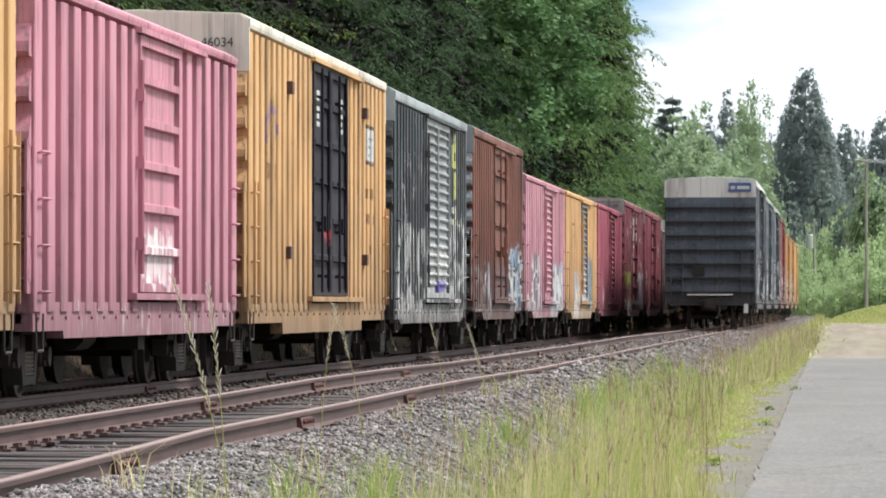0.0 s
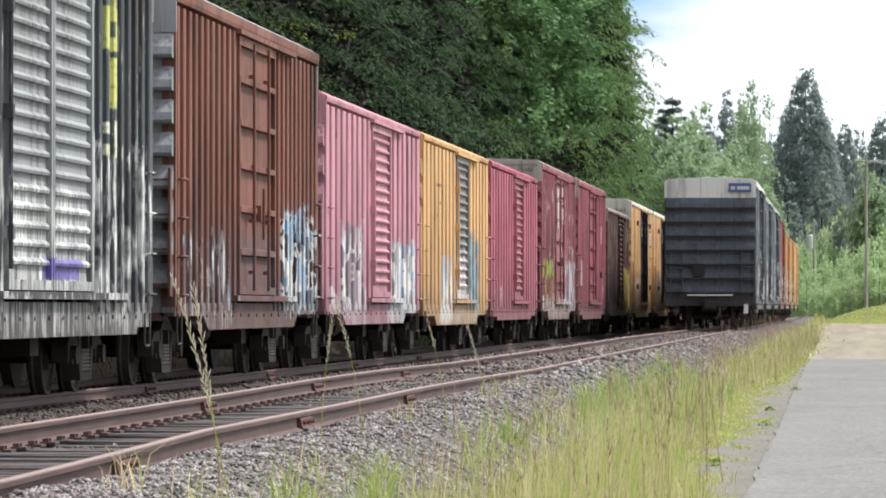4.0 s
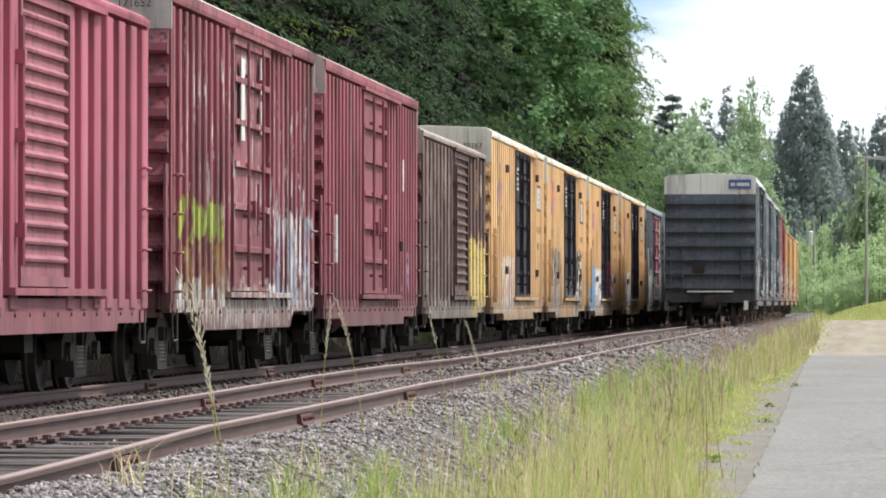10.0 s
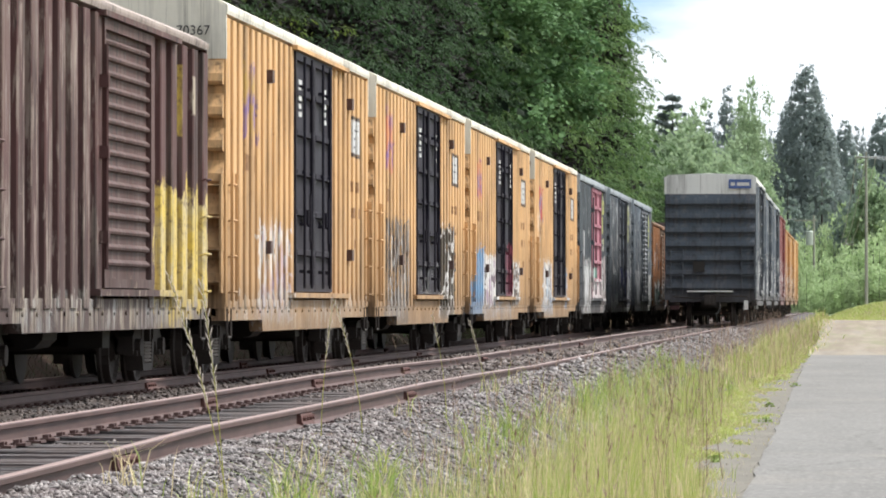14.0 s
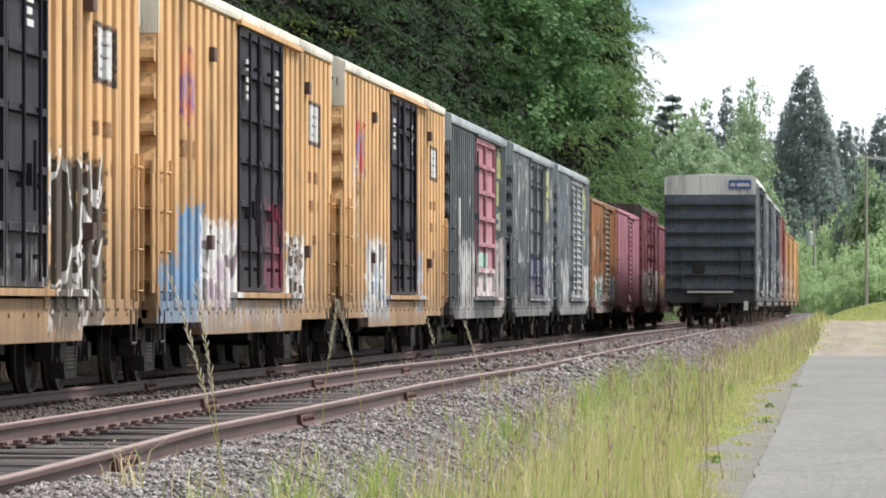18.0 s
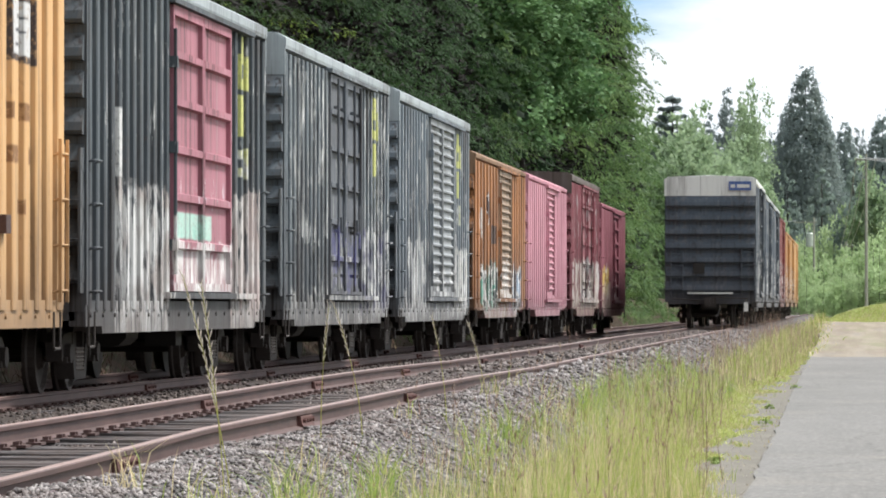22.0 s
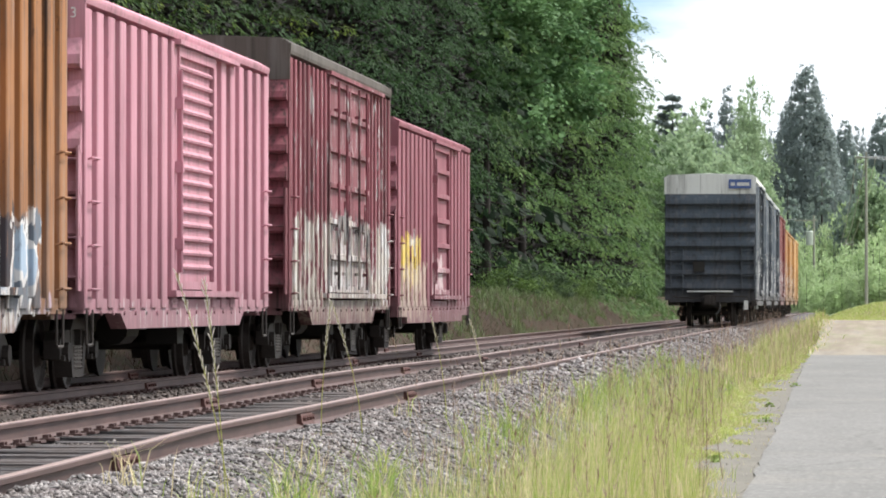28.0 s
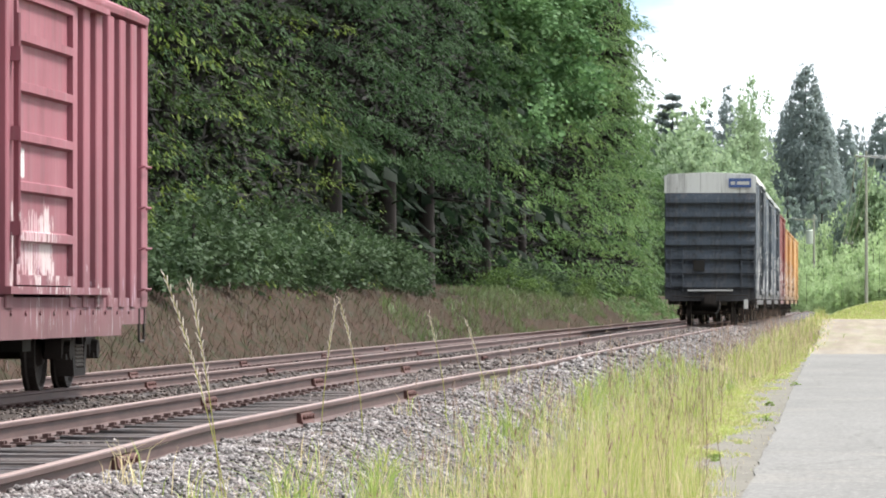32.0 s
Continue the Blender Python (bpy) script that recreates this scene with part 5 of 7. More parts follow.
for spec_ in PARKED:
    spec_["group"], spec_["weather"] = "parked freight cars", 0.3
    if spec_["tone"] != "parked_yellow":
        spec_["graffiti"] = ((0.4, 15, 0.7, 2.7, CHALK, INK, 0.40), (0.4, 15, 2.2, 4.5, ASH, INK, 0.26))
    boxcar(spec_, TRACK_NEAR, s_, RISE_NEAR)
    s_ += spec_["L"] + 1.2

# ---- trees ----
BARK = plain("dark_bark", (0.028, 0.022, 0.018), 0.95, 0, 5, 0.5, 0.5)


def needle_leaf(name, base, tip, share=0.38):
    """Sprays of needles: the colour keeps together over a spray, and changes from bough to bough."""
    n = Nodes(name, 0.65)
    n.bsdf.inputs["Specular IOR Level"].default_value = 0.12
    clump = n.math("ADD", n.ramp(n.noise(n.coords(), 1.1, 3), 0.36, 0.64, 0, 0.85), n.math("MULTIPLY", n.random(True), 0.15))
    c = n.mix(clump, base, tip)
    c = n.mix(n.ramp(n.noise(n.coords(), 0.28, 2), 0.42, 0.6, 0, 0.5), c, scaled(base, 0.75))
    c = n.mix(n.math("MULTIPLY", n.random(), 0.35), c, scaled(tip, 0.8))
    return leafy(n, c, share)


# near-black twigs that fill the crowns, standing in for shade between the boughs
SHADE_TWIGS = plain("shade_core_twigs", (0.013, 0.011, 0.009), 0.95, 0, 3, 0.4, 0.6)
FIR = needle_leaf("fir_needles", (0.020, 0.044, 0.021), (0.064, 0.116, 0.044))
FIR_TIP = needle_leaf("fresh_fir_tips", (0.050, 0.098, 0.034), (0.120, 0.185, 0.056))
# a darker copy of the fir needles, with the wood's inner shade in its colour
FIR_SHADED = needle_leaf("shaded_fir_needles", (0.009, 0.019, 0.011), (0.022, 0.040, 0.020))
# brighter copies for the outer trees, with the light there painted into the needles
FIR_LIT = needle_leaf("lit_fir_needles", (0.048, 0.098, 0.038), (0.135, 0.225, 0.075))
FIR_LIT_TIP = needle_leaf("lit_fir_tips", (0.080, 0.150, 0.056), (0.180, 0.265, 0.090))
CEDAR_LIT = needle_leaf("lit_cedar_sprays", (0.052, 0.096, 0.032), (0.145, 0.225, 0.062))
CEDAR = needle_leaf("cedar_sprays", (0.014, 0.028, 0.011), (0.050, 0.082, 0.024))
CEDAR_TIP = needle_leaf("fresh_cedar_tips", (0.075, 0.125, 0.030), (0.190, 0.240, 0.052))
MAPLE = make_leaf("broad_leaves", (0.055, 0.135, 0.055), (0.185, 0.330, 0.130))
# far leaves: the haze of distance is put into these pale base colours
HAZED_FIR = make_leaf("hazed_fir_needles", (0.235, 0.29, 0.285), (0.27, 0.325, 0.31), 0.0, 0.6)
HAZED_NEEDLES = make_leaf("pale_hazed_needles", (0.205, 0.265, 0.24), (0.25, 0.315, 0.275), 0.0, 0.6)
HAZED_LEAF = make_leaf("hazed_pale_leaves", (0.22, 0.31, 0.19), (0.37, 0.48, 0.29), 0.15, 0.45)
BANK_LEAF = make_leaf("bank_leaves", (0.05, 0.10, 0.025), (0.14, 0.22, 0.05))
# slope shrubs: their green is lightened by painted-in haze as well
SHRUB = make_leaf("hazed_shrub_leaves", (0.30, 0.42, 0.20), (0.50, 0.62, 0.36), 0.0, 0.5)
DOWN = np.array([0, 0, 1.0])


def unit(a):
    return a / (np.linalg.norm(a, axis=-1, keepdims=True) + 1e-9)


def leaf_arrays(start, along, up, length, width, droop):
    """Folded, pointed leaves or fronds: a triangle on each side of a rib. One row per leaf."""
    side = unit(np.cross(along, up))
    tip = start + along * length[:, None] - DOWN * (droop * length)[:, None]
    mid = start + along * (length * 0.45)[:, None] - DOWN * (droop * length * 0.3)[:, None]
    a = mid + side * width[:, None] - DOWN * (width * 0.4)[:, None]
    b = mid - side * width[:, None] - DOWN * (width * 0.4)[:, None]
    v = np.stack([start, a, tip, b], 1).reshape(-1, 3)
    i = 4 * np.arange(len(start))[:, None]
    f = np.concatenate([i + np.array([[0, 1, 2]]), i + np.array([[0, 2, 3]])], 0)
    return v, f


def bough_tiers(r, height, radius, h0, h1, gap, around, sprays, per, leaf, droop, slim, taper=0.7, spread=1.0):
    """Boughs in tiers between two heights, for fir_crown: each carries a few arched, overhanging sprays with dark air between them.
    Gives leaf arrays and which leaves are fresh growth at the rims of the sprays."""
    tiers = max(1, int((h1 - h0) / gap))
    boughs = tiers * around
    h = h0 + gap * (np.arange(boughs) // around) + r.normal(0, gap * 0.16, boughs)
    reach = radius * np.clip(1 - h / height, 0.02, 1) ** taper * r.choice([0.4, 0.7, 0.95, 1.1, 1.35], boughs) * r.uniform(0.85, 1.1, boughs) + 0.15
    ang = np.arange(boughs) * 2.399 + r.uniform(-0.5, 0.5, boughs)
    rise, bend = r.uniform(0.0, 0.25, boughs), droop * r.uniform(0.6, 1.5, boughs)
    t = np.linspace(0.40, 1.0, sprays)[None, :] + r.uniform(-0.07, 0.05, (boughs, sprays))
    turn = ang[:, None] + r.normal(0, 0.16, (boughs, sprays))
    out = np.stack([np.cos(turn), np.sin(turn), np.zeros_like(turn)], -1)
    p = out * (reach[:, None] * t)[..., None]
    p[..., 2] = h[:, None] + reach[:, None] * (rise[:, None] * t - bend[:, None] * t ** 2)
    size = spread * (0.32 + 0.19 * reach[:, None]) * r.uniform(0.6, 1.35, (boughs, sprays))
    n = boughs * sprays * per
    far = np.sqrt(r.uniform(0.0, 1, n))
    way = np.repeat(turn.ravel(), per) + r.normal(0, 0.95, n)
    rad = np.repeat(size.ravel(), per) * far
    d = np.stack([np.cos(way), np.sin(way), np.zeros(n)], 1)
    hang = r.uniform(0.35, 0.9, boughs * sprays).repeat(per)
    q = np.repeat(p.reshape(-1, 3), per, 0) + d * rad[:, None]
    q[:, 2] += -hang * rad * far + r.normal(0, 0.05, n)
    al = unit(d + np.stack([r.normal(0, 0.45, n), r.normal(0, 0.45, n), -1.3 * hang * far + r.normal(0, 0.2, n)], 1))
    ln = leaf * r.uniform(0.6, 1.35, n)
    v, f = leaf_arrays(q, al, DOWN + r.normal(0, 0.28, (n, 3)), ln, ln * slim * r.uniform(0.7, 1.2, n), r.uniform(0.0, 0.35, n))
    end = far + 0.30 * np.repeat(r.normal(0, 1, boughs * sprays), per) > 1.0
    return v, f, end


def fir_crown(name, seed, height, radius, low, detail_to, gap, around, sprays, per, leaf, droop, slim, old, fresh, core=4600):
    """A conifer's crown: fine boughs as high as detail_to, coarser ones over them, and a core of near-black twigs added
    for the shade of its hollows; the rims of the sprays bear fresh growth.
    """
    r = np.random.default_rng(seed)
    v, f, e = bough_tiers(r, height, radius, low, detail_to, gap, around, sprays, per, leaf, droop, slim)
    v2, f2, e2 = bough_tiers(r, height, radius, detail_to, height - 0.6, gap * 1.2, 7, 4, 12, leaf * 2.2, droop, slim * 1.4)
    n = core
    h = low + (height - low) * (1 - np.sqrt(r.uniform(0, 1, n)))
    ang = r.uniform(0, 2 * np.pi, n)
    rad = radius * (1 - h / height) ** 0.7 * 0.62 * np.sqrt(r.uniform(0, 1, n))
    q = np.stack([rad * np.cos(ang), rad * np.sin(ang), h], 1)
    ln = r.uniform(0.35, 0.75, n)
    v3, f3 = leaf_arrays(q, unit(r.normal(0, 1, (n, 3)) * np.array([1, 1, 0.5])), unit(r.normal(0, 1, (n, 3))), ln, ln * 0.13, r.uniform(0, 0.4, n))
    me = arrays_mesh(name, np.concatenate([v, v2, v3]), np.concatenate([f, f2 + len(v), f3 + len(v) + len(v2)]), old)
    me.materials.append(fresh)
    me.materials.append(SHADE_TWIGS)
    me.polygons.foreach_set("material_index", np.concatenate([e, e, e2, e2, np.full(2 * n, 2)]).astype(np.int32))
    return me


def tiered_crown(name, seed, height, radius, low, gap, around, material):
    """A far conifer whose level boughs stand apart."""
    r = np.random.default_rng(seed)
    v, f, _ = bough_tiers(r, height, radius, low, height - 0.2, gap, around, 7, 16, 0.45, -0.10, 0.24, 0.95, 0.36)
    return arrays_mesh(name, v, f, material)


def cone_crown(name, seed, height, radius, boughs, per, leaf, material, power=0.8, ragged=0.25):
    """A close conifer crown for the distance: tufts over an uneven cone, with short boughs that stand out of its outline."""
    r = np.random.default_rng(seed)
    f = 1 - np.sqrt(r.uniform(0.0008, 1, boughs))
    ang = r.uniform(0, 2 * np.pi, boughs)
    lump = 1 + ragged * (np.sin(3 * ang + 9 * f + seed) * np.cos(13 * f + seed) + 0.6 * np.sin(5 * ang - 21 * f))
    reach = radius * (1 - f) ** power * lump * (1 - 0.22 * r.uniform(0, 1, boughs) ** 2) + 0.02 * radius
    out = np.stack([np.cos(ang), np.sin(ang), np.zeros(boughs)], 1)
    n = boughs * per
    along = r.uniform(0.86, 1.06, (boughs, per))
    q = out[:, None] * (reach[:, None] * along)[..., None]
    q[..., 2] = (f * height)[:, None] - 0.25 * reach[:, None] * along ** 2
    q = q.reshape(-1, 3) + r.normal(0, 1, (n, 3)) * np.array([0.07 * radius, 0.07 * radius, 0.012 * height]) * np.repeat((1 - f) ** 0.5 + 0.1, per)[:, None]
    face = np.repeat(out, per, 0) + DOWN * 0.35
    al = unit(r.normal(0, 0.5, (n, 3)) - DOWN * 0.8 + face * 0.35)
    ln = leaf * r.uniform(0.6, 1.3, n)
    v, fa = leaf_arrays(q, al, unit(face + r.normal(0, 0.18, (n, 3))), ln, ln * 0.50, r.uniform(0, 0.3, n))
    return arrays_mesh(name, v, fa, material)


def broad_crown(name, seed, size, clumps, per, material, leaf=0.2, low=0.15, clump=0.16):
    """Leaves in uneven clumps over limbs; size is (radius x, radius y, height)."""
    r = np.random.default_rng(seed)
    d = unit(r.normal(0, 1, (clumps, 3)))
    rad = r.uniform(0.35, 1.0, clumps) ** 0.6
    lump = 1 + 0.25 * np.sin(d[:, 0] * 5 + seed) * np.cos(d[:, 1] * 4 - seed) + 0.12 * np.sin(d[:, 2] * 9 + seed)
    c = d * (rad * lump)[:, None]
    c = np.stack([c[:, 0] * size[0], c[:, 1] * size[1], size[2] * (low + (1 - low) * (c[:, 2] * 0.5 + 0.5))], 1)
    big = clump * min(size) * r.uniform(0.6, 1.3, clumps)
    q = np.repeat(c, per, 0) + r.normal(0, 0.5, (clumps * per, 3)) * np.repeat(big, per)[:, None] * np.array([1, 1, 0.6])
    n = len(q)
    al = unit(r.normal(0, 1, (n, 3)) * np.array([1, 1, 0.45]) + np.repeat(d, per, 0) * 0.7)
    ln = leaf * r.uniform(0.6, 1.4, n)
    v, f = leaf_arrays(q, al, DOWN + r.normal(0, 0.5, (n, 3)), ln, ln * 0.45, r.uniform(0, 0.4, n))
    return arrays_mesh(name, v, f, material)


def trunk_mesh(height, r0, seed, limbs=16, spread=2.4):
    r = random.Random(seed)
    g = Geo().lathe([(-0.6, r0 * 1.3), (0.3, r0), (height * 0.5, r0 * 0.6), (height * 0.96, 0.03)], 10, "z")
    for k in range(limbs):
        h, a, ln = height * r.uniform(0.05, 0.8), r.uniform(0, 6.28), spread * r.uniform(0.5, 1.2)
        g.tube((0, 0, h), (ln * math.cos(a), ln * math.sin(a), h + ln * r.uniform(-0.25, 0.35)), r0 * 0.17, 5, 0.015)
    return g.mesh("trunk", BARK, True)


def make_tree(name, crown, trunk, label, category, m, group=""):
    root = new(name)
    tagged(root, label, category, group)
    part("trunk", trunk, BARK, root)
    part("crown", crown, None, root)
    root.matrix_basis = m
    return root


WOOD = "woods along the railway"
FIR_LABEL = "tall dark green fir with drooping layered boughs beside the railway"
models = {
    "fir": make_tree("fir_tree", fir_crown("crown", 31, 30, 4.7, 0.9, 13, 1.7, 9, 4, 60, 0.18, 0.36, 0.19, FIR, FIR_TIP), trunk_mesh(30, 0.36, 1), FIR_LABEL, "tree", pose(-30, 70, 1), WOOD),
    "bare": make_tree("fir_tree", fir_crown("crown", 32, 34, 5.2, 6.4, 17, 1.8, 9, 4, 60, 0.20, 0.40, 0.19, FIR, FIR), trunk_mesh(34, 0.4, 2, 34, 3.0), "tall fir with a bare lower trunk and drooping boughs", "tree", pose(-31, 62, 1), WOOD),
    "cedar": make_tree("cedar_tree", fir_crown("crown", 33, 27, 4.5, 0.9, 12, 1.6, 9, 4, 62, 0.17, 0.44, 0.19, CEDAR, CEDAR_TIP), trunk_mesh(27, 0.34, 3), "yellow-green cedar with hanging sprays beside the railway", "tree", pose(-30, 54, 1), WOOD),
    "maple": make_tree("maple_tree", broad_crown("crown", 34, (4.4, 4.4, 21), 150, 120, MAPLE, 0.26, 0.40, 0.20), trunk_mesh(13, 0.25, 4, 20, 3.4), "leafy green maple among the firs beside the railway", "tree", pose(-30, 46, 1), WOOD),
    "tall": make_tree("fir_tree", fir_crown("crown", 36, 31, 4.6, 0.6, 24, 1.8, 9, 4, 48, 0.28, 0.36, 0.17, FIR_LIT, FIR_LIT_TIP), trunk_mesh(31, 0.36, 7), FIR_LABEL, "tree", pose(-31, 38, 1), WOOD),
    "olive": make_tree("cedar_tree", fir_crown("crown", 37, 30, 4.5, 0.6, 23, 1.8, 9, 4, 48, 0.28, 0.44, 0.17, CEDAR_LIT, FIR_LIT_TIP), trunk_mesh(30, 0.36, 8), "olive green cedar with hanging sprays beside the railway", "tree", pose(-31, 30, 1), WOOD),
    "deep": make_tree("fir_tree", fir_crown("crown", 35, 31, 5.6, 4.0, 20, 1.4, 7, 4, 6, 0.60, 0.3, 0.40, FIR_SHADED, FIR_SHADED, 900), trunk_mesh(31, 0.36, 6), "dark fir deeper in the woods beside the railway", "tree", pose(-37, 66, 1), WOOD),
    "thicket": make_tree("fir_tree", fir_crown("crown", 38, 24, 5.4, 0.3, 8, 1.4, 7, 4, 6, 0.65, 0.3, 0.40, FIR_SHADED, FIR_SHADED, 900), trunk_mesh(24, 0.3, 9), "dark fir deeper in the woods beside the railway", "tree", pose(-42, 66, 1), WOOD),
}
rt = random.Random(8)


def plant(model, x, y, size=1.0, tall=1.0):
    m = Matrix.Translation((x, y, ground_height(x, y) - 0.25)) @ Matrix.Rotation(rt.uniform(0, 6.28), 4, "Z")
    ob = copy_thing(model, m)
    ob.scale = (size, size, size * tall)
    return ob


# the edge of the wood: kind, distance along the line, place across it
for kind, y, x, size in (("cedar", 80, -19.6, 1.0), ("fir", 87, -21.2, 1.0), ("cedar", 95, -18.8, 1.0), ("fir", 103, -21.2, 1.0), ("cedar", 110, -18.9, 0.95), ("fir", 118, -21.2, 1.0), ("cedar", 126, -19.0, 1.0),
                         ("fir", 134, -21.6, 1.0), ("cedar", 141, -19.8, 1.0), ("bare", 150, -22.4, 1.0), ("bare", 158, -19.9, 1.0), ("bare", 167, -22.6, 1.0), ("bare", 175, -20.0, 1.0),
                         ("bare", 184, -22.4, 1.05), ("bare", 192, -19.8, 1.0), ("bare", 201, -22.0, 1.0), ("bare", 209, -19.4, 1.0), ("fir", 217, -21.4, 1.0), ("maple", 226, -18.2, 1.0), ("tall", 234, -20.4, 1.0), ("maple", 243, -17.9, 1.1),
                         ("tall", 252, -19.8, 1.0), ("tall", 261, -17.8, 0.95), ("olive", 270, -19.6, 1.0), ("tall", 279, -17.7, 0.95), ("olive", 288, -19.4, 0.95), ("tall", 297, -17.7, 1.0),
                         ("olive", 306, -19.2, 0.95), ("tall", 316, -17.8, 0.95), ("olive", 325, -19.0, 0.92), ("tall", 334, -18.0, 0.90), ("olive", 343, -18.8, 0.92), ("tall", 352, -18.6, 0.90)):
    plant(models[kind], x + rt.uniform(-0.3, 0.3), y + rt.uniform(-1, 1), size * rt.uniform(0.96, 1.05))
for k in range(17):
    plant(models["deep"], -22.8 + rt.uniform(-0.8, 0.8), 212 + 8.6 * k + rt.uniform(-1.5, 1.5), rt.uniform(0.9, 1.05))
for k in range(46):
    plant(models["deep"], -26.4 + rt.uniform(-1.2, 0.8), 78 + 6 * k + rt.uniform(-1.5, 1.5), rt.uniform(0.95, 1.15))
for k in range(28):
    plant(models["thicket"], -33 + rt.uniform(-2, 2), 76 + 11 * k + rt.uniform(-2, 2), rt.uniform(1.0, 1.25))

# undergrowth on the bank
BUSH_DARK = make_leaf("dull_bush_leaves", (0.030, 0.060, 0.027), (0.085, 0.135, 0.060))
BUSH = make_tree("bank_bush", broad_crown("crown", 51, (1.5, 1.5, 2.0), 60, 48, BUSH_DARK, 0.11, 0.0, 0.25), trunk_mesh(1.6, 0.04, 9, 8, 0.8), "low dull green bush at the foot of the firs", "bush", pose(-17, 76, 1.0), "bank bushes")
BUSH_B = make_tree("bank_bush", broad_crown("crown", 52, (1.7, 1.7, 1.5), 50, 48, BANK_LEAF, 0.10, 0.0, 0.25), trunk_mesh(1.3, 0.04, 10, 8, 0.8), "low pale green bush on the railway bank", "bush", pose(-16, 79, 1.0), "bank bushes")
for k in range(24):
    plant(BUSH, -15.9 + rt.uniform(-0.8, 0.6), 90 + 3.2 * k + rt.uniform(-1, 1), rt.uniform(0.7, 1.3))
for k in range(30):
    y = 205 + 4.6 * k + rt.uniform(-1.5, 1.5)
    plant(BUSH if rt.random() < 0.45 else BUSH_B, -15.6 + rt.uniform(-0.9, 0.6), y, rt.uniform(0.5, 0.95))


def blades(name, r, x, y, z, height, width, lean, material):
    """Grass blades: a bent strip of three triangles each; all inputs are arrays."""
    n = len(x)
    a = r.uniform(0, 2 * np.pi, n)
    side = np.stack([np.cos(a), np.sin(a), np.zeros(n)], 1) * (width / 2)[:, None]
    b = r.uniform(0, 2 * np.pi, n)
    to = np.stack([np.cos(b), np.sin(b), np.zeros(n)], 1) * (lean * height)[:, None]
    p0 = np.stack([x, y, z], 1)
    p1 = p0 + to * 0.3 + DOWN * (height * 0.55)[:, None]
    p2 = p0 + to + DOWN * (height * (1 - 0.35 * lean))[:, None]
    v = np.stack([p0 - side, p0 + side, p1 - side * 0.8, p1 + side * 0.8, p2], 1).reshape(-1, 3)
    i = 5 * np.arange(n)[:, None]
    f = np.concatenate([i + np.array([q]) for q in ((0, 1, 3), (0, 3, 2), (2, 3, 4))], 0)
    return new(name, arrays_mesh(name, v, f, material))


def grass_material(name, lo, hi, straw, share):
    n = Nodes(name, 0.6)
    r = n.random(True)
    c = n.mix(r, lo, hi)
    patch = n.noise(n.coords(), 0.45, 4)
    c = n.mix(n.math("GREATER_THAN", n.math("ADD", r, n.math("MULTIPLY", n.math("SUBTRACT", patch, 0.5), 1.6)), 1 - share), c, straw)
    return leafy(n, c, 0.35)


GRASS = grass_material("verge_grass", (0.27, 0.34, 0.085), (0.56, 0.60, 0.18), (0.66, 0.56, 0.34), 0.36)
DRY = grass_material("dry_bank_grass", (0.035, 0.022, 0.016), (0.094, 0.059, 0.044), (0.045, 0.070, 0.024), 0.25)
rg = np.random.default_rng(5)
n_ = 30000
gx, gy = rg.uniform(-16.4, -12.2, n_), 60 + 290 * rg.uniform(0, 1, n_) ** 1.5
keep = (gy < 180) | (rg.random(n_) < 0.35)
gx, gy = gx[keep], gy[keep]
n_ = len(gx)
gz = np.array([ground_height(a, b) for a, b in zip(gx, gy)])
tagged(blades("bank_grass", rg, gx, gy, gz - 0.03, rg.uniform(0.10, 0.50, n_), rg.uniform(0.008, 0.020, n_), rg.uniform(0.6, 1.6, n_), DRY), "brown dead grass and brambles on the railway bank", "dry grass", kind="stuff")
gx, gy = rg.uniform(-15.8, -12.0, 26000), 85 + 260 * rg.uniform(0, 1, 26000) ** 1.1
keep = np.array([noise.noise((a * 0.5, b * 0.06, 4.0)) > 0.28 - 0.5 * smooth_step(120, 190, b) for a, b in zip(gx, gy)])
gx, gy = gx[keep], gy[keep]
gz = np.array([ground_height(a, b) for a, b in zip(gx, gy)])
BANK_GREEN = grass_material("bank_green_grass", (0.080, 0.130, 0.045), (0.18, 0.25, 0.09), (0.10, 0.085, 0.05), 0.15)
tagged(blades("bank_green_grass", rg, gx, gy, gz - 0.03, rg.uniform(0.18, 0.6, len(gx)), rg.uniform(0.012, 0.03, len(gx)), rg.uniform(0.3, 0.9, len(gx)), BANK_GREEN), "rank green grass on the shaded railway bank", "grass", kind="stuff")

# ---- grass verge between the ballast and the path ----


def verge_points(n, y0, y1, x0, x1):
    x, y = rg.uniform(x0, x1, n), rg.uniform(y0, y1, n)
    keep = np.array([rg.random() < 1.2 * (noise.noise((a * 1.3, b * 0.45, 7.0)) * 1.3 + noise.noise((a * 4.0, b * 1.6, 3.0)) * 0.6 + 0.60) for a, b in zip(x, y)])
    edge = np.array([path_edge(b) - bay(b) + 0.2 * noise.noise((b * 0.5, 6.0, 1.0)) for b in y])
    keep &= x < edge + rg.normal(0, 0.06, n)
    left = np.clip((x - x0 - 0.25 * np.array([noise.noise((3.0, b * 0.3, 2.0)) for b in y])) / 1.0, 0.02, 1) ** 2.1
    keep &= rg.random(n) < left
    x, y = x[keep], y[keep]
    z = np.array([max(ballast_height(a, b), ground_height(a, b)) if a < -1.3 else -0.56 for a, b in zip(x, y)])
    return x, y, z - 0.02


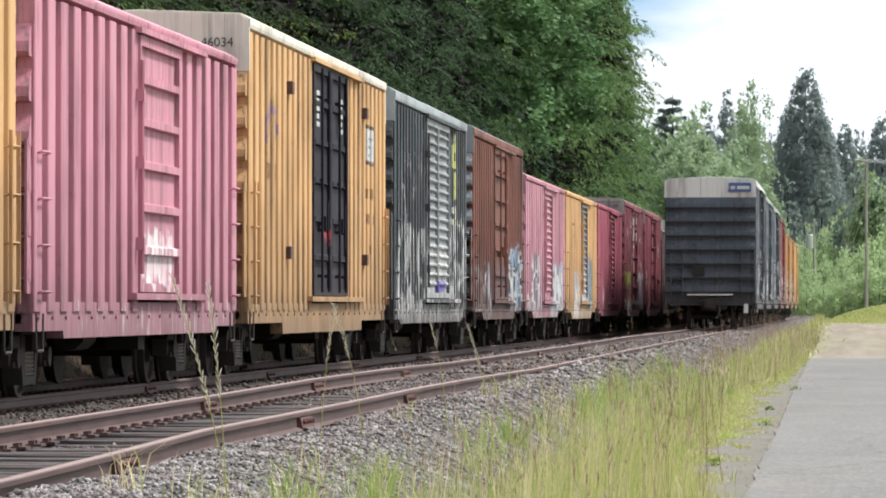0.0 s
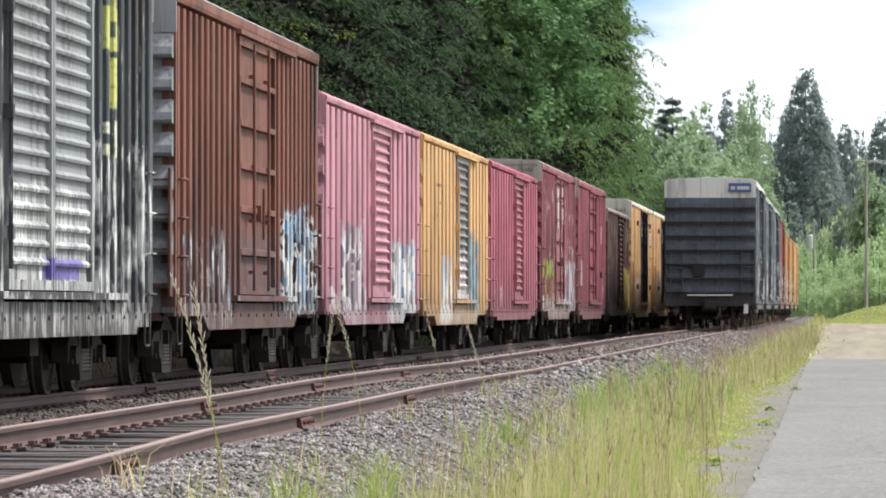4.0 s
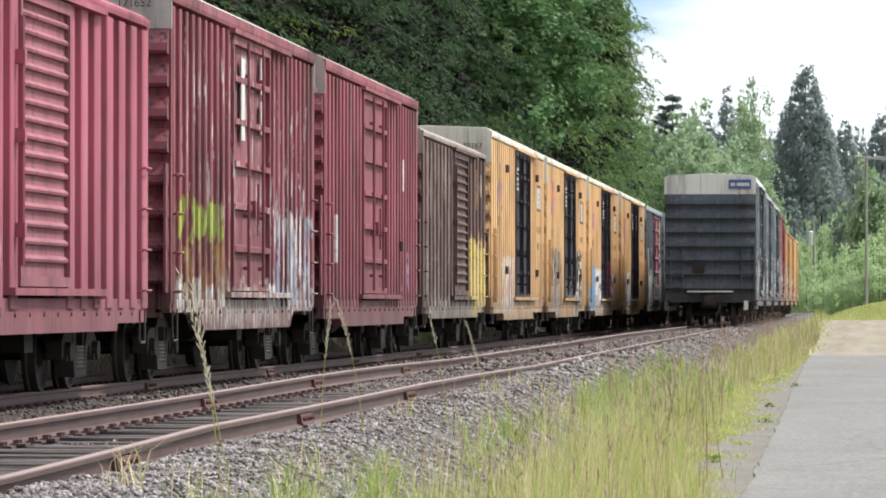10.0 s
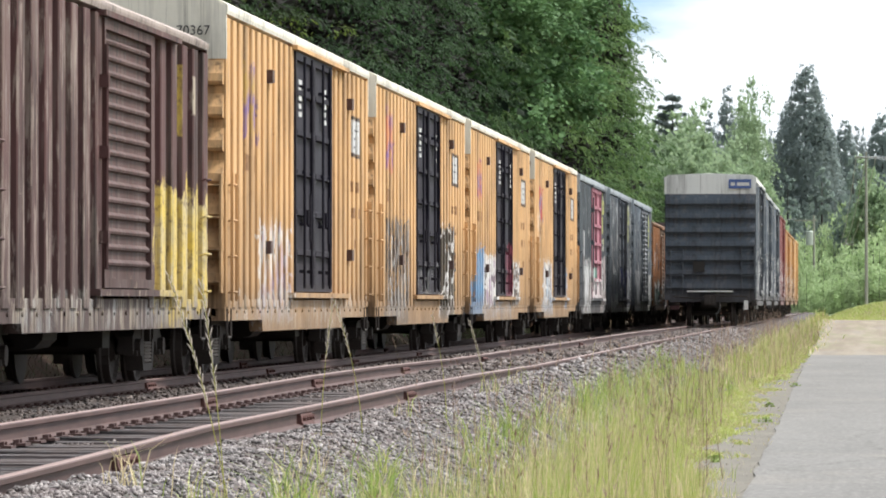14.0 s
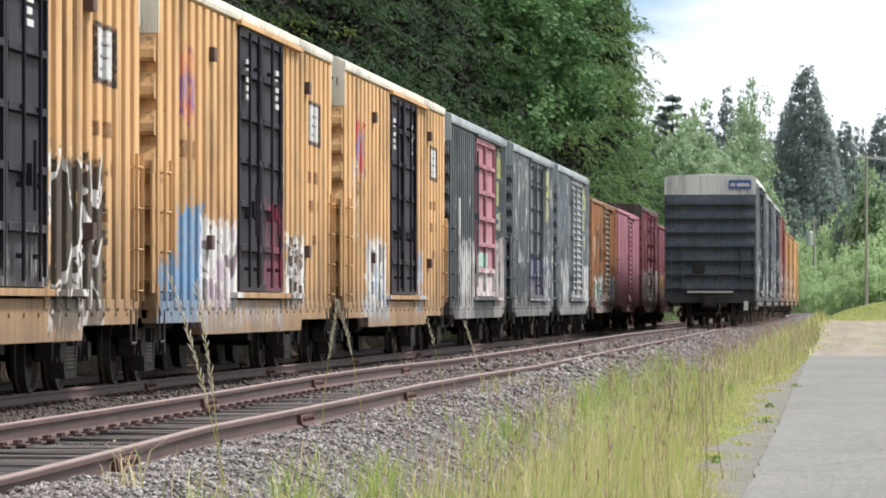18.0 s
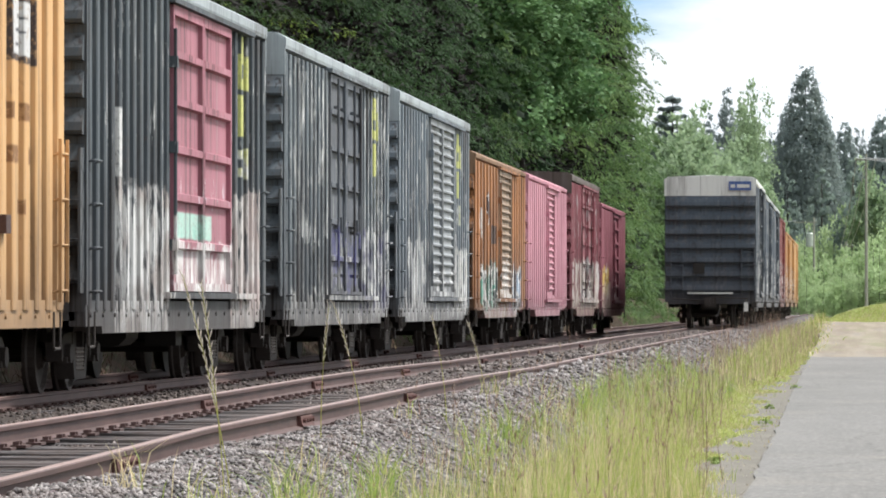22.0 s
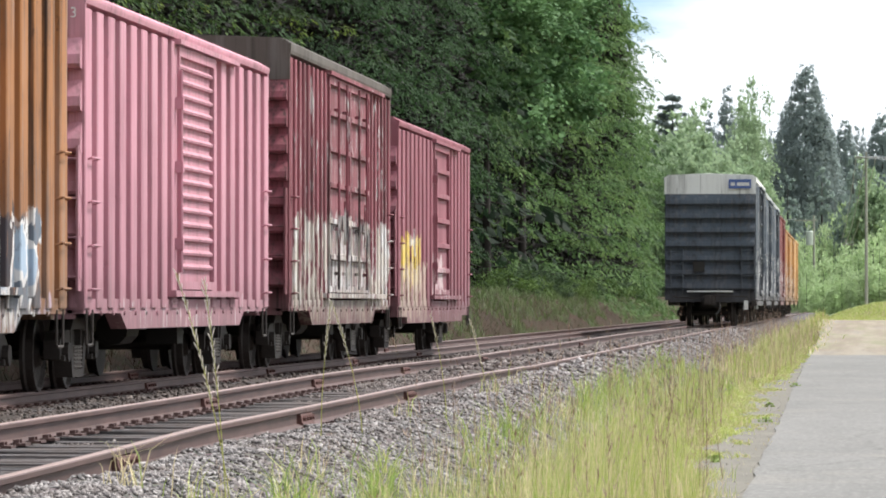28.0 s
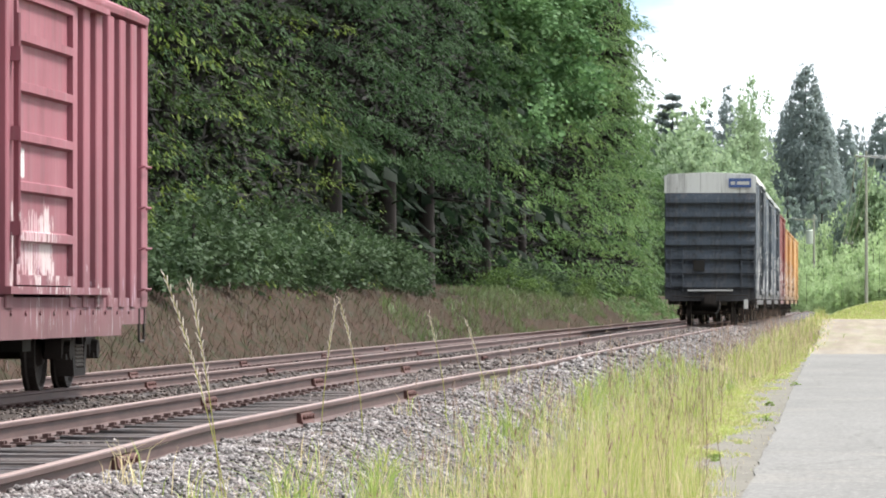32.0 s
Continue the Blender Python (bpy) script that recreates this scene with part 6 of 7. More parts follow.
for n_, y0, y1, x0, wmin, wmax in ((60000, 17, 36, -2.75, 0.0035, 0.008), (44000, 36, 70, -2.75, 0.006, 0.012), (40000, 70, 150, -3.2, 0.012, 0.024), (14000, 150, 290, -3.4, 0.03, 0.05)):
    x, y, z = verge_points(n_, y0, y1, x0, -0.9)
    near_path = np.clip((np.array([path_edge(b) - bay(b) for b in y]) - x) / 0.55 + 0.1, 0.2, 1) * np.clip((x + 2.9) / 0.9, 0.35, 1)
    tuft = np.array([0.75 + 0.9 * noise.noise((a * 2.6, b * 0.8, 11.0)) for a, b in zip(x, y)])
    hgt = (rg.gamma(2.6, 0.19, len(x)) * tuft).clip(0.07, 1.05) * near_path
    tagged(blades("verge_grass", rg, x, y, z, hgt, rg.uniform(wmin, wmax, len(x)) * 0.85, 0.03 + 0.55 * rg.uniform(0, 1, len(x)) ** 1.8, GRASS), "tall yellow-green grass on the verge by the ballast", "grass", kind="stuff")

SEED = grass_material("seed_heads", (0.30, 0.22, 0.16), (0.52, 0.40, 0.31), (0.26, 0.15, 0.12), 0.3)


def seed_stems(n, y0, y1, x0, thick, tall=0.85):
    """Thin stems with a loose head of short spikelets, all in one sheet of triangles."""
    x, y, z = verge_points(n, y0, y1, x0, -1.0)
    m = len(x)
    h = rg.uniform(tall * 0.5, tall, m)
    b, lean = rg.uniform(0, 2 * np.pi, m), rg.uniform(0.02, 0.3, m)
    to = np.stack([np.cos(b) * lean, np.sin(b) * lean, np.ones(m)], 1)
    p0 = np.stack([x, y, z], 1)
    tip = p0 + to * h[:, None]
    s = np.array([thick / 2, 0, 0])
    vs, fs = [np.stack([p0 - s, p0 + s, tip], 1).reshape(-1, 3)], [np.arange(3 * m).reshape(-1, 3)]
    k = 7
    u = rg.uniform(0.72, 1.0, (m, k))
    q = (p0[:, None] + to[:, None] * (h[:, None] * u)[..., None]).reshape(-1, 3)
    al = unit(rg.normal(0, 0.28, (m * k, 3)) + np.array([0, 0, 1.0]))
    ln = rg.uniform(0.025, 0.06, m * k)
    v, f = leaf_arrays(q, al, unit(rg.normal(0, 1, (m * k, 3))), ln, ln * 0.05 + thick * 0.22, np.zeros(m * k))
    vs.append(v)
    fs.append(f + 3 * m)
    ob = new("seed_grass", arrays_mesh("seed_grass", np.concatenate(vs), np.concatenate(fs), SEED))
    return tagged(ob, "ripe grass stems with reddish-brown seed heads on the verge", "grass", kind="stuff")


seed_stems(240, 17, 40, -3.1, 0.0028, 0.95)
seed_stems(600, 40, 80, -3.3, 0.004, 0.95)
seed_stems(260, 19, 45, -3.0, 0.004, 1.15)
seed_stems(1500, 80, 165, -3.6, 0.007, 0.95)
seed_stems(360, 138, 190, -4.0, 0.012, 1.1)

# brown stems of last year's growth, standing over the grass
SEED_BROWN = grass_material("brown_seed_stems", (0.13, 0.075, 0.055), (0.26, 0.165, 0.115), (0.38, 0.29, 0.18), 0.25)
for n_, y0, y1, x0, th, tl in ((90, 20, 34, -2.9, 0.0042, 1.35), (300, 34, 70, -2.9, 0.0065, 1.35), (260, 70, 125, -3.3, 0.008, 0.95)):
    ob = seed_stems(n_, y0, y1, x0, th, tl)
    ob.data.materials[0] = SEED_BROWN
# low grass creeping over the gravel shoulder, thinning towards the asphalt
CREEPING = grass_material("creeping_grass", (0.26, 0.32, 0.08), (0.52, 0.55, 0.16), (0.50, 0.42, 0.24), 0.25)
for n_, y0, y1, wide in ((16000, 18, 44, 0.005), (46000, 44, 80, 0.009), (30000, 80, 130, 0.016)):
    y = rg.uniform(y0, y1, n_)
    u = rg.uniform(0, 1, n_)
    edge = np.array([path_edge(b) for b in y])
    reach = np.array([bay(b) + 0.25 for b in y])
    x = edge + 0.04 - reach * u
    patchy = np.array([noise.noise((a * 2.2, b * 0.35, 15.0)) + 0.5 * noise.noise((a * 7.0, b * 1.3, 8.0)) for a, b in zip(x, y)])
    grown = np.array([smooth_step(34, 62, b) for b in y])
    keep = rg.random(n_) < np.clip(1.5 * (u - 0.62) + 0.50 * grown + 0.9 * patchy, 0.015, 1) ** 1.4
    x, y, u = x[keep], y[keep], u[keep]
    tall = rg.uniform(0.02, 0.07, len(x)) + 0.12 * u ** 2 * rg.uniform(0, 1, len(x))
    tagged(blades("creeping_grass", rg, x, y, np.full(len(x), -0.545), tall, np.full(len(x), wide), rg.uniform(0.3, 1.6, len(x)), CREEPING), "low yellow-green grass creeping over the gravel shoulder", "grass", kind="stuff")
# lush young tufts among the ripe grass
LUSH = grass_material("young_grass", (0.19, 0.29, 0.06), (0.38, 0.48, 0.12), (0.5, 0.50, 0.2), 0.22)
tx, ty = [], []
for k in range(115):
    cy = rg.uniform(18, 75)
    cx, m = rg.uniform(-2.85, -1.75) - 0.25 * smooth_step(45, 70, cy), rg.integers(20, 60)
    tx += list(cx + rg.normal(0, 0.06, m))
    ty += list(cy + rg.normal(0, 0.12, m))
tx, ty = np.array(tx), np.array(ty)
tz = np.array([max(ballast_height(a, b), ground_height(a, b)) if a < -1.3 else -0.56 for a, b in zip(tx, ty)])
tagged(blades("young_grass", rg, tx, ty, tz - 0.02, rg.uniform(0.15, 0.55, len(tx)), rg.uniform(0.004, 0.010, len(tx)), rg.uniform(0.2, 0.8, len(tx)), LUSH), "lush bright green tufts of young grass on the verge", "grass", kind="stuff")

# sparse weeds among the stones
wx, wy = [], []
for k in range(34):
    cx, cy = rg.uniform(-3.5, -2.4), rg.uniform(20, 60)
    m = rg.integers(8, 26)
    wx += list(cx + rg.normal(0, 0.05, m))
    wy += list(cy + rg.normal(0, 0.06, m))
wx, wy = np.array(wx), np.array(wy)
wz = np.array([ballast_height(a, b) for a, b in zip(wx, wy)])
tagged(blades("ballast_weeds", rg, wx, wy, wz, rg.uniform(0.08, 0.34, len(wx)), rg.uniform(0.004, 0.009, len(wx)), rg.uniform(0.2, 0.9, len(wx)), GRASS), "small weeds and grass tufts among the ballast stones", "weeds", kind="stuff")

# the lawn on the rise beyond the dirt
LAWN = grass_material("lawn_grass", (0.30, 0.36, 0.10), (0.48, 0.54, 0.18), (0.5, 0.44, 0.26), 0.15)
lx, ly = rg.uniform(-3.4, 6, 16000), rg.uniform(243, 302, 16000)
lz = np.array([ground_height(a, b) for a, b in zip(lx, ly)])
tagged(blades("lawn_grass", rg, lx, ly, lz - 0.02, rg.uniform(0.08, 0.26, 16000), rg.uniform(0.03, 0.06, 16000), rg.uniform(0.2, 0.9, 16000), LAWN), "short bright yellow-green grass on the rise by the road", "grass", kind="stuff")
# dry stems along the edges of the dirt
lx = rg.normal(-1.75, 0.35, 900)
ly = rg.uniform(128, 246, 900)
lz = np.array([ground_height(2, b) for b in ly])
tagged(blades("dirt_edge_grass", rg, lx, ly, lz, rg.uniform(0.05, 0.28, len(lx)), rg.uniform(0.02, 0.05, len(lx)), rg.uniform(0.2, 0.9, len(lx)), GRASS), "dry tufts along the edge of the dirt crossing", "dry grass", kind="stuff")

# small plants and pebbles on the shoulder
PEBBLE = stone_material("pale_pebbles", (0.22, 0.20, 0.18), (0.48, 0.45, 0.42), (0.3, 0.25, 0.2))
px_ = rg.uniform(-1.7, -0.85, 1100)
py_ = rg.uniform(18, 70, 1100)
pv, pf = [], []
for k, (a, b) in enumerate(zip(px_, py_)):
    r = rg.uniform(0.003, 0.008) * (1.6 if rg.random() < 0.08 else 1)
    for d in ((1, 0, 0), (0, 1, 0), (-1, 0, 0), (0, -1, 0), (0, 0, 0.8), (0, 0, -0.6)):
        pv.append((a + d[0] * r * rg.uniform(0.7, 1.2), b + d[1] * r * rg.uniform(0.7, 1.2), -0.532 + d[2] * r))
    pf += [tuple(6 * k + i for i in t) for t in ((0, 1, 4), (1, 2, 4), (2, 3, 4), (3, 0, 4), (1, 0, 5), (2, 1, 5), (3, 2, 5), (0, 3, 5))]
tagged(new("shoulder_pebbles", arrays_mesh("shoulder_pebbles", np.array(pv), np.array(pf), PEBBLE)), "scattered pale pebbles along the path edge", "gravel", kind="stuff")
WEED = make_leaf("weed_leaves", (0.16, 0.24, 0.06), (0.32, 0.42, 0.13), 0.1)
weed_mesh = broad_crown("leaves", 61, (0.06, 0.06, 0.07), 12, 6, WEED, 0.035, 0.0, 0.4)
for a, b in ((-1.12, 57.5), (-1.3, 43.0), (-1.22, 66), (-1.45, 36), (-1.05, 82)):
    w = new("weed_plant", weed_mesh)
    w.location, w.rotation_euler.z = (a, b, -0.54), b
    tagged(w, "small green weed on the gravel shoulder", "weed", "shoulder weeds")

# tall seeding stalks that stand close to the camera, over the rails
STRAW = plain("pale_straw", (0.70, 0.62, 0.54), 0.7, 0, 30, 0.2)
STEM = plain("yellow_green_stem", (0.42, 0.42, 0.10), 0.6, 0, 30, 0.3)
STALKS = []


def stalk(x, y, height, lean, head, seed, thick=0.0036):
    """A grass stalk: bent stem, and a head of paired spikelets. Its origin is at the root."""
    r = random.Random(seed)
    root = new("grass_stalk")
    root.location = (x, y, max(ballast_height(x, y) if x < -1.3 else -0.56, -0.62))
    tagged(root, "tall pale seeding grass stalk growing from the ballast", "grass stalk", "tall stalks by the rails")

    def at(u):
        return Vector((lean * height * u ** 1.6, 0, height * u * (1 - 0.12 * abs(lean) * u)))

    g = Geo()
    g.pipe([at(k / 9) for k in range(10)], thick, 5, thick * 0.35)
    part("stem", g, STEM, root)
    g = Geo()
    n = int(head * height / 0.020)
    for k in range(n):
        u = 1 - head + head * k / n
        p = at(u)
        d = (at(min(1, u + 0.02)) - p).normalized()
        s = (1 if k % 2 else -1) * r.uniform(0.10, 0.38)
        q = p + (d + Vector((s, r.uniform(-0.3, 0.3), 0))).normalized() * r.uniform(0.022, 0.040)
        g.tube(p, q, 0.0012, 4, 0.0034)
        g.tube(q, q + (q - p) * 0.5, 0.0034, 4, 0.0008)
    part("seed_head", g, STRAW, root, "pale straw seed head")
    STALKS.append(root)
    return root


def at_ray(px, s):
    """The place across the tracks at a bearing, s metres along."""
    return (px - 1510) * s / 8000


for k, (px, s, h, lean, head) in enumerate(((418, 19.0, 1.42, -0.20, 0.42), (398, 19.6, 1.30, -0.10, 0.40), (566, 30.0, 0.92, 0.09, 0.42), (640, 31.0, 0.95, -0.20, 0.42), (790, 36.0, 0.86, -0.16, 0.3), (868, 37.0, 0.95, -0.2, 0.4), (1035, 40.0, 1.02, 0.12, 0.4), (1135, 44.0, 0.98, -0.1, 0.3))):
    stalk(at_ray(px, s), s, h, lean, head, k + 1)

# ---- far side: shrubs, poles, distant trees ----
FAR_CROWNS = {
    "spire": cone_crown("crown", 71, 30, 6.0, 1800, 14, 0.32, HAZED_FIR, 0.85, 0.13),
    "tiers": tiered_crown("crown", 72, 30, 8.0, 8.0, 1.15, 8, HAZED_FIR),
    "fine": cone_crown("crown", 78, 30, 7.8, 3300, 16, 0.33, HAZED_FIR, 0.80, 0.15),
    "dense": cone_crown("crown", 73, 10, 2.6, 360, 12, 0.24, HAZED_NEEDLES, 0.70, 0.20),
    "pale": broad_crown("crown", 74, (3.2, 3.2, 10), 200, 36, HAZED_LEAF, 0.40, 0.0, 0.24),
    "airy": broad_crown("crown", 75, (2.4, 2.4, 10), 130, 44, HAZED_LEAF, 0.24, 0.1, 0.3),
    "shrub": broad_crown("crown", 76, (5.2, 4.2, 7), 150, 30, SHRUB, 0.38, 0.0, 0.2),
}
FAR_TRUNK = trunk_mesh(9, 0.18, 77, 10, 1.4)
TALL_TRUNK = trunk_mesh(29.6, 0.4, 79, 10, 2.0)


def far_tree(kind, px, top, half, s, base=None):
    """A distant tree at a bearing, of the height and width that its outline has there."""
    radius = {"spire": 6.0, "tiers": 9.0, "fine": 7.8, "dense": 2.6, "pale": 3.2, "airy": 2.2, "shrub": 5.2}[kind]
    unit_h = {"shrub": 7.0, "spire": 30.0, "tiers": 30.0, "fine": 30.0}.get(kind, 10.0)
    x = at_ray(px, s)
    z0 = ground_height(x, s) - 0.3 if base is None else base
    h = 0.97 + (537 - top) * s / 8000 - z0
    w = half * s / 8000 / radius
    name, label, cat = {"pale": ("broadleaf_tree", "pale green broadleaf tree in the distance", "tree"), "airy": ("birch_tree", "light airy green tree in the distance", "tree"),
                        "shrub": ("shrub", "bright green shrub on the slope beyond the road", "shrub")}.get(kind, ("distant_fir", "dark conifer standing above the distant woods", "tree"))
    return make_tree(name, FAR_CROWNS[kind], TALL_TRUNK if unit_h == 30.0 else FAR_TRUNK, label, cat, Matrix.Translation((x, s, z0)) @ Matrix.Rotation(px * 0.7, 4, "Z") @ Matrix.Diagonal((w, w, h / unit_h, 1)), "distant trees" if kind != "shrub" else "slope shrubs")


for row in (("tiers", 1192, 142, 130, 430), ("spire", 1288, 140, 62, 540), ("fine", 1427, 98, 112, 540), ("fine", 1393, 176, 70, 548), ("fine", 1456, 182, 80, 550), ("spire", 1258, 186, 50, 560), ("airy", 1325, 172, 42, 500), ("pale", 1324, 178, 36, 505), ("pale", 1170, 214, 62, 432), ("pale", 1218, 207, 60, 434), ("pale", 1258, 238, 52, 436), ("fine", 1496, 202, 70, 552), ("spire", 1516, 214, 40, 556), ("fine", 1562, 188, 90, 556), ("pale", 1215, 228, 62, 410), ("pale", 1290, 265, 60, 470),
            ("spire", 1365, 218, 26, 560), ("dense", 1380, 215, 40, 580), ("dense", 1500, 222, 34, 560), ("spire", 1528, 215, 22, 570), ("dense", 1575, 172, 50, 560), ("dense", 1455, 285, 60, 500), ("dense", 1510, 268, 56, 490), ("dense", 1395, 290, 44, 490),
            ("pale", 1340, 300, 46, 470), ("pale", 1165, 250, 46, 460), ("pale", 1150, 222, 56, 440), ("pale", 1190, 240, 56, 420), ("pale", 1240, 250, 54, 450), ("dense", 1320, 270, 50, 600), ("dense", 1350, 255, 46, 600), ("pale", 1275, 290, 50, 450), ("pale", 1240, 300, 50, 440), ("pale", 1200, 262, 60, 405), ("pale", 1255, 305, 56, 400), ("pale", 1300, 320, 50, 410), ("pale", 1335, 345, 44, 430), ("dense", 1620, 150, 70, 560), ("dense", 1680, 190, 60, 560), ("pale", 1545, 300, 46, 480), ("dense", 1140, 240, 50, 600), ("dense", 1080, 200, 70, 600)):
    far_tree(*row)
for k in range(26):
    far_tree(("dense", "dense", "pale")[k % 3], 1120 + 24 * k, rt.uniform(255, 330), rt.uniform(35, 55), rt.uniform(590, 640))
for px, top, half, s in ((1425, 432, 34, 470), (1450, 405, 40, 480), (1478, 392, 38, 500), (1512, 376, 44, 490), (1552, 372, 50, 480), (1590, 380, 50, 470), (1440, 470, 34, 430), (1475, 455, 36, 425), (1508, 440, 40, 420), (1545, 425, 46, 415), (1590, 430, 46, 410),
                         (1428, 500, 26, 400), (1458, 498, 28, 395), (1490, 490, 30, 392), (1520, 478, 34, 390), (1556, 468, 40, 390), (1600, 470, 40, 390), (1400, 425, 40, 520), (1380, 420, 40, 530)):
    far_tree("shrub", px, top, half * 1.1, s)

POLE_WOOD = plain("weathered_pole_wood", (0.34, 0.34, 0.29), 0.9, 0, 6, 0.4, 0.6)
PALE_METAL = plain("pale_painted_metal", (0.50, 0.55, 0.50), 0.5, 0.2, 10, 0.3)
WIRE = plain("grey_wire", (0.50, 0.50, 0.50), 0.5, 0.5)


def utility_pole(px, s, top, arm, transformer):
    root = new("utility_pole")
    x = at_ray(px, s)
    z0 = ground_height(x, s) - 0.3
    root.location = (x, s, z0)
    tagged(root, "weathered wooden utility pole with a crossarm beyond the road", "utility pole", "utility poles")
    h = 0.97 + (537 - top) * s / 8000 - z0
    part("pole", Geo().lathe([(0, 0.15), (h * 0.5, 0.12), (h, 0.09)], 12, "z"), POLE_WOOD, root)
    part("crossarm", Geo().box(arm[0], arm[1], -0.06, 0.06, h - 0.55, h - 0.42), POLE_WOOD, root)
    for k in range(3):
        xx = arm[0] + 0.1 + (arm[1] - arm[0] - 0.2) * k / 2
        part("insulator", Geo().lathe([(h - 0.42, 0.05), (h - 0.36, 0.07), (h - 0.28, 0.03)], 8, "z", (xx, 0, 0)), PALE_METAL, root)
    if transformer:
        part("transformer", Geo().lathe([(h - 2.9, 0.30), (h - 2.85, 0.36), (h - 1.6, 0.36), (h - 1.5, 0.28)], 14, "z", (-0.42, -0.1, 0)), PALE_METAL, root, "pale green transformer can")
        part("cutout", Geo().tube((-0.6, -0.1, h - 1.4), (-0.45, -0.1, h - 0.9), 0.07, 8), PALE_METAL, root)
    return root, Vector((x, s, z0 + h - 0.35))


_, top_a = utility_pole(1533, 372, 270, (-0.9, 0.9), False)
_, top_b = utility_pole(1441, 440, 382, (-1.9, 0.3), True)
_, top_c = utility_pole(1497, 450, 425, (-0.5, 0.8), False)


def wire(a, b, sag):
    cu = Geo()
    pts = [Vector(a).lerp(Vector(b), k / 14) - Vector((0, 0, sag * 4 * (k / 14) * (1 - k / 14))) for k in range(15)]
    cu.pipe(pts, 0.030, 5)
    ob = new("power_line", cu.mesh("power_line", WIRE))
    return tagged(ob, "thin grey overhead wire strung between poles", "wire", "overhead wires")


for dx in (-0.8, 0.0, 0.8):
    wire(top_a + Vector((dx, 0, 0)), (30 + dx, 235, 9.0), 1.2)
    wire(top_a + Vector((dx, 0, 0)), top_c + Vector((dx * 0.6, 0, 0)), 0.8)
wire(top_b + Vector((-1.7, 0, 0)), top_b + Vector((-14, 10, 0.2)), 0.2)

# ---- white car on the far road ----
CAR_WHITE = plain("white_car_paint", (0.78, 0.78, 0.77), 0.3, 0, 4, 0.1, 0.85)
# the sky's reflection in the panes is put into this pale base colour
CAR_GLASS = plain("sky_toned_car_glass", (0.34, 0.37, 0.39), 0.1, 0, 4, 0.1)
TYRE = plain("black_tyre_rubber", (0.02, 0.02, 0.02), 0.9)
LAMP = plain("clear_headlamp", (0.7, 0.7, 0.68), 0.15, 0, 8, 0.1)


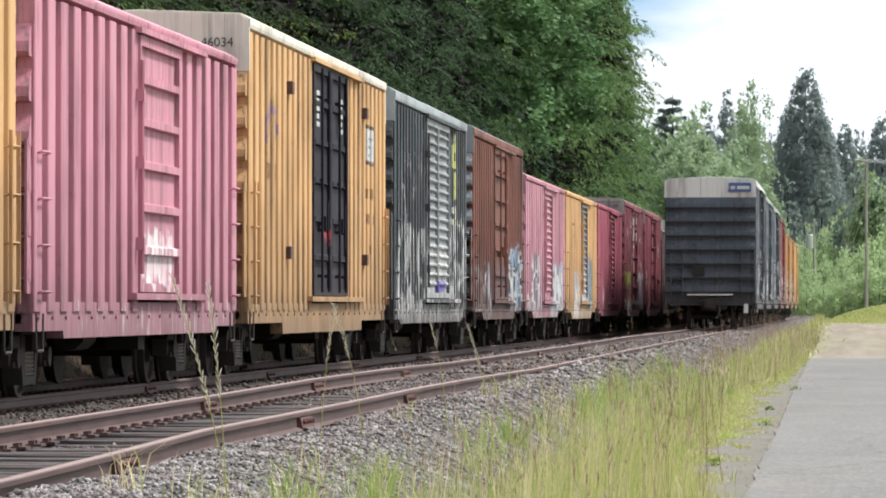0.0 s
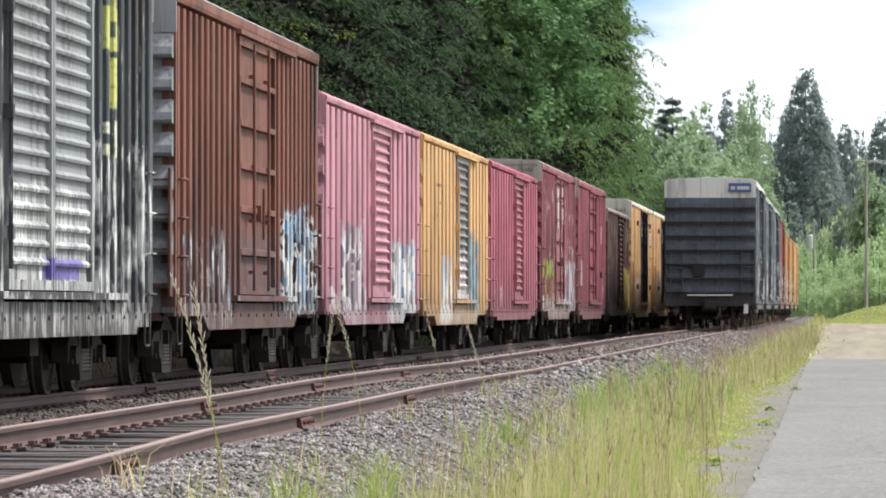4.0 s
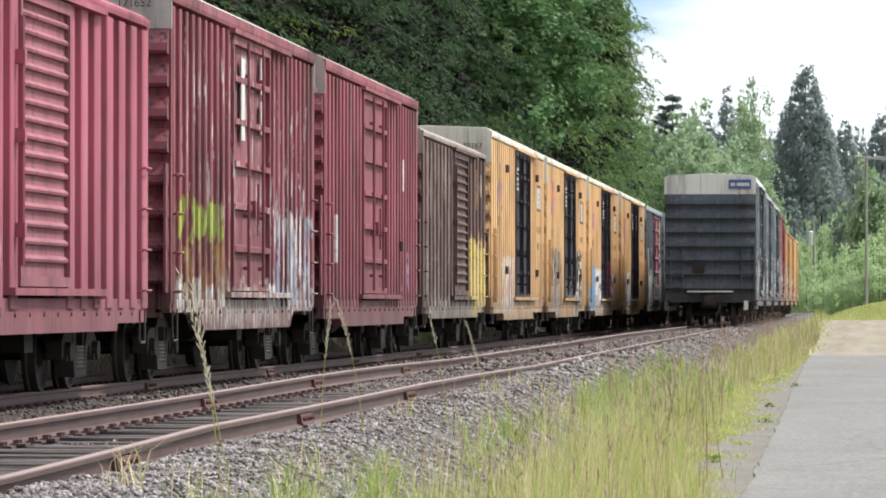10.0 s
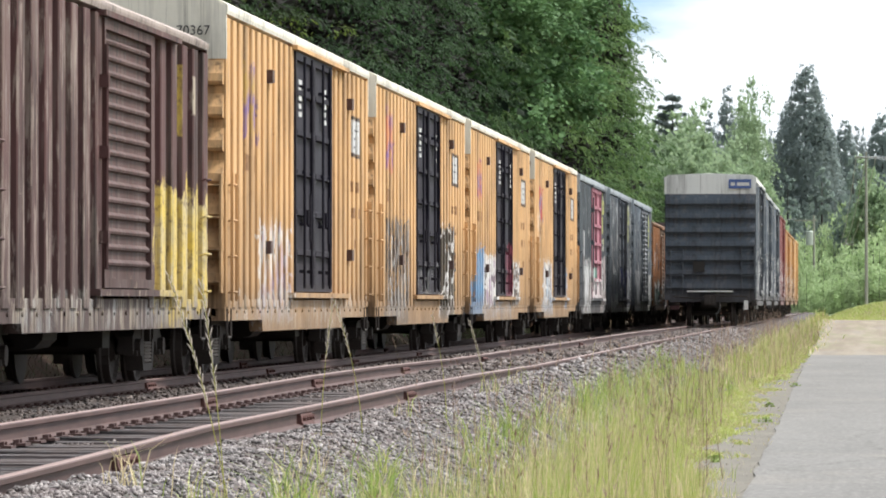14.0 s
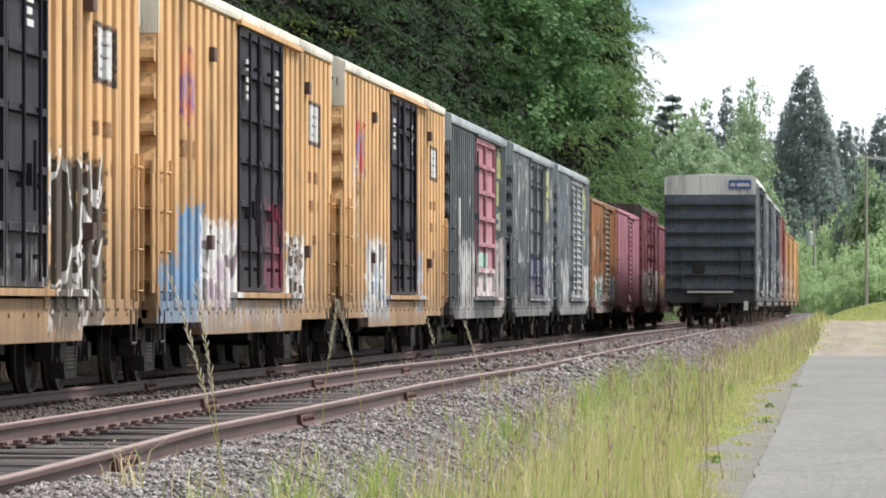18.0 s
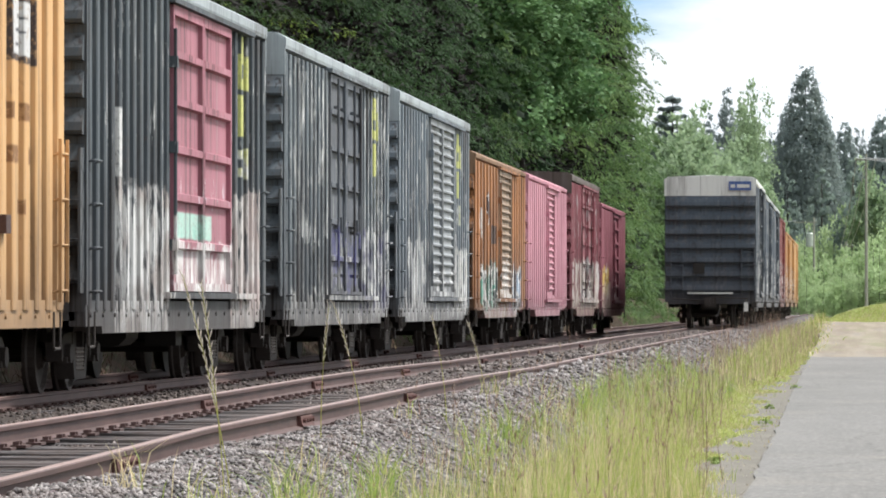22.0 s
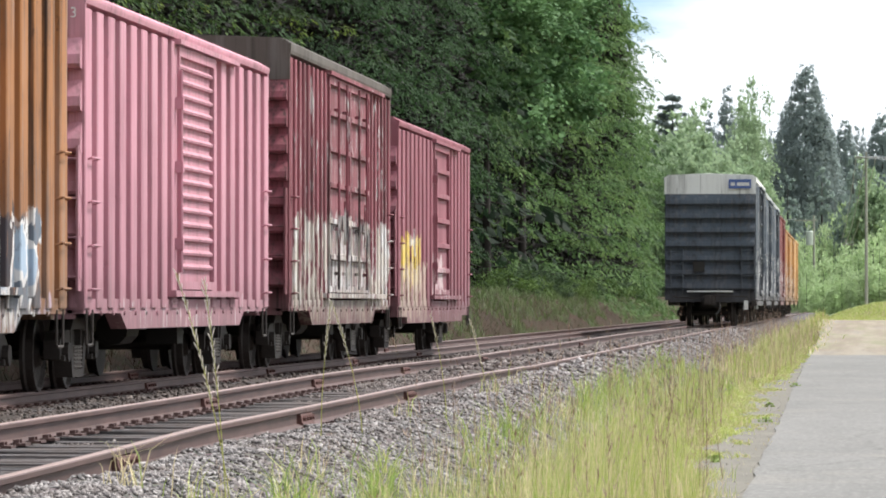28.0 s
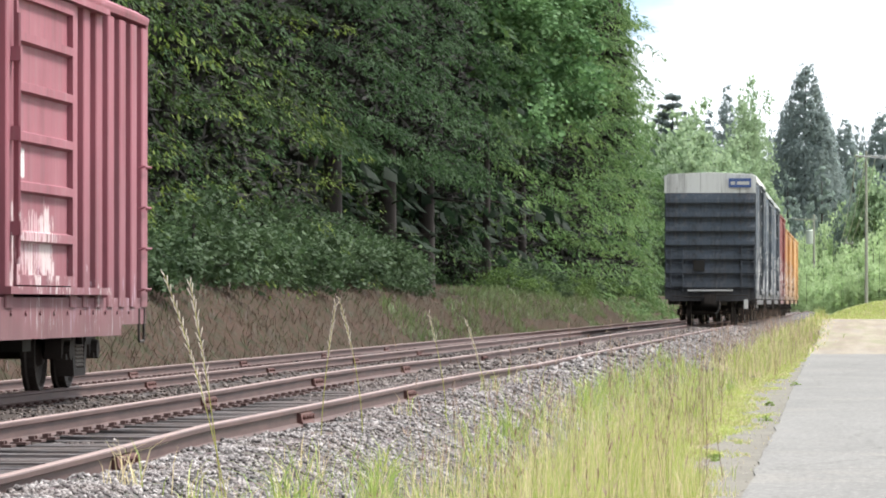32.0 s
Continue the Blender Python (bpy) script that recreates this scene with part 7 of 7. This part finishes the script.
def white_car():
    root = new("car")
    tagged(root, "white compact car driving on the far road", "car")
    side = [(-2.1, 0.32), (-2.15, 0.55), (-2.1, 0.80), (-1.25, 0.98), (1.95, 1.0), (2.1, 0.75), (2.12, 0.34)]
    part("body", Geo().prism(side, "x", -0.86, 0.86), CAR_WHITE, root)
    g = Geo()
    n = len(g.v)
    lo = [(-0.80, -1.25, 0.97), (0.80, -1.25, 0.97), (0.80, 1.9, 1.0), (-0.80, 1.9, 1.0)]
    hi = [(-0.62, -0.35, 1.50), (0.62, -0.35, 1.50), (0.62, 1.45, 1.52), (-0.62, 1.45, 1.52)]
    g.v += lo + hi
    g.f += [(0, 1, 5, 4), (1, 2, 6, 5), (2, 3, 7, 6), (3, 0, 4, 7), (4, 5, 6, 7), (3, 2, 1, 0)]
    part("cabin", g, CAR_WHITE, root)
    part("windscreen", Geo().prism([(-1.19, 1.03), (-0.43, 1.48), (-0.45, 1.50), (-1.23, 1.03)], "x", -0.60, 0.60), CAR_GLASS, root)
    for sx in (-1, 1):
        part("side_window", Geo().prism([(-0.95, 1.06), (-0.35, 1.44), (1.35, 1.44), (1.6, 1.06)], "x", min(sx * 0.69, sx * 0.765), max(sx * 0.69, sx * 0.765)), CAR_GLASS, root)
        part("headlight", Geo().box(sx * 0.66 - 0.16, sx * 0.66 + 0.16, -2.17, -2.08, 0.62, 0.76), LAMP, root)
        part("mirror", Geo().box(sx * 0.95 - 0.09, sx * 0.95 + 0.09, -0.95, -0.82, 1.0, 1.14), CAR_WHITE, root)
    part("grille", Geo().box(-0.45, 0.45, -2.18, -2.1, 0.60, 0.72), TYRE, root)
    part("bumper", Geo().box(-0.84, 0.84, -2.22, -2.08, 0.34, 0.52), CAR_WHITE, root)
    for sx in (-0.80, 0.80):
        for yy in (-1.35, 1.3):
            wh = part("wheel", Geo().lathe([(-0.1, 0.24), (-0.1, 0.31), (0.1, 0.31), (0.1, 0.24)], 16, "x"), TYRE, root)
            wh.location = (sx, yy, 0.31)
    return root


CAR = white_car()


# ---- what moves ----
def motions():
    """The train rolls past at about 39 km/h, quickening a little; its wheels turn, a car crosses on the far road, and stalks sway."""
    def gone(t):
        return 10.753 * t + 5.51 * (t / 32) ** 2

    times = [0, 4, 8, 12, 16, 20, 24, 28, 32]
    for s, car in TRAIN:
        walk(car, [(t, pose(TRACK_FAR, s - gone(t), 0)) for t in times])
    moving = {car for _, car in TRAIN}
    wheels = [w for w in FRAMES if w.parent.parent in moving]
    steps = [k / 30 for k in range(961)]
    walk(wheels[0], [(t, pose(0, 0, 0, math.degrees(gone(t) / 0.42))) for t in steps])
    turn = wheels[0].animation_data
    for w in wheels[1:]:
        w.rotation_mode = "QUATERNION"
        keys = w.animation_data_create()
        keys.action, keys.action_slot = turn.action, turn.action_slot
    # the white car comes out from behind the parked cars and drives off to the right
    road_z = ground_height(2, 330) + 0.06
    drive = [(0, -10.5, 590), (21.5, -7.6, 366), (22.5, -5.9, 353), (23.5, -3.26, 345), (24.5, -0.95, 337), (25.5, 1.56, 328), (27.0, 6.0, 316), (32, 30.0, 300)]
    walk(CAR, [(t, pose(x, y, road_z, 0, 0, 12 if t < 23 else 10)) for t, x, y in drive])
    # the stalks nod in the wind
    for k, ob in enumerate(STALKS):
        place = ob.location.copy()
        walk(ob, [(t, pose(*place, 0, 1.3 * math.sin(0.9 * t + 1.7 * k) + 0.8 * math.sin(2.1 * t + k), 0)) for t in [i * 0.5 for i in range(65)]])


motions()
